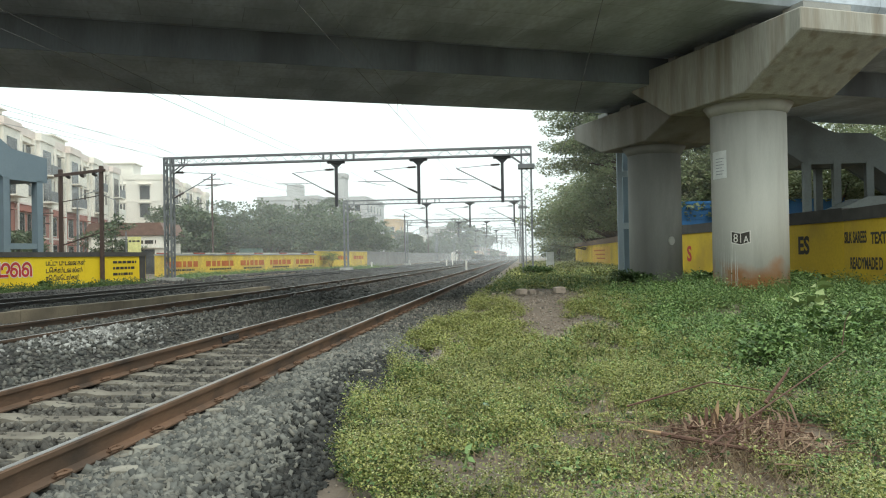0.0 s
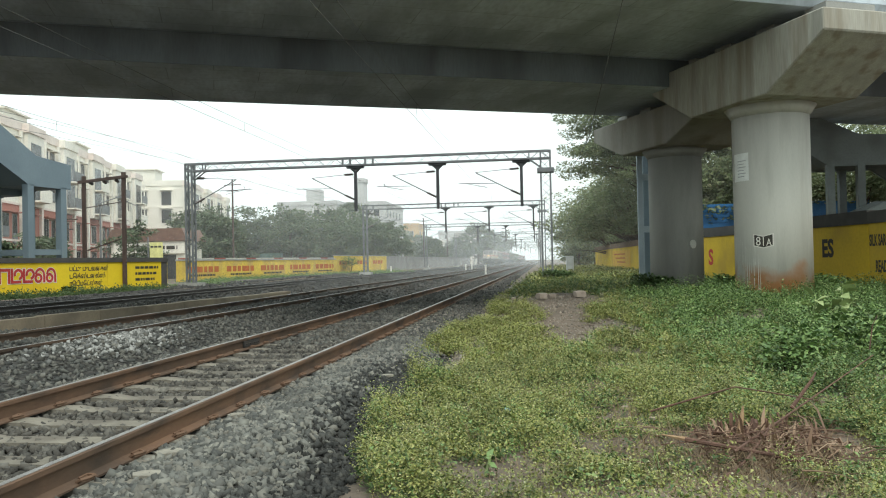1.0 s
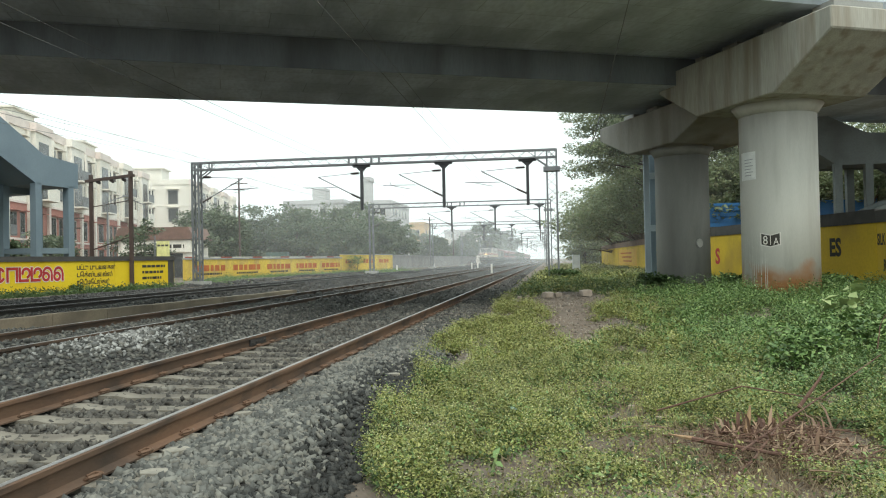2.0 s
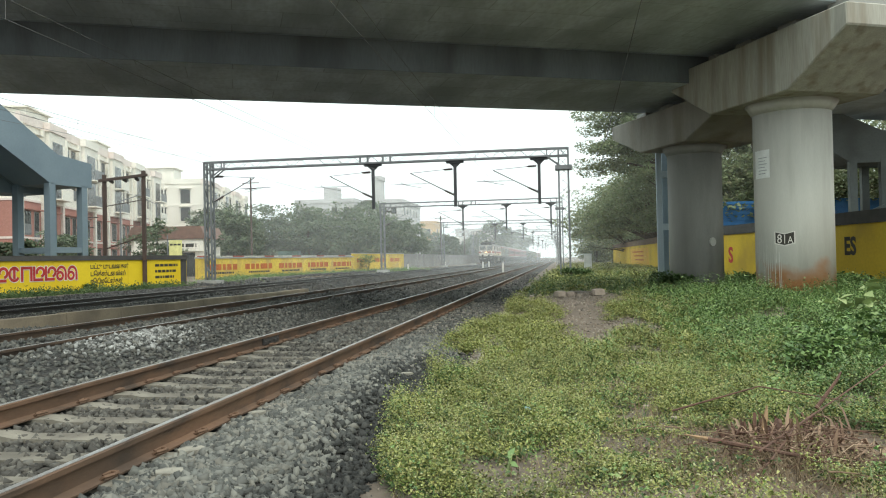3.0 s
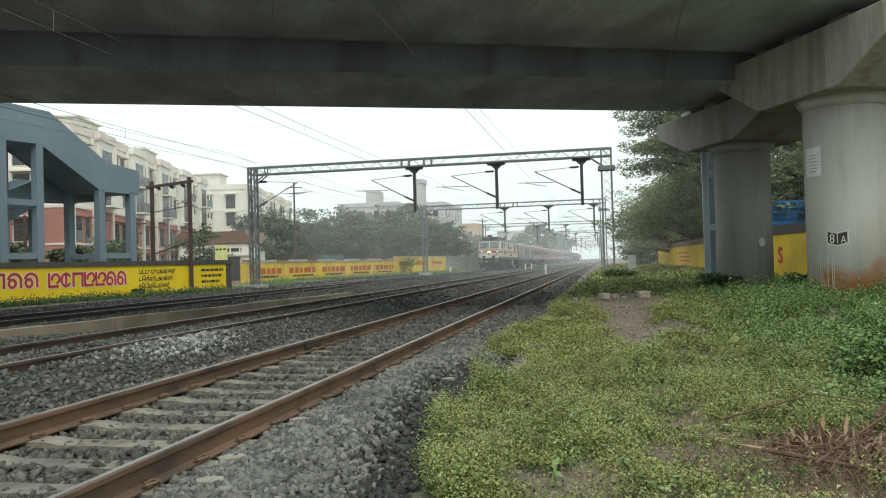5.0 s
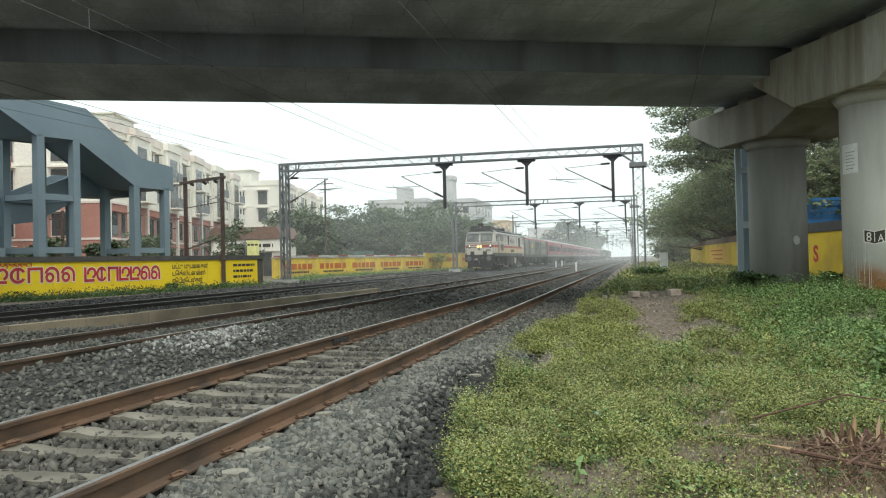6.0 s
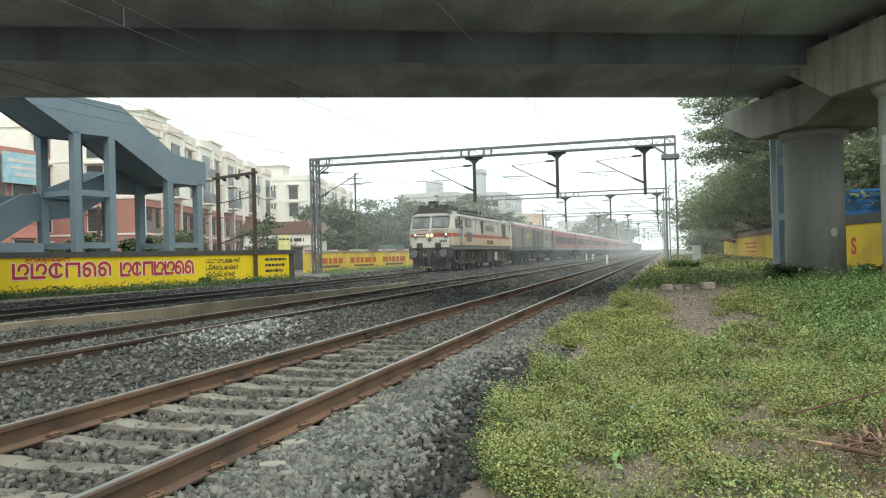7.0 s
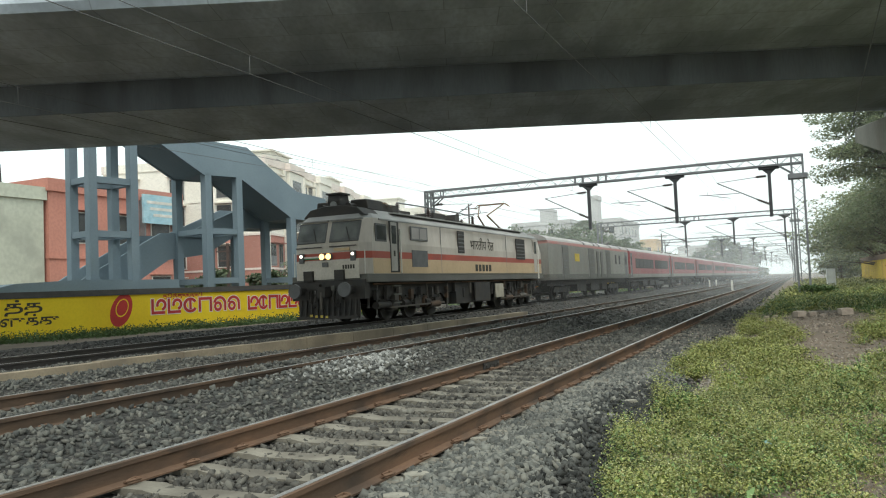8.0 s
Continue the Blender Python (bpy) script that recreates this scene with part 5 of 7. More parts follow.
def wheelset(name, y, rad, parent):
    bm = bmesh.new()
    for s in (-1, 1):
        rod(bm, (s * 0.80, y, rad), (s * 0.93, y, rad), rad, n=24)
        rod(bm, (s * 0.78, y, rad), (s * 0.80, y, rad), rad + 0.03, n=24)
    rod(bm, (-0.8, y, rad), (0.8, y, rad), 0.09, n=10)
    return part(name, bm, black_gear, parent)


def bogie(y, axles, half, parent, rad):
    bm = bmesh.new()
    for s in (-1, 1):
        prism(bm, [(y - half, 0.62), (y - half + 0.25, 0.86), (y + half - 0.25, 0.86), (y + half, 0.62), (y + half - 0.1, 0.5), (y - half + 0.1, 0.5)], "x", s * 1.05 - 0.07, s * 1.05 + 0.07)
    b = part("bogie_frame", bm, black_gear, parent, bevel=0.02)
    for a in axles:
        wheelset("wheelset", y + a, rad, b)
        for s in (-1, 1):
            part("axle_box", bx(s * 1.0 - 0.14, y + a - 0.17, rad - 0.17, s * 1.0 + 0.16, y + a + 0.17, rad + 0.16), black_gear, b, bevel=0.03)
            bm = bmesh.new()
            for k in range(5):
                rod(bm, (s * 1.1, y + a + 0.32, 0.5 + 0.075 * k), (s * 1.1, y + a + 0.32, 0.54 + 0.075 * k), 0.09, n=10)
            part("coil_spring", bm, loco_grey, b)


pale_door = surface("pale_door_paint", (0.38, 0.36, 0.32), (0.3, 0.28, 0.25), 0.6, scale=2)
dusty_front = surface("dusty_coupling", (0.11, 0.095, 0.08), None, 0.8)
yellow_mark = surface("worn_yellow_mark", (0.55, 0.42, 0.08), None, 0.7)
# cab glass gets a grey colour in place of its reflections
cab_glass = surface("cab_glass", (0.19, 0.195, 0.185), (0.09, 0.095, 0.095), 0.15, scale=1.5, bump=0)
tinted_glass = surface("tinted_coach_glass", (0.022, 0.02, 0.02), None, 0.45, bump=0)
tinted_glass.node_tree.nodes["Principled BSDF"].inputs["Specular IOR Level"].default_value = 0.12


def locomotive():
    t = thing("locomotive", "cream electric locomotive with a red stripe and lit headlights", "locomotive")
    L, W = 20.1, 1.53
    # body shell: raked windscreen, chamfered cab corners
    bm = bmesh.new()
    plan_low = [(-W, 0.45), (-W + 0.28, 0.02), (W - 0.28, 0.02), (W, 0.45), (W, L - 0.45), (W - 0.28, L - 0.02), (-W + 0.28, L - 0.02), (-W, L - 0.45)]

    def plan(rake, inset):
        return [(-W + inset, 0.45 + rake), (-W + 0.28 + inset * 0.8, 0.02 + rake), (W - 0.28 - inset * 0.8, 0.02 + rake), (W - inset, 0.45 + rake),
                (W - inset, L - 0.45 - rake), (W - 0.28 - inset * 0.8, L - 0.02 - rake), (-W + 0.28 + inset * 0.8, L - 0.02 - rake), (-W + inset, L - 0.45 - rake)]
    layers = [(1.68, 0, 0), (2.22, 0, 0), (2.46, 0, 0), (2.75, 0.02, 0), (3.62, 0.32, 0.1), (3.8, 0.5, 0.3)]

    def shell(k0, k1, material, name, label=""):
        b = bmesh.new()
        rings = []
        for z, rake, inset in layers[k0:k1 + 1]:
            rings.append([b.verts.new((x, y, z)) for x, y in plan(rake, inset)])
        for p, q in zip(rings, rings[1:]):
            for i in range(8):
                b.faces.new((p[i], p[(i + 1) % 8], q[(i + 1) % 8], q[i]))
        b.faces.new(rings[0][::-1])
        b.faces.new(rings[-1])
        return part(name, b, material, t, label)

    shell(0, 1, loco_cream, "lower_body")
    bm = bx(-W - 0.004, 0.5, 1.69, W + 0.004, L - 0.5, 2.215)
    part("tan_side_band", bm, loco_tan, t, "tan lower side panel")
    shell(1, 2, stripe_red, "red_stripe", "red waist stripe")
    shell(2, 4, loco_cream, "upper_body")
    shell(4, 5, roof_grey, "roof_edge", "grey dusty sloping roof edge")
    part("skirt", bx(-W + 0.02, 0.1, 1.4, W - 0.02, L - 0.1, 1.685), loco_grey, t)
    part("roof_deck", slab(bmesh.new(), [(-1.2, 3.79), (1.2, 3.79), (1.0, 3.98), (-1.0, 3.98)], 1.6, L - 1.6), roof_grey, t)
    part("cab_roof", slab(bmesh.new(), [(-1.15, 3.78), (1.15, 3.78), (0.8, 3.96), (-0.8, 3.96)], 0.62, 1.9), black_gear, t, bevel=0.03)
    # windscreens
    for s in (-1, 1):
        m = pose(s * 0.66, 0.06, 2.83, -20.5)
        f = part("windscreen_frame", moved(bx(-0.58, -0.035, -0.02, 0.58, 0.04, 0.74), m), lou_grey, t, bevel=0.015)
        part("windscreen", moved(bx(-0.5, -0.045, 0.06, 0.5, 0.0, 0.67), m), cab_glass, f)
        part("wiper", moved(bar(bmesh.new(), (0.25, -0.06, 0.0), (0.05, -0.06, 0.5), 0.025), m), black_gear, f)
    for s in (-1, 1):
        rail = part("front_handrail", rod(bmesh.new(), (s * 0.16, -0.07, 2.66), (s * 1.2, -0.07, 2.66), 0.018, n=6), black_gear, t)
        for k in (0.2, 0.68, 1.16):
            part("rail_bracket", rod(bmesh.new(), (s * k, -0.07, 2.66), (s * k, 0.03, 2.66), 0.012, n=5), black_gear, rail)
        part("cab_lip", bx(s * 0.67 - 0.62, -0.09 + 0.32, 3.56, s * 0.67 + 0.62, 0.36, 3.61), roof_grey, t)
        part("corner_rail", rod(bmesh.new(), (s * 1.42, 0.12, 1.6), (s * 1.42, 0.14, 2.5), 0.016, n=6), white_letter, t)
    part("name_plate", bx(0.3, -0.03, 2.5, 0.92, 0.0, 2.6), loco_tan, t, "small tan name board")
    part("centre_socket", bx(-0.16, -0.07, 1.98, 0.06, 0.0, 2.14), lou_grey, t, bevel=0.015)
    for x, z in ((-0.62, 0.33), (-0.42, 0.3), (-0.2, 0.3), (0.0, 0.28)):
        part("guard_mark", bx(x - 0.05, -0.135, z - 0.04, x + 0.05, -0.122, z + 0.04), yellow_mark, t, "small worn yellow mark")
    part("front_white_panel", bx(-1.25, -0.01, 1.55, 1.25, 0.03, 2.2), surface("dusty_white_paint", (0.6, 0.55, 0.48), (0.5, 0.45, 0.38), 0.6, scale=1.5, fine=12), t, "dusty white lower cab front")
    part("flag_stripe", bx(-0.95, -0.02, 2.26, -0.25, 0.02, 2.3), surface("green_stripe", (0.05, 0.3, 0.1), None), t)
    part("flag_stripe", bx(-0.95, -0.02, 2.3, -0.25, 0.02, 2.36), white_letter, t)
    for x in (-0.14, 0.12):
        h = part("headlight", rod(bmesh.new(), (x, -0.1, 2.33), (x, 0.03, 2.33), 0.12, n=20), steel, t)
        part("headlight_glass", rod(bmesh.new(), (x, -0.115, 2.33), (x, -0.098, 2.33), 0.1, n=20), warm_glow, h, "lit warm headlight")
    for x in (-1.0, 1.06):
        h = part("marker_light", bx(x - 0.09, -0.07, 2.14, x + 0.09, 0.02, 2.48), lou_grey, t, bevel=0.02)
        part("marker_glass", rod(bmesh.new(), (x, -0.085, 2.38), (x, -0.065, 2.38), 0.055, n=14), white_glow, h, "lit white marker lamp")
    bars = bmesh.new()
    for i in range(5):
        box(bars, 0.62 + 0.1 * i, -0.016, 1.88, 0.69 + 0.1 * i, 0.0, 2.02)
    part("number_bars", bars, black_letter, t)
    for x in (-0.72, 0.52):
        part("cab_step", bx(x - 0.18, -0.12, 1.5, x + 0.18, 0.05, 1.86), black_gear, t, bevel=0.02)
    # buffer beam, buffers, coupler, pipes, cowcatcher
    part("buffer_beam", bx(-1.45, 0.0, 0.85, 1.45, 0.3, 1.5), black_gear, t, bevel=0.02)
    for s in (-1, 1):
        b = part("buffer", rod(bmesh.new(), (s * 0.98, 0.0, 1.18), (s * 0.98, -0.5, 1.18), 0.13, n=16), black_gear, t)
        part("buffer_head", rod(bmesh.new(), (s * 0.98, -0.5, 1.18), (s * 0.98, -0.58, 1.18), 0.25, 0.24, n=24), lou_grey, b)
        part("buffer", rod(bmesh.new(), (s * 0.98, L, 1.18), (s * 0.98, L + 0.45, 1.18), 0.2, n=16), black_gear, t)
    part("coupler", bx(-0.16, -0.45, 0.95, 0.16, 0.1, 1.3), black_gear, t, bevel=0.04)
    bm = bmesh.new()
    for x in (-0.62, -0.42, 0.42, 0.6):
        rod(bm, (x, -0.08, 1.2), (x, -0.18, 0.75), 0.03)
    part("brake_hose", bm, black_gear, t)
    for x, z, w, h in ((-0.75, 1.02, 0.16, 0.3), (0.55, 0.95, 0.2, 0.22), (0.28, 1.25, 0.12, 0.16), (-0.35, 1.34, 0.2, 0.12)):
        part("front_fitting", bx(x - w / 2, -0.16, z - h / 2, x + w / 2, 0.02, z + h / 2), loco_grey if w < 0.15 else black_gear, t, bevel=0.02)
    part("screw_coupling", bar(bmesh.new(), (0.0, -0.42, 1.12), (0.02, -0.46, 0.55), 0.07), dusty_front, t)
    for s in (-1, 1):
        hose = bmesh.new()
        wire(hose, [(s * (0.3 + 0.16 * k / 6), -0.1 - 0.22 * math.sin(math.pi * k / 6), 1.2 - 0.6 * math.sin(math.pi * k / 12)) for k in range(7)], 0.03, 6)
        part("air_hose", hose, black_gear, t)
    part("white_tag", bx(-0.5, -0.05, 1.0, -0.12, -0.02, 1.18), white_letter, t)
    cc = part("cowcatcher", slab(bmesh.new(), [(-1.25, 0.3), (1.25, 0.3), (1.2, 0.2), (-1.2, 0.2)], -0.12, 0.02), black_gear, t)
    part("guard_plate", bx(-1.22, 0.03, 0.3, 1.22, 0.09, 0.88), black_gear, cc)
    for i in range(11):
        x = -1.1 + 0.22 * i
        part("guard_bar", bar(bmesh.new(), (x, -0.08, 0.26), (x, 0.02, 0.9), 0.06), black_gear, cc)
    # sides
    for s in (-1, 1):
        X = s * W
        def panel(name, y0, z0, y1, z1, material, out=0.012, label="", parent=t):
            return part(name, bx(min(X, X + s * out) - (0.02 if s > 0 else 0), y0, z0, max(X, X + s * out) + (0.02 if s < 0 else 0), y1, z1), material, parent, label)
        f = panel("cab_side_window", 0.72, 2.8, 1.5, 3.42, lou_grey)
        panel("pane", 0.78, 2.86, 1.44, 3.36, glass, 0.02, "", f)
        d = panel("cab_door", 1.74, 1.72, 2.44, 3.56, black_gear, 0.006)
        panel("door_leaf", 1.8, 1.78, 2.26, 3.52, pale_door, 0.02, "pale grey dusty door leaf", d)
        panel("door_window", 1.86, 2.75, 2.2, 3.4, glass, 0.026, "", d)
        panel("door_handle", 1.98, 2.3, 2.08, 2.5, black_gear, 0.035, "", d)
        for k in range(3):
            panel("door_step", 1.8, 0.62 + 0.3 * k, 2.4, 0.67 + 0.3 * k, loco_grey, 0.06, "", d)
        panel("body_seam", 6.1, 1.7, 6.13, 3.56, roof_grey, 0.006)
        panel("body_seam", 13.9, 1.7, 13.93, 3.56, roof_grey, 0.006)
        panel("handrail", 2.5, 1.7, 2.54, 3.3, white_letter, 0.05, "", d)
        d2 = panel("cab_door", L - 1.75, 1.75, L - 1.2, 3.5, loco_cream, 0.008)
        panel("door_window", L - 1.7, 2.75, L - 1.3, 3.4, glass, 0.016, "", d2)
        panel("handrail", L - 1.1, 1.4, L - 1.05, 3.4, white_letter, 0.05, "", d2)
        for y0, z0, y1, z1 in ((3.4, 2.93, 4.85, 3.46), (3.45, 1.93, 4.8, 2.56)):
            g = panel("side_grille", y0, z0, y1, z1, lou_grey, 0.016)
            if z0 > 2.6:
                for k in (0, 1):
                    panel("grille_pane", y0 + 0.08 + 0.68 * k, z0 + 0.06, y0 + 0.68 + 0.68 * k, z1 - 0.06, coach_roof, 0.02, "", g)
        for y0, z0, y1, z1 in ((7.85, 2.55, 8.55, 3.5), (15.4, 2.4, 16.8, 3.46)):
            g = panel("louvre", y0, z0, y1, z1, black_gear, 0.014)
            for k in range(5):
                panel("slat", y0 + 0.05, z0 + 0.08 + 0.17 * k, y1 - 0.05, z0 + 0.13 + 0.17 * k, lou_grey, 0.024, "", g)
        panel("roof_gutter", 1.0, 3.55, L - 1.0, 3.6, roof_grey, 0.02)
        panel("battery_box", 9.6, 0.45, 11.4, 1.3, black_gear, 0.02)
        panel("white_box", 12.2, 0.55, 13.2, 1.2, surface("pale_box_paint", (0.42, 0.38, 0.3), None) if "pale_box_paint" not in bpy.data.materials else bpy.data.materials["pale_box_paint"], 0.03)
        lettering("railway_lettering", "भारतीय रेल", 0.62, pose(X + s * 0.008, 9.2 if s > 0 else 12.2, 2.75, 90, 0, 90 if s > 0 else -90), black_letter, t, "black side lettering", width=2.95)
        bm = bmesh.new()
        for i in range(5):
            y = 9.75 + 0.42 * i
            box(bm, min(X, X + s * 0.012), y, 1.78, max(X, X + s * 0.012), y + 0.28, 2.08)
        part("number_bars", bm, black_letter, t)
    bogie(4.3, (-1.85, 0, 1.85), 2.7, t, 0.546)
    bogie(15.8, (-1.85, 0, 1.85), 2.7, t, 0.546)
    dusty = surface("dusty_iron", (0.05, 0.042, 0.036), (0.028, 0.025, 0.022), 0.8, scale=3, fine=20)
    for c in (4.3, 15.8):
        for s in (-1, 1):
            o = [(c - 2.75, 0.72), (c - 2.3, 0.98), (c - 1.3, 0.98), (c - 1.0, 0.74), (c - 0.7, 0.98), (c + 0.7, 0.98), (c + 1.0, 0.74), (c + 1.3, 0.98), (c + 2.3, 0.98), (c + 2.75, 0.72), (c + 2.75, 1.14), (c - 2.75, 1.14)]
            side_frame = part("bogie_side_frame", prism(bmesh.new(), o, "x", s * 1.1 - 0.07, s * 1.1 + 0.07), dusty, t)
            for a in (-1.85, 0, 1.85):
                part("axle_box", bx(s * 1.14 - 0.13, c + a - 0.2, 0.36, s * 1.14 + 0.13, c + a + 0.2, 0.74), dusty, side_frame, bevel=0.03)
                for k in (-0.33, 0.33):
                    bm = bmesh.new()
                    wire(bm, [(s * 1.16 + 0.075 * math.cos(j * 1.05), c + a + k + 0.075 * math.sin(j * 1.05), 0.62 + 0.0125 * j) for j in range(36)], 0.016)
                    part("coil_spring", bm, loco_grey, side_frame)
            part("brake_cylinder", rod(bmesh.new(), (s * 1.2, c - 1.15, 0.6), (s * 1.2, c - 0.75, 0.6), 0.12, n=14), dusty, side_frame)
            part("brake_cylinder", rod(bmesh.new(), (s * 1.2, c + 0.75, 0.6), (s * 1.2, c + 1.15, 0.6), 0.12, n=14), dusty, side_frame)
    part("underframe", bx(-1.2, 0.6, 0.9, 1.2, L - 0.6, 1.42), black_gear, t)
    part("transformer_case", bx(-1.3, 8.0, 0.4, 1.3, 12.0, 1.4), black_gear, t, bevel=0.05)
    rg = random.Random(12)
    gear = (black_gear, black_gear, dusty_front, dark_rail)
    for s in (-1, 1):
        for k in range(26):
            y = 0.9 + 0.72 * k + rg.uniform(-0.15, 0.15)
            w, h, z = rg.uniform(0.18, 0.5), rg.uniform(0.15, 0.45), rg.uniform(0.35, 0.95)
            if 7.8 < y < 12.2:
                continue
            x = s * rg.uniform(1.08, 1.26)
            if k % 3 == 0:
                part("damper", rod(bmesh.new(), (x, y, z), (x, y + rg.uniform(-0.2, 0.25), 1.35), 0.05, n=10), gear[k % 4], t)
            elif k % 3 == 1:
                part("air_reservoir", rod(bmesh.new(), (x, y - w, z), (x, y + w, z), 0.13, n=12), gear[k % 4], t)
            else:
                part("under_gear_box", bx(x - 0.12, y - w / 2, z, x + 0.12, y + w / 2, z + h), gear[k % 4], t, bevel=0.02)
        bm = bmesh.new()
        for y0 in (1.2, 7.2, 12.8, 18.6):
            rod(bm, (s * 1.2, y0, 0.3), (s * 1.2, y0 + 0.1, 1.3), 0.03, n=6)
        part("sand_pipe", bm, loco_grey, t)
        for k in range(22):
            # hangers, brackets and cable boxes that fill the gap under the floor
            y = 1.0 + 0.85 * k + rg.uniform(-0.2, 0.2)
            z = rg.uniform(0.95, 1.3)
            part("floor_bracket", bx(s * 1.3 - 0.06, y, z - rg.uniform(0.15, 0.4), s * 1.3 + 0.06, y + rg.uniform(0.06, 0.3), z + 0.1), gear[k % 4], t, bevel=0.01)
        for c in (4.3, 15.8):
            part("bogie_link", bar(bmesh.new(), (s * 1.3, c - 2.4, 0.48), (s * 1.3, c + 2.4, 0.52), 0.06), gear[2], t)
            for a in (-0.92, 0.92):
                part("traction_motor", rod(bmesh.new(), (s * 0.95, c + a, 0.62), (s * 1.22, c + a, 0.62), 0.26, 0.22, n=14), gear[3 if a > 0 else 0], t)
        part("pipe_run", rod(bmesh.new(), (s * 1.33, 0.8, 1.33), (s * 1.33, 19.3, 1.33), 0.035, n=6), rail_side, t)
    # roof gear
    part("lamp_housing", prism(bmesh.new(), [(0.62, 3.9), (0.55, 4.3), (0.62, 4.52), (1.15, 4.52), (1.3, 3.9)], "x", -0.26, 0.26), black_gear, t, bevel=0.03)
    part("housing_lid", bx(-0.3, 0.56, 4.52, 0.3, 1.2, 4.58), black_gear, t, bevel=0.02)
    part("roof_lamp", rod(bmesh.new(), (0, 0.53, 4.15), (0, 0.62, 4.15), 0.14, n=16), cab_glass, t, "unlit round roof lamp")
    part("cab_hood", prism(bmesh.new(), [(-1.25, 3.74), (1.25, 3.74), (0.95, 4.02), (0.4, 4.12), (-0.4, 4.12), (-0.95, 4.02)], "y", 0.5, 2.1), black_gear, t, bevel=0.02)
    for x in (-0.78, 0.62):
        part("cab_air_unit", prism(bmesh.new(), [(x - 0.38, 3.98), (x + 0.38, 3.98), (x + 0.32, 4.36), (x - 0.32, 4.36)], "y", 1.2, 2.4), black_gear, t, bevel=0.03)
    part("roof_walkway", bx(-1.2, 2.6, 3.98, -0.75, 17.5, 4.03), roof_grey, t)
    part("roof_walkway", bx(0.85, 2.6, 3.9, 1.25, 17.5, 3.95), roof_grey, t)
    part("horn", rod(bmesh.new(), (0.5, 0.7, 4.1), (0.5, 1.3, 4.15), 0.12, 0.05, n=12), black_gear, t)
    part("horn", rod(bmesh.new(), (-0.6, 0.7, 4.1), (-0.6, 1.3, 4.15), 0.12, 0.05, n=12), black_gear, t)
    for y0, y1, x, h in ((2.2, 3.6, 0.5, 0.3), (5.2, 6.4, -0.4, 0.35), (7.0, 8.2, 0.4, 0.3), (10.2, 11.6, -0.3, 0.28), (9.0, 9.5, 0.5, 0.34)):
        part("roof_box", bx(x - 0.45, y0, 3.97, x + 0.45, y1, 3.97 + h), black_gear, t, bevel=0.03)
    for y, x in ((4.2, 0.6), (4.9, -0.5), (6.8, 0.7), (8.6, -0.2), (9.9, 0.7), (12.2, 0.5), (13.2, -0.5)):
        part("roof_insulator", lathe(bmesh.new(), (x, y, 3.96), (x, y, 4.48), [(k, r * 1.3) for k, r in SHEDS], 10), insulator_mat, t)
    bm = bmesh.new()
    rod(bm, (0.6, 4.2, 4.48), (0.7, 6.8, 4.48), 0.03)
    rod(bm, (0.7, 6.8, 4.48), (0.7, 9.9, 4.48), 0.03)
    rod(bm, (0.7, 9.9, 4.48), (0.5, 12.2, 4.48), 0.03)
    part("busbar", bm, steel, t)
    for y, up in ((3.2, False), (15.9, True)):
        d = 1 if y > 10 else -1
        bm = bmesh.new()
        zt, zk = (5.42, 4.72) if up else (4.36, 4.3)
        for s in (-1, 1):
            bar(bm, (s * 0.5, y - 0.7, 4.05), (s * 0.5, y + 0.7, 4.05), 0.06)
            rod(bm, (s * 0.4, y + d * 0.5, 4.08), (s * 0.25, y - d * 1.05, zk), 0.045)
            rod(bm, (s * 0.25, y - d * 1.05, zk), (s * 0.7, y + d * 0.35, zt), 0.035)
        for k in (-0.14, 0.14):
            bar(bm, (-0.75, y + d * 0.35 + k, zt), (0.75, y + d * 0.35 + k, zt), 0.05)
            for s in (-1, 1):
                rod(bm, (s * 0.75, y + d * 0.35 + k, zt), (s * 0.98, y + d * 0.35 + k, zt - 0.18), 0.02)
        part("pantograph", bm, surface("pantograph_steel", (0.2, 0.125, 0.07), (0.12, 0.08, 0.05), 0.7, scale=3) if "pantograph_steel" not in bpy.data.materials else bpy.data.materials["pantograph_steel"], t, "raised pantograph" if up else "")
    return t


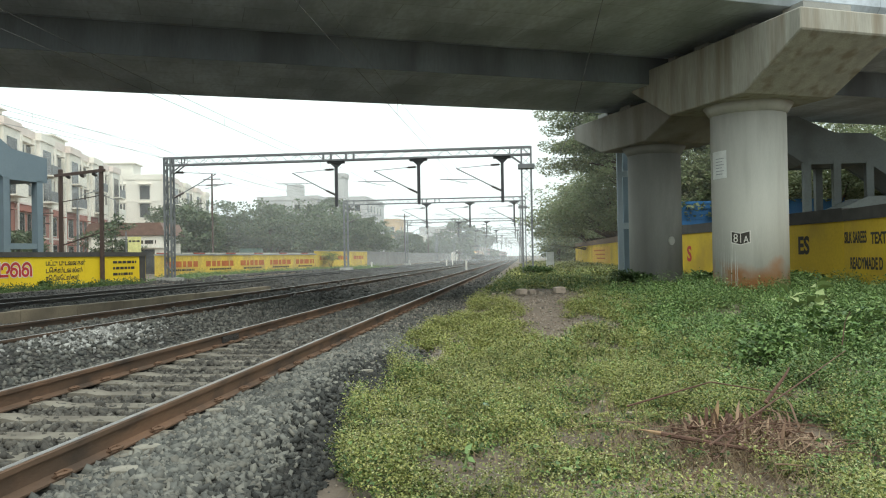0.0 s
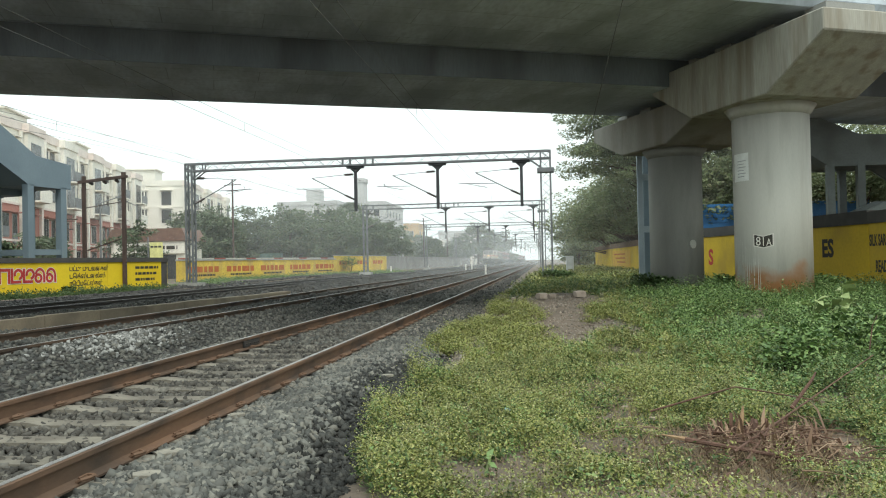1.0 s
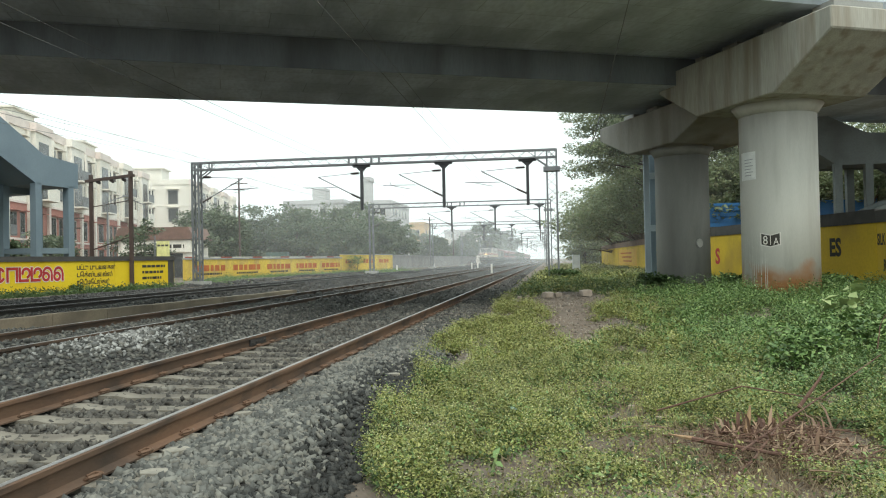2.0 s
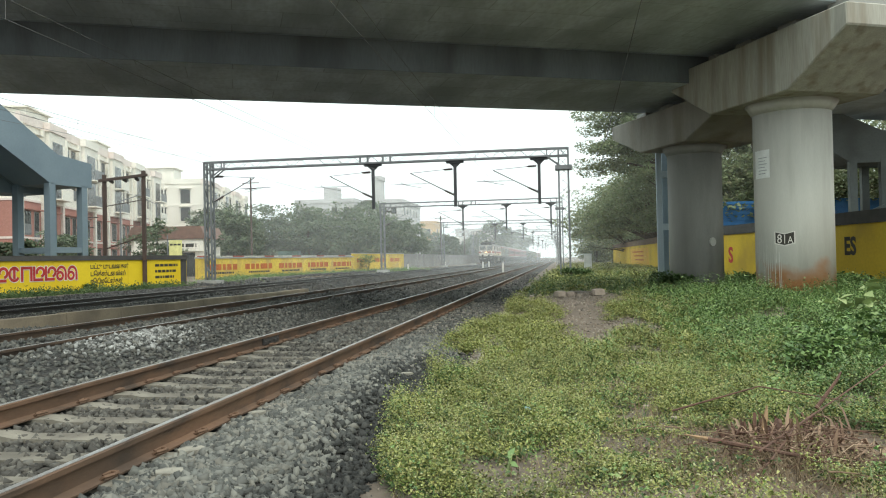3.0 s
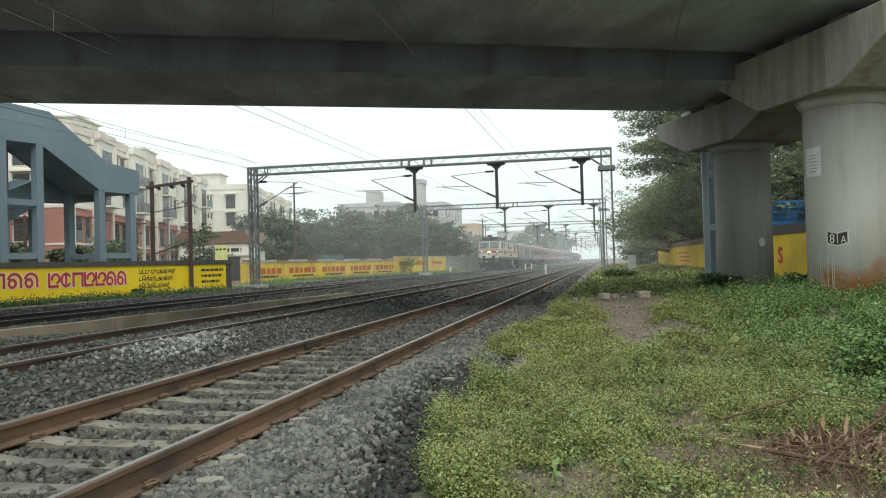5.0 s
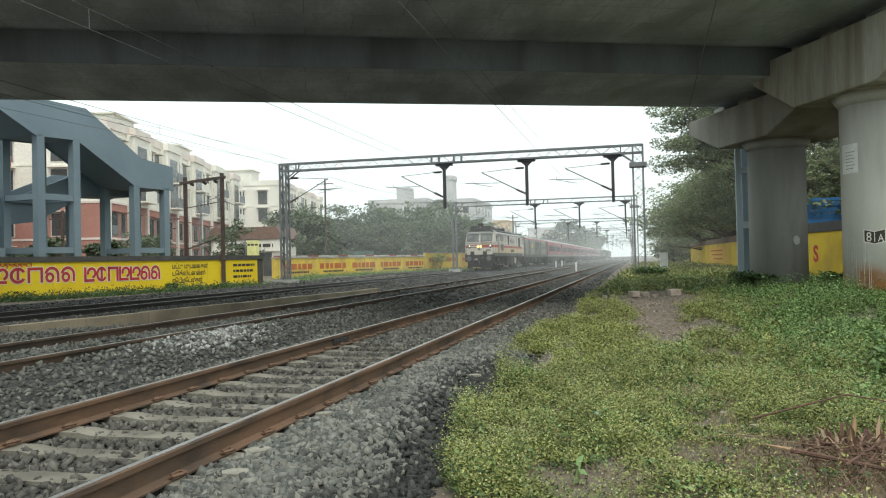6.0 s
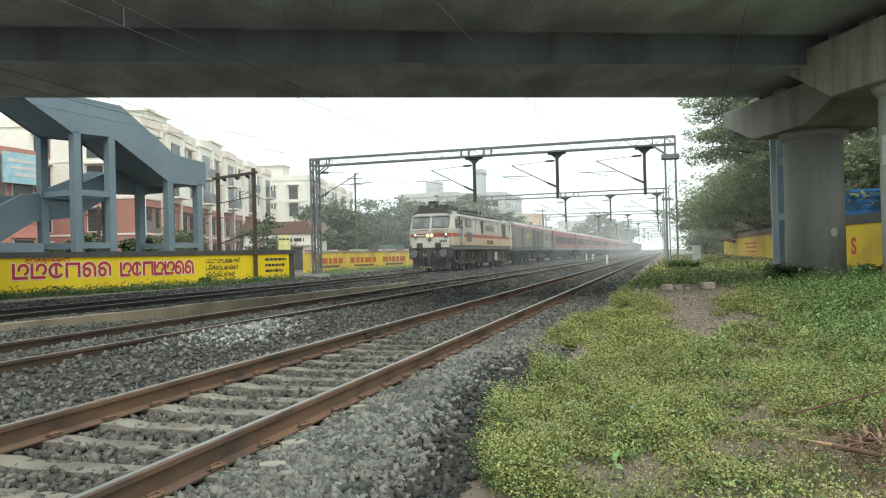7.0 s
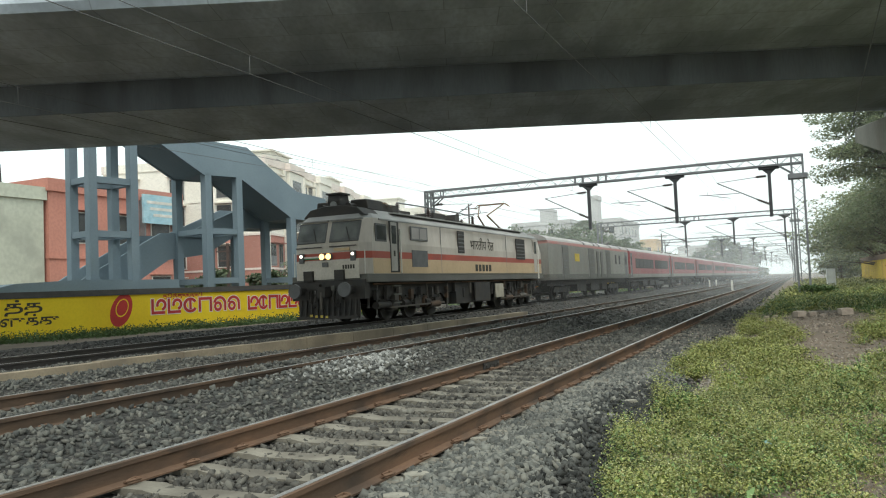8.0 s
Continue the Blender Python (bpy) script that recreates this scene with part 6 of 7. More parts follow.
def coach(name, label, body, stripe, doors, wins, low_band, cat, group=""):
    """A coach 23.5 m long with a rounded roof, doors, windows, underframe and two bogies."""
    t = thing(name, label, cat, group)
    L, W = 23.5, 1.6
    part("body", slab(bmesh.new(), [(-W, 1.62), (W, 1.62), (W, 3.42), (-W, 3.42)], 0.15, L - 0.15), body, t)
    part("lower_band", bx(-W - 0.004, 0.15, 1.28, W + 0.004, L - 0.15, 1.625), low_band, t)
    part("cant_stripe", slab(bmesh.new(), [(-W - 0.004, 3.42), (W + 0.004, 3.42), (W - 0.03, 3.6), (-W + 0.03, 3.6)], 0.15, L - 0.15), stripe, t)
    arc = [(1.56 * math.cos(a), 3.6 + 0.45 * math.sin(a)) for a in [math.pi * i / 10 for i in range(11)]]
    part("roof", slab(bmesh.new(), arc, 0.1, L - 0.1), coach_roof, t, smooth=False)
    for s in (-1, 1):
        X = s * W
        def panel(nm, y0, z0, y1, z1, material, out, parent=t):
            return part(nm, bx(min(X - s * 0.02, X + s * out), y0, z0, max(X - s * 0.02, X + s * out), y1, z1), material, parent)
        for y0, y1 in doors:
            d = panel("door", y0, 1.35, y1, 3.4, lou_grey, 0.006)
            panel("door_window", y0 + 0.2, 2.4, y1 - 0.2, 3.1, tinted_glass, 0.012, d)
            panel("door_rail", y0 - 0.1, 1.5, y0 - 0.06, 2.9, roof_grey, 0.05, d)
        for y0, y1, z0, z1 in wins:
            w = panel("window", y0, z0, y1, z1, black_gear, 0.008)
            n = max(1, round((y1 - y0) / 1.8))
            for k in range(n):
                a, b = y0 + (y1 - y0) * k / n, y0 + (y1 - y0) * (k + 1) / n
                panel("pane", a + 0.05, z0 + 0.05, b - 0.05, z1 - 0.05, tinted_glass, 0.013, w)
    for y in (0.0, L - 0.15):
        part("gangway", bx(-0.7, y - 0.1, 1.2, 0.7, y + 0.25, 3.5), black_gear, t)
    part("underframe", bx(-1.3, 0.6, 0.95, 1.3, L - 0.6, 1.3), black_gear, t)
    for y0, y1 in ((7.2, 9.6), (11, 13.5), (14.4, 16)):
        part("under_box", bx(-1.35, y0, 0.5, 1.35, y1, 1.0), black_gear, t, bevel=0.03)
    bogie(4.3, (-1.28, 1.28), 1.8, t, 0.457)
    bogie(19.2, (-1.28, 1.28), 1.8, t, 0.457)
    return t


faded_red = surface("faded_red_stripe", (0.36, 0.12, 0.1), (0.27, 0.14, 0.12), 0.6, scale=0.4, fine=6)
loco = locomotive()
power = coach("power_car", "dusty grey generator car with dark doors and a red roof-edge stripe", coach_grey, faded_red, ((3.0, 4.4), (9.6, 11.2), (14.9, 16.3), (21.9, 22.9)),
              [(12.0, 12.5, 2.3, 3.2), (13.2, 13.7, 2.3, 3.2), (18.2, 18.7, 2.4, 3.1), (19.6, 20.1, 2.4, 3.1)], loco_grey, "railway coach", "coaches of the express train")
part("yellow_board", bx(1.6, 6.0, 2.45, 1.625, 7.1, 2.95), surface("yellow_board_paint", (0.6, 0.42, 0.03), None), power, "yellow warning board")
# dark panels over the doors stand in for the shade of open doorways
for y0, y1, z1 in ((3.05, 4.35, 3.3), (9.65, 11.15, 3.3), (11.95, 12.55, 3.25), (13.15, 13.75, 3.25), (14.95, 16.25, 3.3)):
    for s in (-1, 1):
        g = part("dark_doorway", bx(s * 1.64 - 0.012, y0, 1.35, s * 1.64 + 0.012, y1, z1), loco_grey, power, "dark slatted panel for an open doorway")
        for k in range(4):
            part("slat", bx(s * 1.655 - 0.012, y0 + 0.06, 1.6 + 0.42 * k, s * 1.655 + 0.012, y1 - 0.06, 1.64 + 0.42 * k), lou_grey, g)
for y in (8.6, 11.5, 13.0, 16.8, 20.5):
    part("roof_vent_band", slab(bmesh.new(), [(1.6 * math.cos(a), 3.6 + 0.48 * math.sin(a)) for a in [math.pi * i / 10 for i in range(11)]], y, y + 0.25), lou_grey, power)
red_coach = coach("passenger_coach", "red and grey air-conditioned passenger coach of the express train", coach_red, coach_red, ((0.35, 1.15), (22.35, 23.15)),
                  [(2.6, 12.0, 2.12, 2.98), (12.9, 21.4, 2.12, 2.98)], coach_grey, "railway coach", "coaches of the express train")
TRAIN = [(loco, 0.0), (power, 20.75), (red_coach, 20.75 + 24.05)]
for i in range(12):
    TRAIN.append((copy_thing(red_coach, pose(-14.6, 70 + 24.05 * i, 0)), 20.75 + 24.05 * (i + 2)))
FRONT = [(0, 237.0), (1, 209.9), (1.5, 196.3), (3.5, 141.9), (5.5, 88.0), (6.5, 61.5), (7, 48.4), (8, 22.9)]

# ---------------------------------------------------------------- leaves and trees
def leaf_quads(pts, size, r, lift=0.35, slim=0.55):
    """Small folded leaf shapes at pts, turned at random and more or less level."""
    n = len(pts)
    a = r.uniform(0, 2 * math.pi, n)
    d = np.stack([np.cos(a), np.sin(a), r.normal(0, lift, n)], 1)
    d /= np.linalg.norm(d, axis=1, keepdims=True)
    s = np.cross(d, np.stack([r.normal(0, lift, n), r.normal(0, lift, n), np.ones(n)], 1))
    s /= np.linalg.norm(s, axis=1, keepdims=True) + 1e-9
    L = r.uniform(size[0], size[1], (n, 1))
    up = np.cross(s, d) * L * 0.12
    v = np.stack([pts, pts + d * L * 0.45 + s * L * slim * 0.5 + up, pts + d * L, pts + d * L * 0.45 - s * L * slim * 0.5 + up], 1)
    f = np.arange(n * 4).reshape(n, 4)
    return v.reshape(-1, 3), f


def leaf_tris(pts, size, r, lift=0.5, slim=0.6):
    """Tiny leaves of one three-cornered face each."""
    n = len(pts)
    a = r.uniform(0, 2 * math.pi, n)
    d = np.stack([np.cos(a), np.sin(a), r.normal(0.25, lift, n)], 1)
    d /= np.linalg.norm(d, axis=1, keepdims=True)
    s = np.cross(d, np.stack([r.normal(0, lift, n), r.normal(0, lift, n), np.ones(n)], 1))
    s /= np.linalg.norm(s, axis=1, keepdims=True) + 1e-9
    L = r.uniform(size[0], size[1], (n, 1))
    v = np.stack([pts, pts + d * L + s * L * slim * 0.55, pts + d * L * 0.85 - s * L * slim * 0.55], 1)
    return v.reshape(-1, 3), np.arange(n * 3).reshape(n, 3)


def ball_points(r, n, centre, radii):
    p = r.normal(size=(n, 3))
    p /= np.linalg.norm(p, axis=1, keepdims=True)
    k = r.uniform(0.45, 1.0, (n, 1)) ** 0.6
    return np.array(centre) + p * k * np.array(radii)


bark = surface("bark", (0.12, 0.085, 0.06), (0.08, 0.06, 0.045), 0.9, scale=4, fine=25, bump=0.6, stretch=(1, 1, 0.3))
# leaf greens are lightened, so part of the haze is in the colour
tree_leaf = island("tree_leaves", [(0.15, 0.19, 0.11), (0.2, 0.245, 0.125), (0.24, 0.28, 0.145), (0.16, 0.2, 0.11), (0.28, 0.28, 0.165), (0.22, 0.255, 0.125)], 0.6, translucent=0.45)
far_leaf = island("hazy_tree_leaves", [(0.07, 0.1, 0.055), (0.1, 0.14, 0.072), (0.14, 0.175, 0.092), (0.12, 0.125, 0.08)], 0.6, translucent=0.25)


def tree(x, y, h, spread, label, seed, leaves=6000, size=(0.18, 0.36), clumps=16, base=0.0, material=None, low=0.3, lean=0.0, full=1.0, skirt=0.25):
    """A tapered trunk that forks into limbs, each limb carrying flat sprays of leaves with gaps between them."""
    r = np.random.default_rng(seed)
    t = thing("tree", label, "tree", at=(x, y, base, 0, 0, 0))
    fork = h * low
    bm = bmesh.new()
    rod(bm, (0, 0, -0.4), (lean * 0.3, 0, fork), 0.03 * h, 0.021 * h, n=10)
    part("trunk", bm, bark, t)
    pts = []
    per = leaves // clumps
    lb = bmesh.new()
    for i in range(clumps):
        a = 2 * math.pi * (i * 0.618 + r.uniform(0, 0.15))
        k = math.sqrt((i + 0.5) / clumps)
        zc = fork + (h - fork) * (1.0 - 0.75 * k * k) * r.uniform(0.72, 1.0)
        if full > 1 and i % 2:
            zc = r.uniform(0.12, 0.6) * h
        c = np.array([lean + spread * k * 0.8 * math.cos(a), spread * k * 0.8 * math.sin(a), min(zc, h - 0.12 * h)])
        rr = spread * r.uniform(0.26, 0.42) * full
        mid = Vector((c[0] * 0.45 + lean * 0.3, c[1] * 0.45, fork + (c[2] - fork) * 0.55))
        rod(lb, (lean * 0.3, 0, fork - 0.2), mid, 0.013 * h, 0.007 * h, n=6)
        rod(lb, mid, c, 0.007 * h, 0.002 * h, n=5)
        for j in range(10):
            sub = c + r.normal(0, rr * 0.6, 3) * np.array([1, 1, 0.6])
            sub[2] = sub[2] if sub[2] > skirt else skirt + r.uniform(0, 0.22 * h)
            pts.append(ball_points(r, per // 10, sub, (rr * 0.5, rr * 0.5, rr * 0.2)))
    part("branching", lb, bark, t)
    v, f = leaf_tris(np.concatenate(pts), size, r, 0.55, 0.8)
    crown = fast_mesh("crown", v, f, material or tree_leaf)
    crown.parent = t
    return t


for i, (x, y, h, sp, n, lean, low) in enumerate(((9.4, 48, 12.6, 5.2, 90000, -2.5, 0.42), (10.6, 55, 12.5, 5.0, 26000, -1.5, 0.25), (8.6, 62, 9.8, 4.7, 28000, -1.9, 0.18), (8.2, 79, 8.8, 4.3, 15000, -2.0, 0.16), (6.6, 100, 8.8, 4.4, 9000, -0.4, 0.12), (6.4, 124, 9, 4.4, 6000, 0.0, 0.12))):
    tree(x, y, h, sp, "tall spreading green tree behind the boundary wall" if i < 3 else "leafy green tree beside the line farther off", 10 + i, n, (0.1, 0.19) if i == 0 else (0.12, 0.23) if i < 3 else (0.2, 0.38), 34, 0.05, low=low, lean=lean, full=1.0 if i == 0 else 1.1, skirt=3.0 if i < 4 else 1.0)
for i, (x, y, h, sp) in enumerate(((8.8, 57, 6.2, 2.4), (8.5, 70, 5.8, 2.4), (8.0, 88, 5.6, 2.5), (9.3, 42, 5.4, 2.1), (9.4, 46.0, 6.2, 2.4), (8.8, 52, 5.8, 2.3), (8.2, 78, 5.6, 2.4), (4.4, 97, 4.4, 2.2))):
    tree(x, y, h, sp, "low bushy green tree just behind the wall", 130 + i, 7000, (0.14, 0.27), 14, 0.05, low=0.35 if y < 90 else 0.1, full=1.2, skirt=2.6 if y < 90 else 0.3)
for i, (x, y, h, sp) in enumerate(((11.0, 44, 9.5, 3.6), (15.5, 41, 8.5, 3.8), (14, 54, 11.5, 4.5), (20, 46, 10, 4.2), (18.5, 37.5, 7.5, 3.0))):
    tree(x, y, h, sp, "dense dark green tree behind the wall and footbridge", 30 + i, 20000, (0.11, 0.22), 20, 0.05, low=0.2, full=1.2, skirt=3.6)
for i, (x, y, h, sp) in enumerate(((-40, 88, 8.4, 4.2), (-35.5, 82, 7.8, 3.6), (-36.5, 93, 9.0, 4.6), (-33.5, 101, 9.6, 4.8), (-30.5, 92, 8.0, 4.0), (-29.5, 106, 9.4, 4.6), (-26.5, 99, 7.6, 3.6), (-27.5, 116, 9.2, 4.6), (-24.8, 122, 8.2, 4.0))):
    tree(x, y, h * 0.93, sp, "haze-pale green tree massed behind the yellow wall", 50 + i, 15000, (0.2, 0.38), 26, 0.0, far_leaf, low=0.16, full=1.3)
for i, (x, y, h, sp) in enumerate(((-31.6, 66, 6.4, 2.0), (-29.5, 54, 4.4, 1.9), (-33.5, 49.5, 4.0, 1.8), (-31.5, 46, 3.2, 1.4), (-34.6, 41.5, 3.0, 1.3), (-28.2, 37.5, 2.9, 1.2), (-29.5, 34, 2.8, 1.2), (-39.5, 70, 5.0, 2.2))):
    tree(x, y, h, sp, "small bushy green tree near the houses", 70 + i, 5000, (0.13, 0.25), 12, 0.0, far_leaf, low=0.2, full=1.2)
for i, (x, y, h, sp) in enumerate(((-18.6, 226, 12.5, 5.0), (-23, 215, 8, 4), (-29, 190, 8.5, 4), (-24, 170, 6.0, 3.0), (-34, 185, 8, 4), (-16, 300, 12, 6), (-20, 265, 9, 5), (-22, 350, 13, 7))):
    tree(x, y, h, sp, "hazy far green tree beside the railway", 90 + i, 3600, (0.5, 0.95), 14, 0.0, far_leaf, low=0.15, full=1.2)
pm = thing("palm_tree", "slim palm with drooping fronds among the trees", "palm tree", at=(-33.2, 132, 0, 0, 0, 0))
part("trunk", rod(bmesh.new(), (0, 0, -0.3), (0.4, 0, 11.0), 0.22, 0.14), bark, pm)
for i in range(13):
    a = 2 * math.pi * i / 13
    r = np.random.default_rng(400 + i)
    n = 90
    k = r.uniform(0, 1, n)
    p = np.stack([0.4 + 2.6 * k * math.cos(a), 2.6 * k * math.sin(a), 11 + 0.9 * k - 2.2 * k * k], 1)
    v, f = leaf_quads(p, (0.5, 0.9), r, 0.8, 0.18)
    fr_ = fast_mesh("frond", v, f, far_leaf)
    fr_.parent = pm


# ---------------------------------------------------------------- weeds and grass
def verge_z(x, y):
    """The surface on which weeds stand: the earth, or the stones where they lie higher."""
    return max(ground_z(x, y), bed_z(x, y)) if x < -0.9 else ground_z(x, y)


def cover(x, y):
    """How thickly weeds grow: bare on the worn path, round the stump and on the stones."""
    edge = -0.76 - 0.72 * sm((y - 4.3) / 2.0) - 0.2 * sm((y - 7) / 5) + 0.2 * noise.noise((0.3, y * 0.9, 5)) + 0.5 * sm((y - 14) / 5)
    if y > 19:
        edge = -1.18 + 0.3 * noise.noise((0.3, y * 0.5, 5)) + 0.02 * (y - 19)
    if x < edge:
        return 0.0
    d = 0.86 + 0.3 * noise.noise((x * 0.55, y * 0.55, 1.7))
    path = 0.95 + 0.35 * math.sin(y * 0.3) - 0.035 * (y - 14)
    d -= (0.75 + 0.5 * noise.noise((x * 1.1, y * 1.1, 21))) * math.exp(-((x - path) / 0.75) ** 2) * sm((y - 10.5) / 3) * (1 - sm((y - 24) / 4))
    d -= 0.95 * math.exp(-((y - 21.5) / 2.6) ** 2 - ((x - 0.5) / 1.8) ** 2)
    d -= 0.95 * math.exp(-((x - 1.5) / 0.7) ** 2 - ((y - 6.25) / 0.9) ** 2)
    d -= 0.6 * math.exp(-((x - 0.85) / 0.35) ** 2 - ((y - 7.6) / 0.6) ** 2)
    d -= 2.4 * max(0.0, noise.noise((x * 1.1, y * 0.9, 9.2)) - 0.05)
    d -= 1.6 * max(0.0, noise.noise((x * 3.4, y * 2.8, 31.0)) - 0.12)
    return d


def weeds(name, label, count, seed, box4, height, size, material, per=14, power=1.0, choose=None, spread=0.09, bud=None, slim=0.6):
    """Low leafy plants: each a small dome of leaves round a point of the ground."""
    r = np.random.default_rng(seed)
    x0, x1, y0, y1 = box4
    at = []
    while len(at) < count:
        x, y = r.uniform(x0, x1), y0 + (y1 - y0) * r.random() ** power
        if r.random() < cover(x, y) and (choose is None or r.random() < choose(x, y)):
            hh = r.uniform(*height) * (0.8 + 0.95 * noise.noise((x * 0.9, y * 0.9, 7.7)) + 1.0 * noise.noise((x * 2.9, y * 2.4, 1.7)))
            at.append((x, y, verge_z(x, y), max(0.03, hh)))
    at = np.array(at)
    base = np.repeat(at, per, 0)
    n = len(base)
    k = r.uniform(0.1, 1, n)
    a = r.uniform(0, 2 * math.pi, n)
    rad = r.uniform(0, spread, n) * (0.4 + k * 0.6) * (1 + base[:, 3])
    p = np.stack([base[:, 0] + rad * np.cos(a), base[:, 1] + rad * np.sin(a), base[:, 2] + k * base[:, 3]], 1)
    v, f = leaf_tris(p, size, r, 0.6, slim)
    tagged(fast_mesh(name, v, f, material), label, "weeds", kind="stuff")
    if bud:
        m = max(1, int(count * bud[1]))
        pick = at[r.integers(0, len(at), m)]
        p = pick[:, :3] + np.stack([r.normal(0, spread * 0.6, m), r.normal(0, spread * 0.6, m), pick[:, 3] * r.uniform(0.85, 1.2, m)], 1)
        v, f = leaf_tris(p, bud[2], r, 0.6, 1.1)
        tagged(fast_mesh("weed_buds", v, f, bud[0]), "tiny pale yellow-white flower heads on the weeds", "weeds", kind="stuff")


pale_leaf = island("pale_weed_leaves", [(0.03, 0.052, 0.01), (0.17, 0.205, 0.042), (0.29, 0.295, 0.075), (0.055, 0.09, 0.018), (0.37, 0.36, 0.125), (0.1, 0.15, 0.028), (0.3, 0.3, 0.088), (0.19, 0.16, 0.052)], 0.55, translucent=0.08)
green_leaf = island("green_weed_leaves", [(0.022, 0.055, 0.014), (0.09, 0.17, 0.042), (0.17, 0.26, 0.075), (0.05, 0.105, 0.027), (0.13, 0.215, 0.056), (0.24, 0.315, 0.108)], 0.55, translucent=0.08)
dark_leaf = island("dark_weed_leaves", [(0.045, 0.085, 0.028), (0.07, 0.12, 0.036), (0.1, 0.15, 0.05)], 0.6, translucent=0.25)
dry_leaf = island("dry_grass_blades", [(0.17, 0.115, 0.065), (0.24, 0.175, 0.1), (0.12, 0.08, 0.05), (0.32, 0.25, 0.15)], 0.8, translucent=0.2)
bud_mat = island("flower_heads", [(0.42, 0.44, 0.18), (0.55, 0.54, 0.33), (0.34, 0.37, 0.12), (0.48, 0.48, 0.25)], 0.7, translucent=0.3)


def greener(x, y):
    return min(1.0, max(0.08, sm((x - 1.6 + 0.9 * noise.noise((x * 0.4, y * 0.4, 4))) / 2.2) + 0.5 * max(0, noise.noise((x * 0.9, y * 0.9, 12)))))


weeds("low_weeds", "pale yellow-green low weeds covering the verge", 9500, 201, (-1.7, 5.2, 3.4, 11.5), (0.08, 0.3), (0.012, 0.03), pale_leaf, 30, 1.2, lambda x, y: 1.05 - 0.8 * greener(x, y), bud=(bud_mat, 3.2, (0.008, 0.014)))
weeds("leafy_weeds", "fresh green leafy weeds on the verge", 6500, 202, (-1.6, 6.8, 3.6, 12), (0.1, 0.38), (0.016, 0.04), green_leaf, 28, 1.2, greener, bud=(bud_mat, 1.2, (0.007, 0.012)))
weeds("low_weeds", "pale yellow-green weeds on the verge farther off", 6500, 203, (-1.8, 7, 11, 22), (0.08, 0.24), (0.027, 0.058), pale_leaf, 22, 1.1, lambda x, y: 1.0 - 0.9 * greener(x, y), 0.13, bud=(bud_mat, 2.2, (0.011, 0.02)), slim=0.4)
weeds("leafy_weeds", "green leafy weeds in front of the flyover piers", 9500, 204, (0.5, 11, 11, 24), (0.14, 0.46), (0.03, 0.068), green_leaf, 23, 1.0, greener, 0.14, slim=0.42)
# darker leaf colour here adds to the shade round the piers
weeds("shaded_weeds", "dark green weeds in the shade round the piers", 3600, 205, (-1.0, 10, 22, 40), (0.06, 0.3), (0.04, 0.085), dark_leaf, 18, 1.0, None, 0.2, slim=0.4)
weeds("low_weeds", "thin yellow-green grass and weeds beyond the flyover", 4000, 208, (-1.2, 7.5, 23, 55), (0.05, 0.24), (0.06, 0.12), pale_leaf, 15, 1.1, None, 0.28, slim=0.35)
weeds("low_weeds", "pale yellow-green low weeds at the near end of the verge", 1500, 211, (-0.9, 6.5, -7, 3.8), (0.06, 0.2), (0.03, 0.06), pale_leaf, 14, 1.0, None, 0.14, slim=0.5)
weeds("far_weeds", "low green weeds along the verge far off", 2600, 206, (-0.6, 7, 36, 110), (0.05, 0.26), (0.1, 0.2), pale_leaf, 12, 1.3, None, 0.5, slim=0.4)
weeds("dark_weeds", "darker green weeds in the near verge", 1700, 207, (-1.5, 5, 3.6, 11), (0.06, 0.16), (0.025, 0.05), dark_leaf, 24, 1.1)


def blades(name, label, count, seed, pick, length, material, wide=1.0):
    r = np.random.default_rng(seed)
    p = np.array([pick(r) for _ in range(count)])
    d = np.stack([r.normal(0, 0.7, count), r.normal(0, 0.7, count), np.abs(r.normal(0.12, 0.25, count))], 1)
    d /= np.linalg.norm(d, axis=1, keepdims=True)
    L = r.uniform(length[0], length[1], (count, 1))
    s = np.cross(d, [0, 0, 1.0])
    s /= np.linalg.norm(s, axis=1, keepdims=True) + 1e-6
    w = (0.0016 + 0.0024 * r.random((count, 1))) * wide
    bend = np.array([0, 0, 1.0]) * L * 0.18
    v = np.stack([p - s * w, p + s * w, p + d * L * 0.55 + s * w * 0.8 + bend, p + d * L * 0.55 - s * w * 0.8 + bend, p + d * L], 1)
    i = 5 * np.arange(count)[:, None]
    f = np.concatenate([i + np.array([0, 1, 2]), i + np.array([0, 2, 3]), i + np.array([3, 2, 4])])
    tagged(fast_mesh(name, v.reshape(-1, 3), f, material), label, "dry grass", kind="stuff")


def near_spot(cx, cy, sx, sy):
    def pick(r):
        x, y = cx + r.normal(0, sx), cy + r.normal(0, sy)
        return x, y, ground_z(x, y) + 0.01
    return pick


def grassy_spot(x0, x1, y0, y1):
    """A place where the weeds grow thickly enough for grass between them."""
    def pick(r):
        while True:
            x, y = r.uniform(x0, x1), y0 + (y1 - y0) * r.random() ** 1.15
            if r.random() < cover(x, y):
                return x, y, verge_z(x, y)
    return pick


blades("dry_litter", "dry brown straw and twigs round the stump", 2600, 301, near_spot(1.65, 6.0, 0.45, 0.6), (0.06, 0.26), dry_leaf)
blades("dry_litter", "fine dry straw and dead leaves on the bare earth", 2200, 307, near_spot(1.1, 5.7, 0.8, 0.9), (0.04, 0.16), dry_leaf)
blades("dry_litter", "dry straw scattered through the verge", 4200, 302, near_spot(1.6, 8.2, 1.7, 2.4), (0.08, 0.25), dry_leaf)
blades("green_blades", "thin green grass blades in the verge", 7000, 303, grassy_spot(-1.2, 6, 3.6, 12.6), (0.1, 0.28), green_leaf)

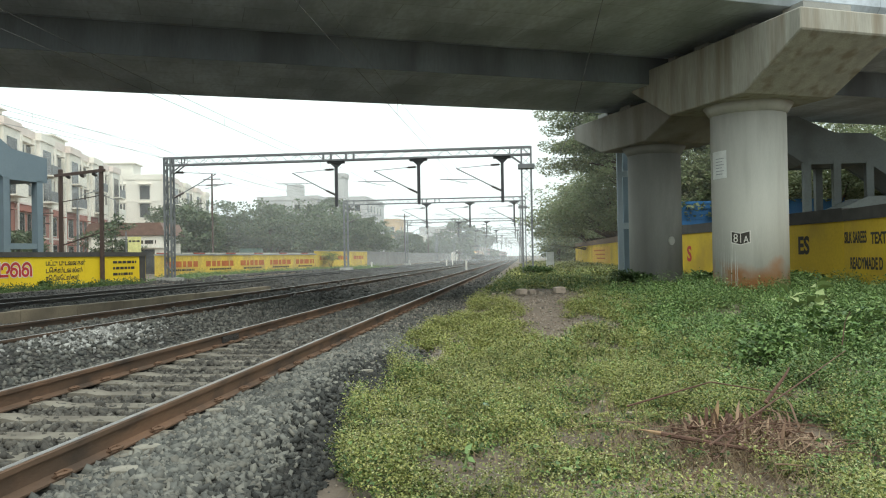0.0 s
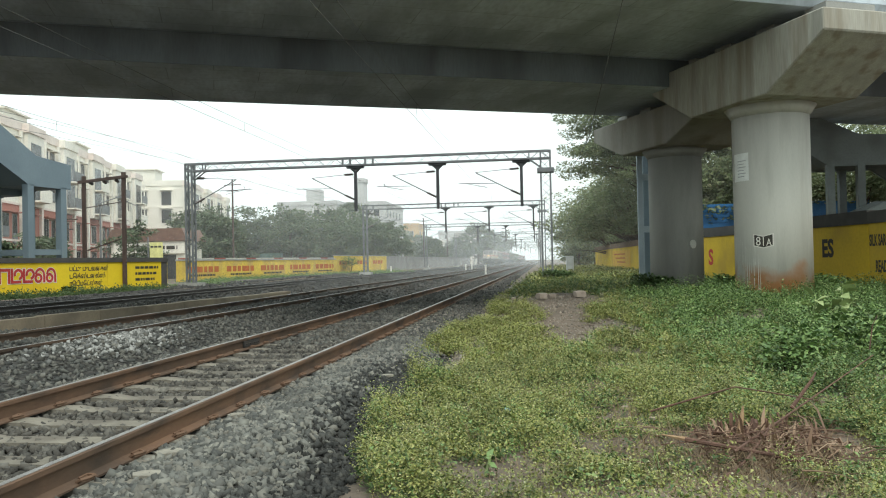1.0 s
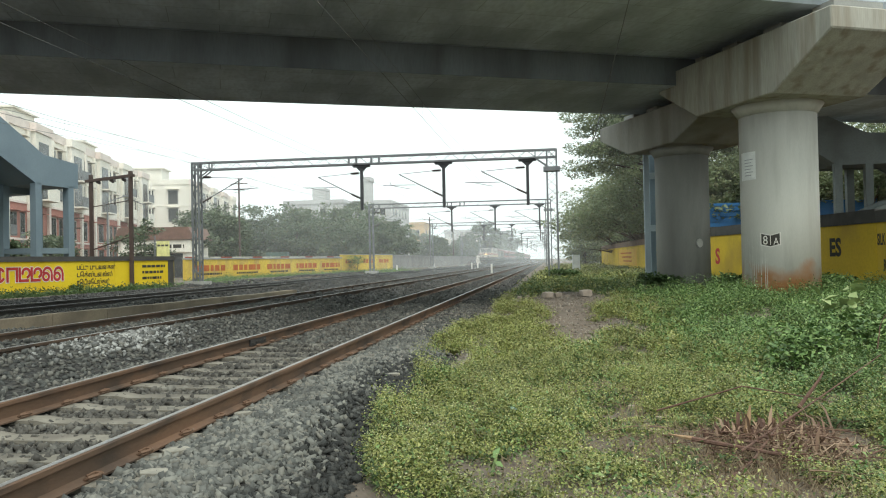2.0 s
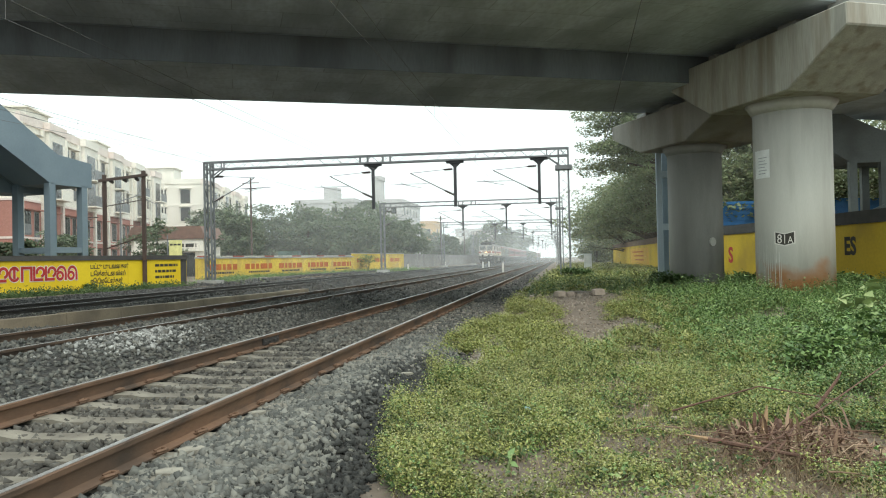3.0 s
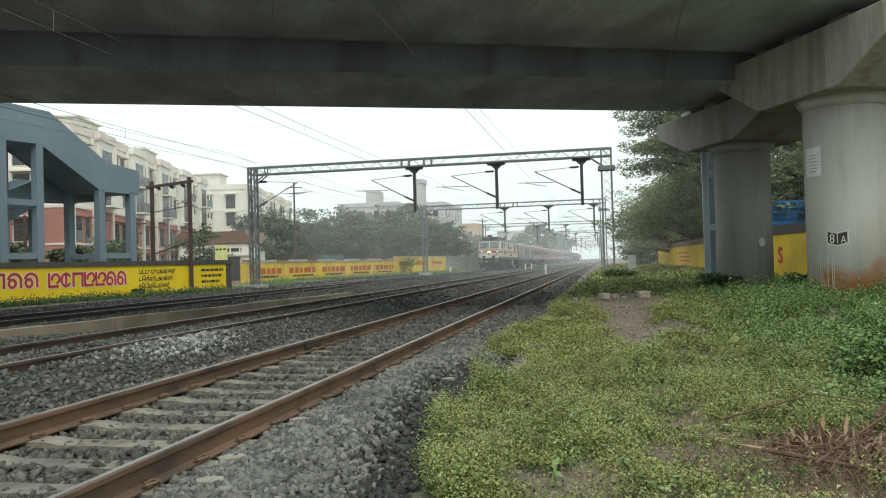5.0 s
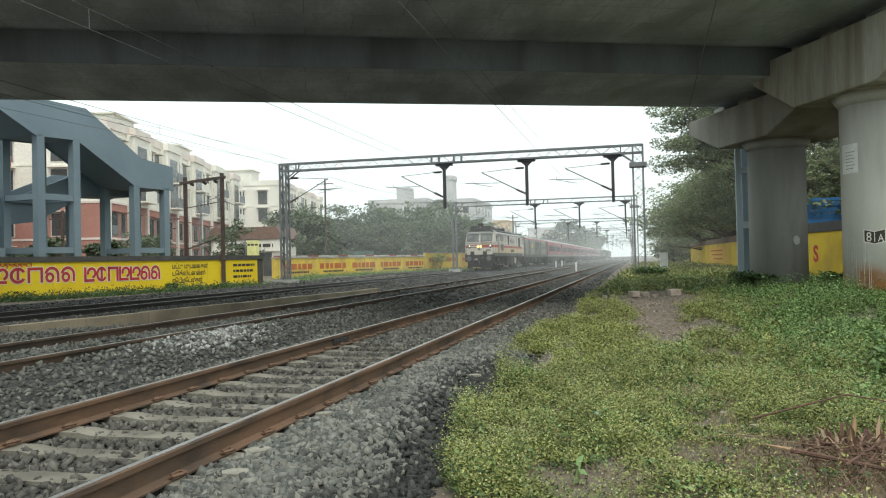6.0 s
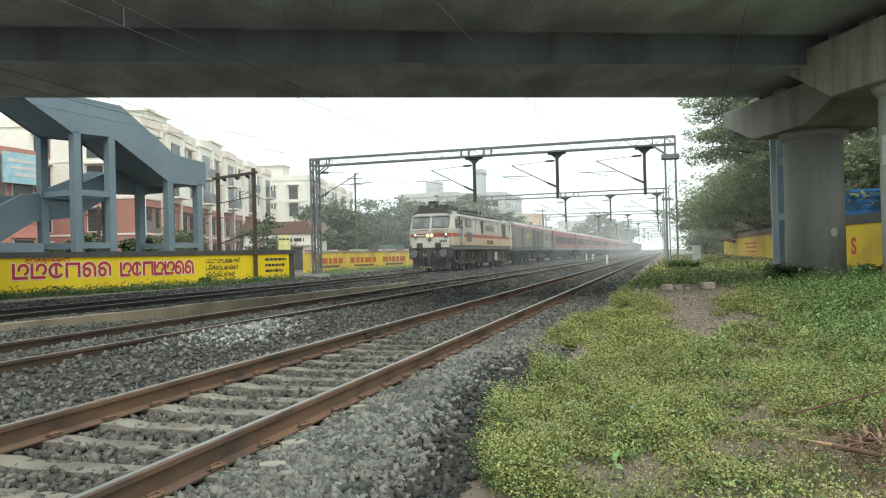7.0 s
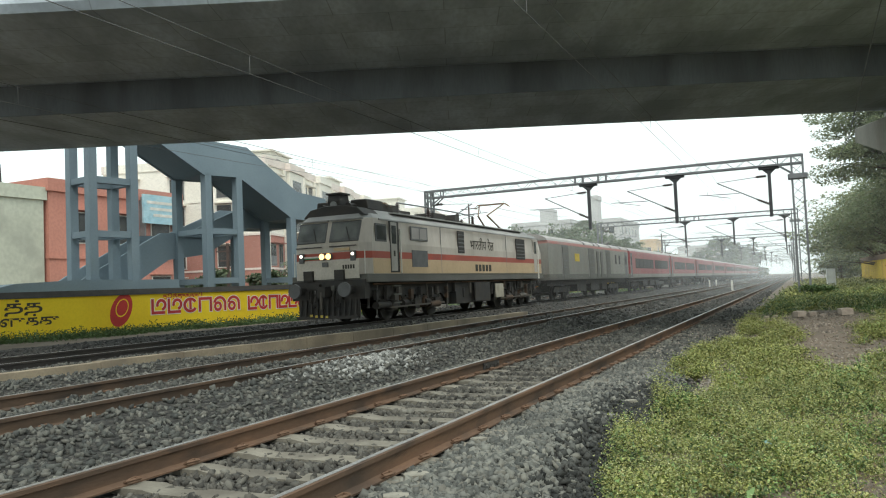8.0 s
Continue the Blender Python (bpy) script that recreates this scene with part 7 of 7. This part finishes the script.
blades("green_blades", "thin upright grass between the weeds before the piers", 16000, 308, grassy_spot(0.2, 9.5, 10.5, 24.5), (0.12, 0.4), green_leaf, 1.6)
blades("green_blades", "thin pale grass on the verge beyond the worn path", 9000, 309, grassy_spot(-0.9, 7.5, 24, 54), (0.15, 0.4), pale_leaf, 3.0)
brown_strip = island("dry_bark_strips", [(0.16, 0.095, 0.06), (0.24, 0.15, 0.1), (0.33, 0.23, 0.15), (0.12, 0.07, 0.05)], 0.85, translucent=0.1)
blades("dry_bark_strips", "curled brown dry bark strips heaped round the stump", 420, 305, near_spot(1.9, 6.45, 0.24, 0.24), (0.12, 0.38), brown_strip, 4.0)
blades("dry_litter", "brown dry straw in the thin middle of the verge", 3000, 306, near_spot(0.7, 9.6, 0.8, 2.2), (0.05, 0.18), dry_leaf)
weeds("tall_weeds", "taller wispy green weeds standing up from the verge", 1300, 209, (1.8, 8.5, 7.5, 21), (0.3, 0.6), (0.025, 0.06), green_leaf, 26, 1.0, None, 0.06)
weeds("tall_weeds", "small tufts of taller pale weeds on the near verge", 420, 210, (-1.1, 4, 3.8, 10), (0.16, 0.34), (0.016, 0.036), pale_leaf, 32, 1.1, None, 0.07)

# weeds at the foot of the far wall
for i, (a, b, n, h) in enumerate((((-25.2, 12.5), (-20.0, 38.0), 2600, (0.12, 0.5)), ((-24.0, 52.0), (-20.0, 76.0), 2200, (0.2, 0.6)), ((-20.0, 76.0), (-18.3, 92.0), 1000, (0.2, 0.6)), ((-20.6, 41.0), (-23.2, 51.5), 900, (0.15, 0.5)))):
    r = np.random.default_rng(500 + i)
    k = r.random(n)
    at = np.stack([a[0] + (b[0] - a[0]) * k + 0.28 + np.abs(r.normal(0, 0.55 if i == 0 else 1.1, n)), a[1] + (b[1] - a[1]) * k, np.full(n, 0.0)], 1)
    hh = r.uniform(h[0], h[1], n) * r.random(n)
    base = np.repeat(np.concatenate([at, hh[:, None]], 1), 22, 0)
    m = len(base)
    kk = r.uniform(0, 1, m)
    p = base[:, :3] + np.stack([r.normal(0, 0.14, m), r.normal(0, 0.14, m), kk * base[:, 3] - 0.1], 1)
    v, f = leaf_tris(p, (0.06, 0.15), r, 0.8, 0.35)
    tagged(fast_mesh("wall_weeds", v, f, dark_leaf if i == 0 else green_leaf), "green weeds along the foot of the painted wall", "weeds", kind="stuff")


def bush(x, y, h, w, n, seed, size, material, label):
    r = np.random.default_rng(seed)
    t = thing("bush", label, "bush", at=(x, y, ground_z(x, y), 0, 0, 0))
    bm = bmesh.new()
    pts = []
    for i in range(9):
        a = r.uniform(0, 2 * math.pi)
        tip = np.array([w * 0.55 * math.cos(a) * r.random(), w * 0.55 * math.sin(a) * r.random(), h * r.uniform(0.45, 0.9)])
        rod(bm, (0, 0, -0.05), tip, 0.014, 0.005, n=5)
        pts.append(ball_points(r, n // 9, tip, (w * 0.3, w * 0.3, h * 0.25)))
    part("stem_cluster", bm, bark, t)
    v, f = leaf_quads(np.concatenate(pts), size, r, 0.5)
    c = fast_mesh("foliage", v, f, material)
    c.parent = t


for i, (x, y, h, w) in enumerate(((3.2, 10.6, 0.55, 0.9), (4.4, 11.8, 0.6, 1.0), (5.6, 13.5, 0.6, 1.2), (3.6, 26.0, 0.5, 1.1), (5.8, 24.9, 0.5, 1.1), (8.0, 23.2, 0.5, 1.0), (0.9, 39.0, 0.5, 1.6), (8.3, 31, 1.2, 1.3), (-1.15, 9.6, 0.22, 0.4), (-21.4, 33.0, 0.4, 0.7), (-19.4, 78, 1.6, 2.2))):
    bush(x, y, h, w, 1100, 600 + i, (0.05, 0.11) if y < 20 else (0.08, 0.17), green_leaf if i % 3 or y < 20 else dark_leaf, "leafy green bush on the verge")
young_leaf = surface("young_leaf", (0.17, 0.27, 0.085), (0.12, 0.2, 0.06), 0.5, bump=0)
broad_leaf = surface("broad_leaf", (0.36, 0.43, 0.2), (0.26, 0.34, 0.13), 0.5, bump=0)
for q, (x, y, tall, count) in enumerate(((5.5, 15.2, 0.8, 14), (5.15, 15.6, 0.55, 9), (-0.35, 5.6, 0.16, 7))):
    bl = thing("broad_leaf_plant", "young plant with large pale green leaves", "plant", at=(x, y, ground_z(x, y), 0, 0, 0))
    part("stem", rod(bmesh.new(), (0, 0, -0.02), (0.05, 0, tall), 0.015, 0.008, n=6), broad_leaf, bl)
    r = np.random.default_rng(77 + q)
    for i in range(count):
        v, f = leaf_quads(np.array([[0.02, 0, tall * (0.25 + 0.75 * i / count)]]), (0.26, 0.42) if tall > 0.3 else (0.07, 0.11), r, 0.5, 0.5)
        o = fast_mesh("leaf", v, f, broad_leaf if tall > 0.3 else young_leaf)
        o.parent = bl

# ---------------------------------------------------------------- stump, sticks, stones
wood_raw = surface("split_wood", (0.38, 0.25, 0.14), (0.3, 0.19, 0.11), 0.85, scale=6, fine=40, stretch=(3, 3, 0.4))
wood_red = surface("reddish_bark", (0.15, 0.08, 0.055), (0.10, 0.055, 0.04), 0.9, scale=6, fine=30, stretch=(2, 2, 0.4), bump=0.6)
dry_twig = surface("dry_twig_bark", (0.24, 0.16, 0.1), (0.16, 0.105, 0.07), 0.9, scale=8, fine=40)
st = thing("tree_stump", "splintered reddish-brown stump of a cut tree", "tree stump", at=(1.72, 6.75, ground_z(1.7, 6.75), 0, 0, 0))
rs = random.Random(5)
for i in range(11):
    # flat torn splinters standing in a ring, each tapering to a ragged point
    a = 2 * math.pi * i / 11
    hgt, wid = rs.uniform(0.08, 0.23), rs.uniform(0.03, 0.055)
    bm = bmesh.new()
    prism(bm, [(-wid, -0.1), (wid, -0.1), (wid * 0.8, hgt * 0.6), (wid * rs.uniform(-0.2, 0.5), hgt), (-wid * 0.7, hgt * rs.uniform(0.5, 0.85))], "y", -0.012, 0.012)
    part("splinter", moved(bm, pose(0.09 * math.cos(a), 0.08 * math.sin(a), 0, rs.uniform(-14, 14), rs.uniform(-12, 12), math.degrees(a) + 90)), wood_red, st)
part("stump_core", rod(bmesh.new(), (0, 0, -0.12), (0.01, 0, 0.1), 0.1, 0.075, n=11), wood_red, st)
part("split_face", moved(prism(bmesh.new(), [(-0.03, 0.0), (0.025, 0.0), (0.012, 0.24), (-0.004, 0.31), (-0.02, 0.2)], "y", -0.01, 0.01), pose(-0.07, -0.11, 0.0, 0, 10, 12)), wood_raw, st, "pale freshly split wood")
for i, (x, y) in enumerate(((0.3, 0.1), (-0.3, -0.12), (0.52, -0.05), (0.42, 0.3), (-0.22, -0.02))):
    for k in range(5):
        a = rs.uniform(0, 6.28)
        hgt, wid = rs.uniform(0.06, 0.2), rs.uniform(0.018, 0.035)
        bm = prism(bmesh.new(), [(-wid, -0.06), (wid, -0.06), (wid * 0.7, hgt * 0.7), (0.0, hgt), (-wid * 0.8, hgt * 0.6)], "y", -0.008, 0.008)
        part("splinter", moved(bm, pose(x + 0.06 * math.cos(a), y + 0.06 * math.sin(a), 0, rs.uniform(-30, 30), rs.uniform(-25, 25), math.degrees(a))), wood_red, st)
for i in range(120):
    a = rs.gauss(0.1, 0.6) if i % 2 else rs.uniform(0, 6.28)
    x, y = 1.72 + rs.gauss(0, 0.42), 6.25 + rs.gauss(0, 0.42)
    ln = rs.uniform(0.2, 0.75)
    p = [Vector((x, y, ground_z(x, y) + rs.uniform(0.0, 0.16)))]
    d = Vector((math.cos(a), math.sin(a) * 0.6, rs.uniform(-0.12, 0.2)))
    bm = bmesh.new()
    rad = rs.uniform(0.0025, 0.008)
    for k in range(4):
        q = p[-1] + d * ln / 4
        q.z = max(q.z, ground_z(q.x, q.y) + 0.01)
        rod(bm, p[-1], q, rad * (1 - 0.2 * k), rad * (1 - 0.2 * (k + 1)), n=5)
        p.append(q)
        d = d + Vector((rs.uniform(-.3, .3), rs.uniform(-.3, .3), rs.uniform(-.25, .1)))
    tagged(part("stick", bm, wood_red if i % 4 else dry_twig), "thin dry broken stick lying by the stump", "stick", "dry sticks round the stump")
for pts, rad, lab in ((((1.15, 6.15, -0.3), (1.6, 5.95, -0.34), (2.2, 5.75, -0.4)), 0.02, "dark broken branch with a pale split end"), (((1.45, 5.9, -0.33), (2.2, 6.9, -0.2), (3.2, 7.9, 0.12)), 0.011, "long thin dry branch leaning out of the heap"),
                      (((1.15, 5.3, -0.43), (1.5, 5.8, -0.38), (1.85, 6.4, -0.24)), 0.014, "dry brown branch lying on the heap"), (((2.15, 6.9, -0.2), (2.35, 7.0, 0.02), (2.4, 7.05, 0.08)), 0.018, "short cut branch end standing up"),
                      (((1.0, 7.0, -0.25), (1.7, 6.9, -0.02), (2.3, 6.7, -0.1)), 0.009, "thin bent dry twig"), (((3.15, 7.85, 0.18), (3.2, 7.9, 0.4), (3.25, 7.9, 0.5)), 0.006, "thin bent dry twig")):
    bm = bmesh.new()
    for k, (p, q) in enumerate(zip(pts, pts[1:])):
        rod(bm, p, q, rad * (1 - 0.3 * k), rad * (0.7 - 0.3 * k), n=7)
    tagged(part("branch", bm, wood_red), lab, "branch", "dry branches on the heap")
o = part("split_end", rod(bmesh.new(), (1.16, 6.15, -0.3), (0.98, 6.2, -0.275), 0.021, 0.004, n=6), wood_raw, bpy.data.objects["branch"], "pale split wood")
boulder_mat = surface("pale_rubble", (0.40, 0.335, 0.275), (0.31, 0.25, 0.2), 0.9, scale=5, fine=30, bump=0.6)
for i, (x, y, s) in enumerate(((0.02, 22.2, 0.42), (0.32, 22.6, 0.3), (0.55, 22.3, 0.16), (1.08, 22.2, 0.46), (1.75, 23.0, 0.2), (-0.75, 22.0, 0.2), (-0.55, 22.4, 0.18), (-1.0, 22.3, 0.16), (0.9, 8.2, 0.1), (0.95, 7.3, 0.07), (1.1, 7.6, 0.09), (2.4, 9.2, 0.12))):
    rr = random.Random(800 + i)
    bm = bmesh.new()
    bmesh.ops.create_icosphere(bm, subdivisions=2, radius=s * 0.5)
    for v in bm.verts:
        v.co *= 1 + 0.3 * noise.noise(v.co * (3.0 / s) + Vector((i, 0, 0)))
        v.co.z *= 0.6
        for ax, lim in ((0, 0.32), (1, 0.28), (2, 0.2)):
            v.co[ax] = max(-s * lim, min(s * lim, v.co[ax])) + s * 0.02 * noise.noise(v.co * (9.0 / s))
    b = part("rubble_stone", bm, boulder_mat)
    b.matrix_basis = pose(x, y, ground_z(x, y) + s * 0.22, 0, 0, rr.uniform(0, 180))
    tagged(b, "pale broken rubble stone on the worn path" if y > 20 else "small pale stone lying in the weeds", "stone", "rubble stones on the verge")
lit = part("plastic_scrap", moved(bx(-0.03, -0.025, 0, 0.03, 0.025, 0.012), pose(0, 0, 0, 20, 10, 30)), surface("blue_plastic", (0.12, 0.3, 0.34), (0.3, 0.42, 0.4), 0.4, scale=20), bevel=0.005)
lit.matrix_basis = pose(-0.25, 7.1, ground_z(-0.25, 7.1) + 0.2)
tagged(lit, "small crumpled pale blue plastic scrap on the weeds", "litter")


# ---------------------------------------------------------------- haze
def haze_material(thick):
    """Haze put into a flat pale sheet: mostly clear, scattering a little, thinner upwards."""
    m = bpy.data.materials.new("haze_sheet_tint")
    m.use_nodes = True
    n, l = m.node_tree.nodes, m.node_tree.links
    n.remove(n["Principled BSDF"])
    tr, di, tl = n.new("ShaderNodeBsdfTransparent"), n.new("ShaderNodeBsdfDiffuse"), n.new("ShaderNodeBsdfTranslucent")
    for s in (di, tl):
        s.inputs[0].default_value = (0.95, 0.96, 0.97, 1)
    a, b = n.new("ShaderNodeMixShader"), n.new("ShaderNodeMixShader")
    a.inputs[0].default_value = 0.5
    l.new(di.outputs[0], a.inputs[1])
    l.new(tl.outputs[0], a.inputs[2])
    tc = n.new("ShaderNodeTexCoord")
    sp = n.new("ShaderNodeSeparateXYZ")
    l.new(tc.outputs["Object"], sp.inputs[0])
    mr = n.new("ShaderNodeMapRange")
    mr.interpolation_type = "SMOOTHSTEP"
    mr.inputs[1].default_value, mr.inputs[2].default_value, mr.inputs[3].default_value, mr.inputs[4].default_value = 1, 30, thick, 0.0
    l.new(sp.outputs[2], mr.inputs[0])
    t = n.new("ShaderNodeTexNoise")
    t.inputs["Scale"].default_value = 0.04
    l.new(tc.outputs["Object"], t.inputs[0])
    mu = n.new("ShaderNodeMath")
    mu.operation = "MULTIPLY"
    l.new(mr.outputs[0], mu.inputs[0])
    ad = n.new("ShaderNodeMath")
    ad.inputs[1].default_value = 0.5
    l.new(t.outputs[0], ad.inputs[0])
    l.new(ad.outputs[0], mu.inputs[1])
    l.new(mu.outputs[0], b.inputs[0])
    l.new(tr.outputs[0], b.inputs[1])
    l.new(a.outputs[0], b.inputs[2])
    l.new(b.outputs[0], n["Material Output"].inputs[0])
    return m


# flat pale sheets across the line stand in for the haze between
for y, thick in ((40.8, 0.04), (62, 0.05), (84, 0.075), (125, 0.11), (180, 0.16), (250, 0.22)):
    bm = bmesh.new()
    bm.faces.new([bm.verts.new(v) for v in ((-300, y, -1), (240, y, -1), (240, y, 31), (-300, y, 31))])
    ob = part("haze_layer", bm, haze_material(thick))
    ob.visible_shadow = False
    tagged(ob, "flat pale sheet standing in for haze over the line", "haze", kind="stuff")


# ---------------------------------------------------------------- what moves
def motions():
    """The express train comes down the third track, slowing a little."""
    for vehicle, back in TRAIN:
        walk(vehicle, [(t, pose(-14.6, y + back, 0.05)) for t, y in FRONT])


motions()
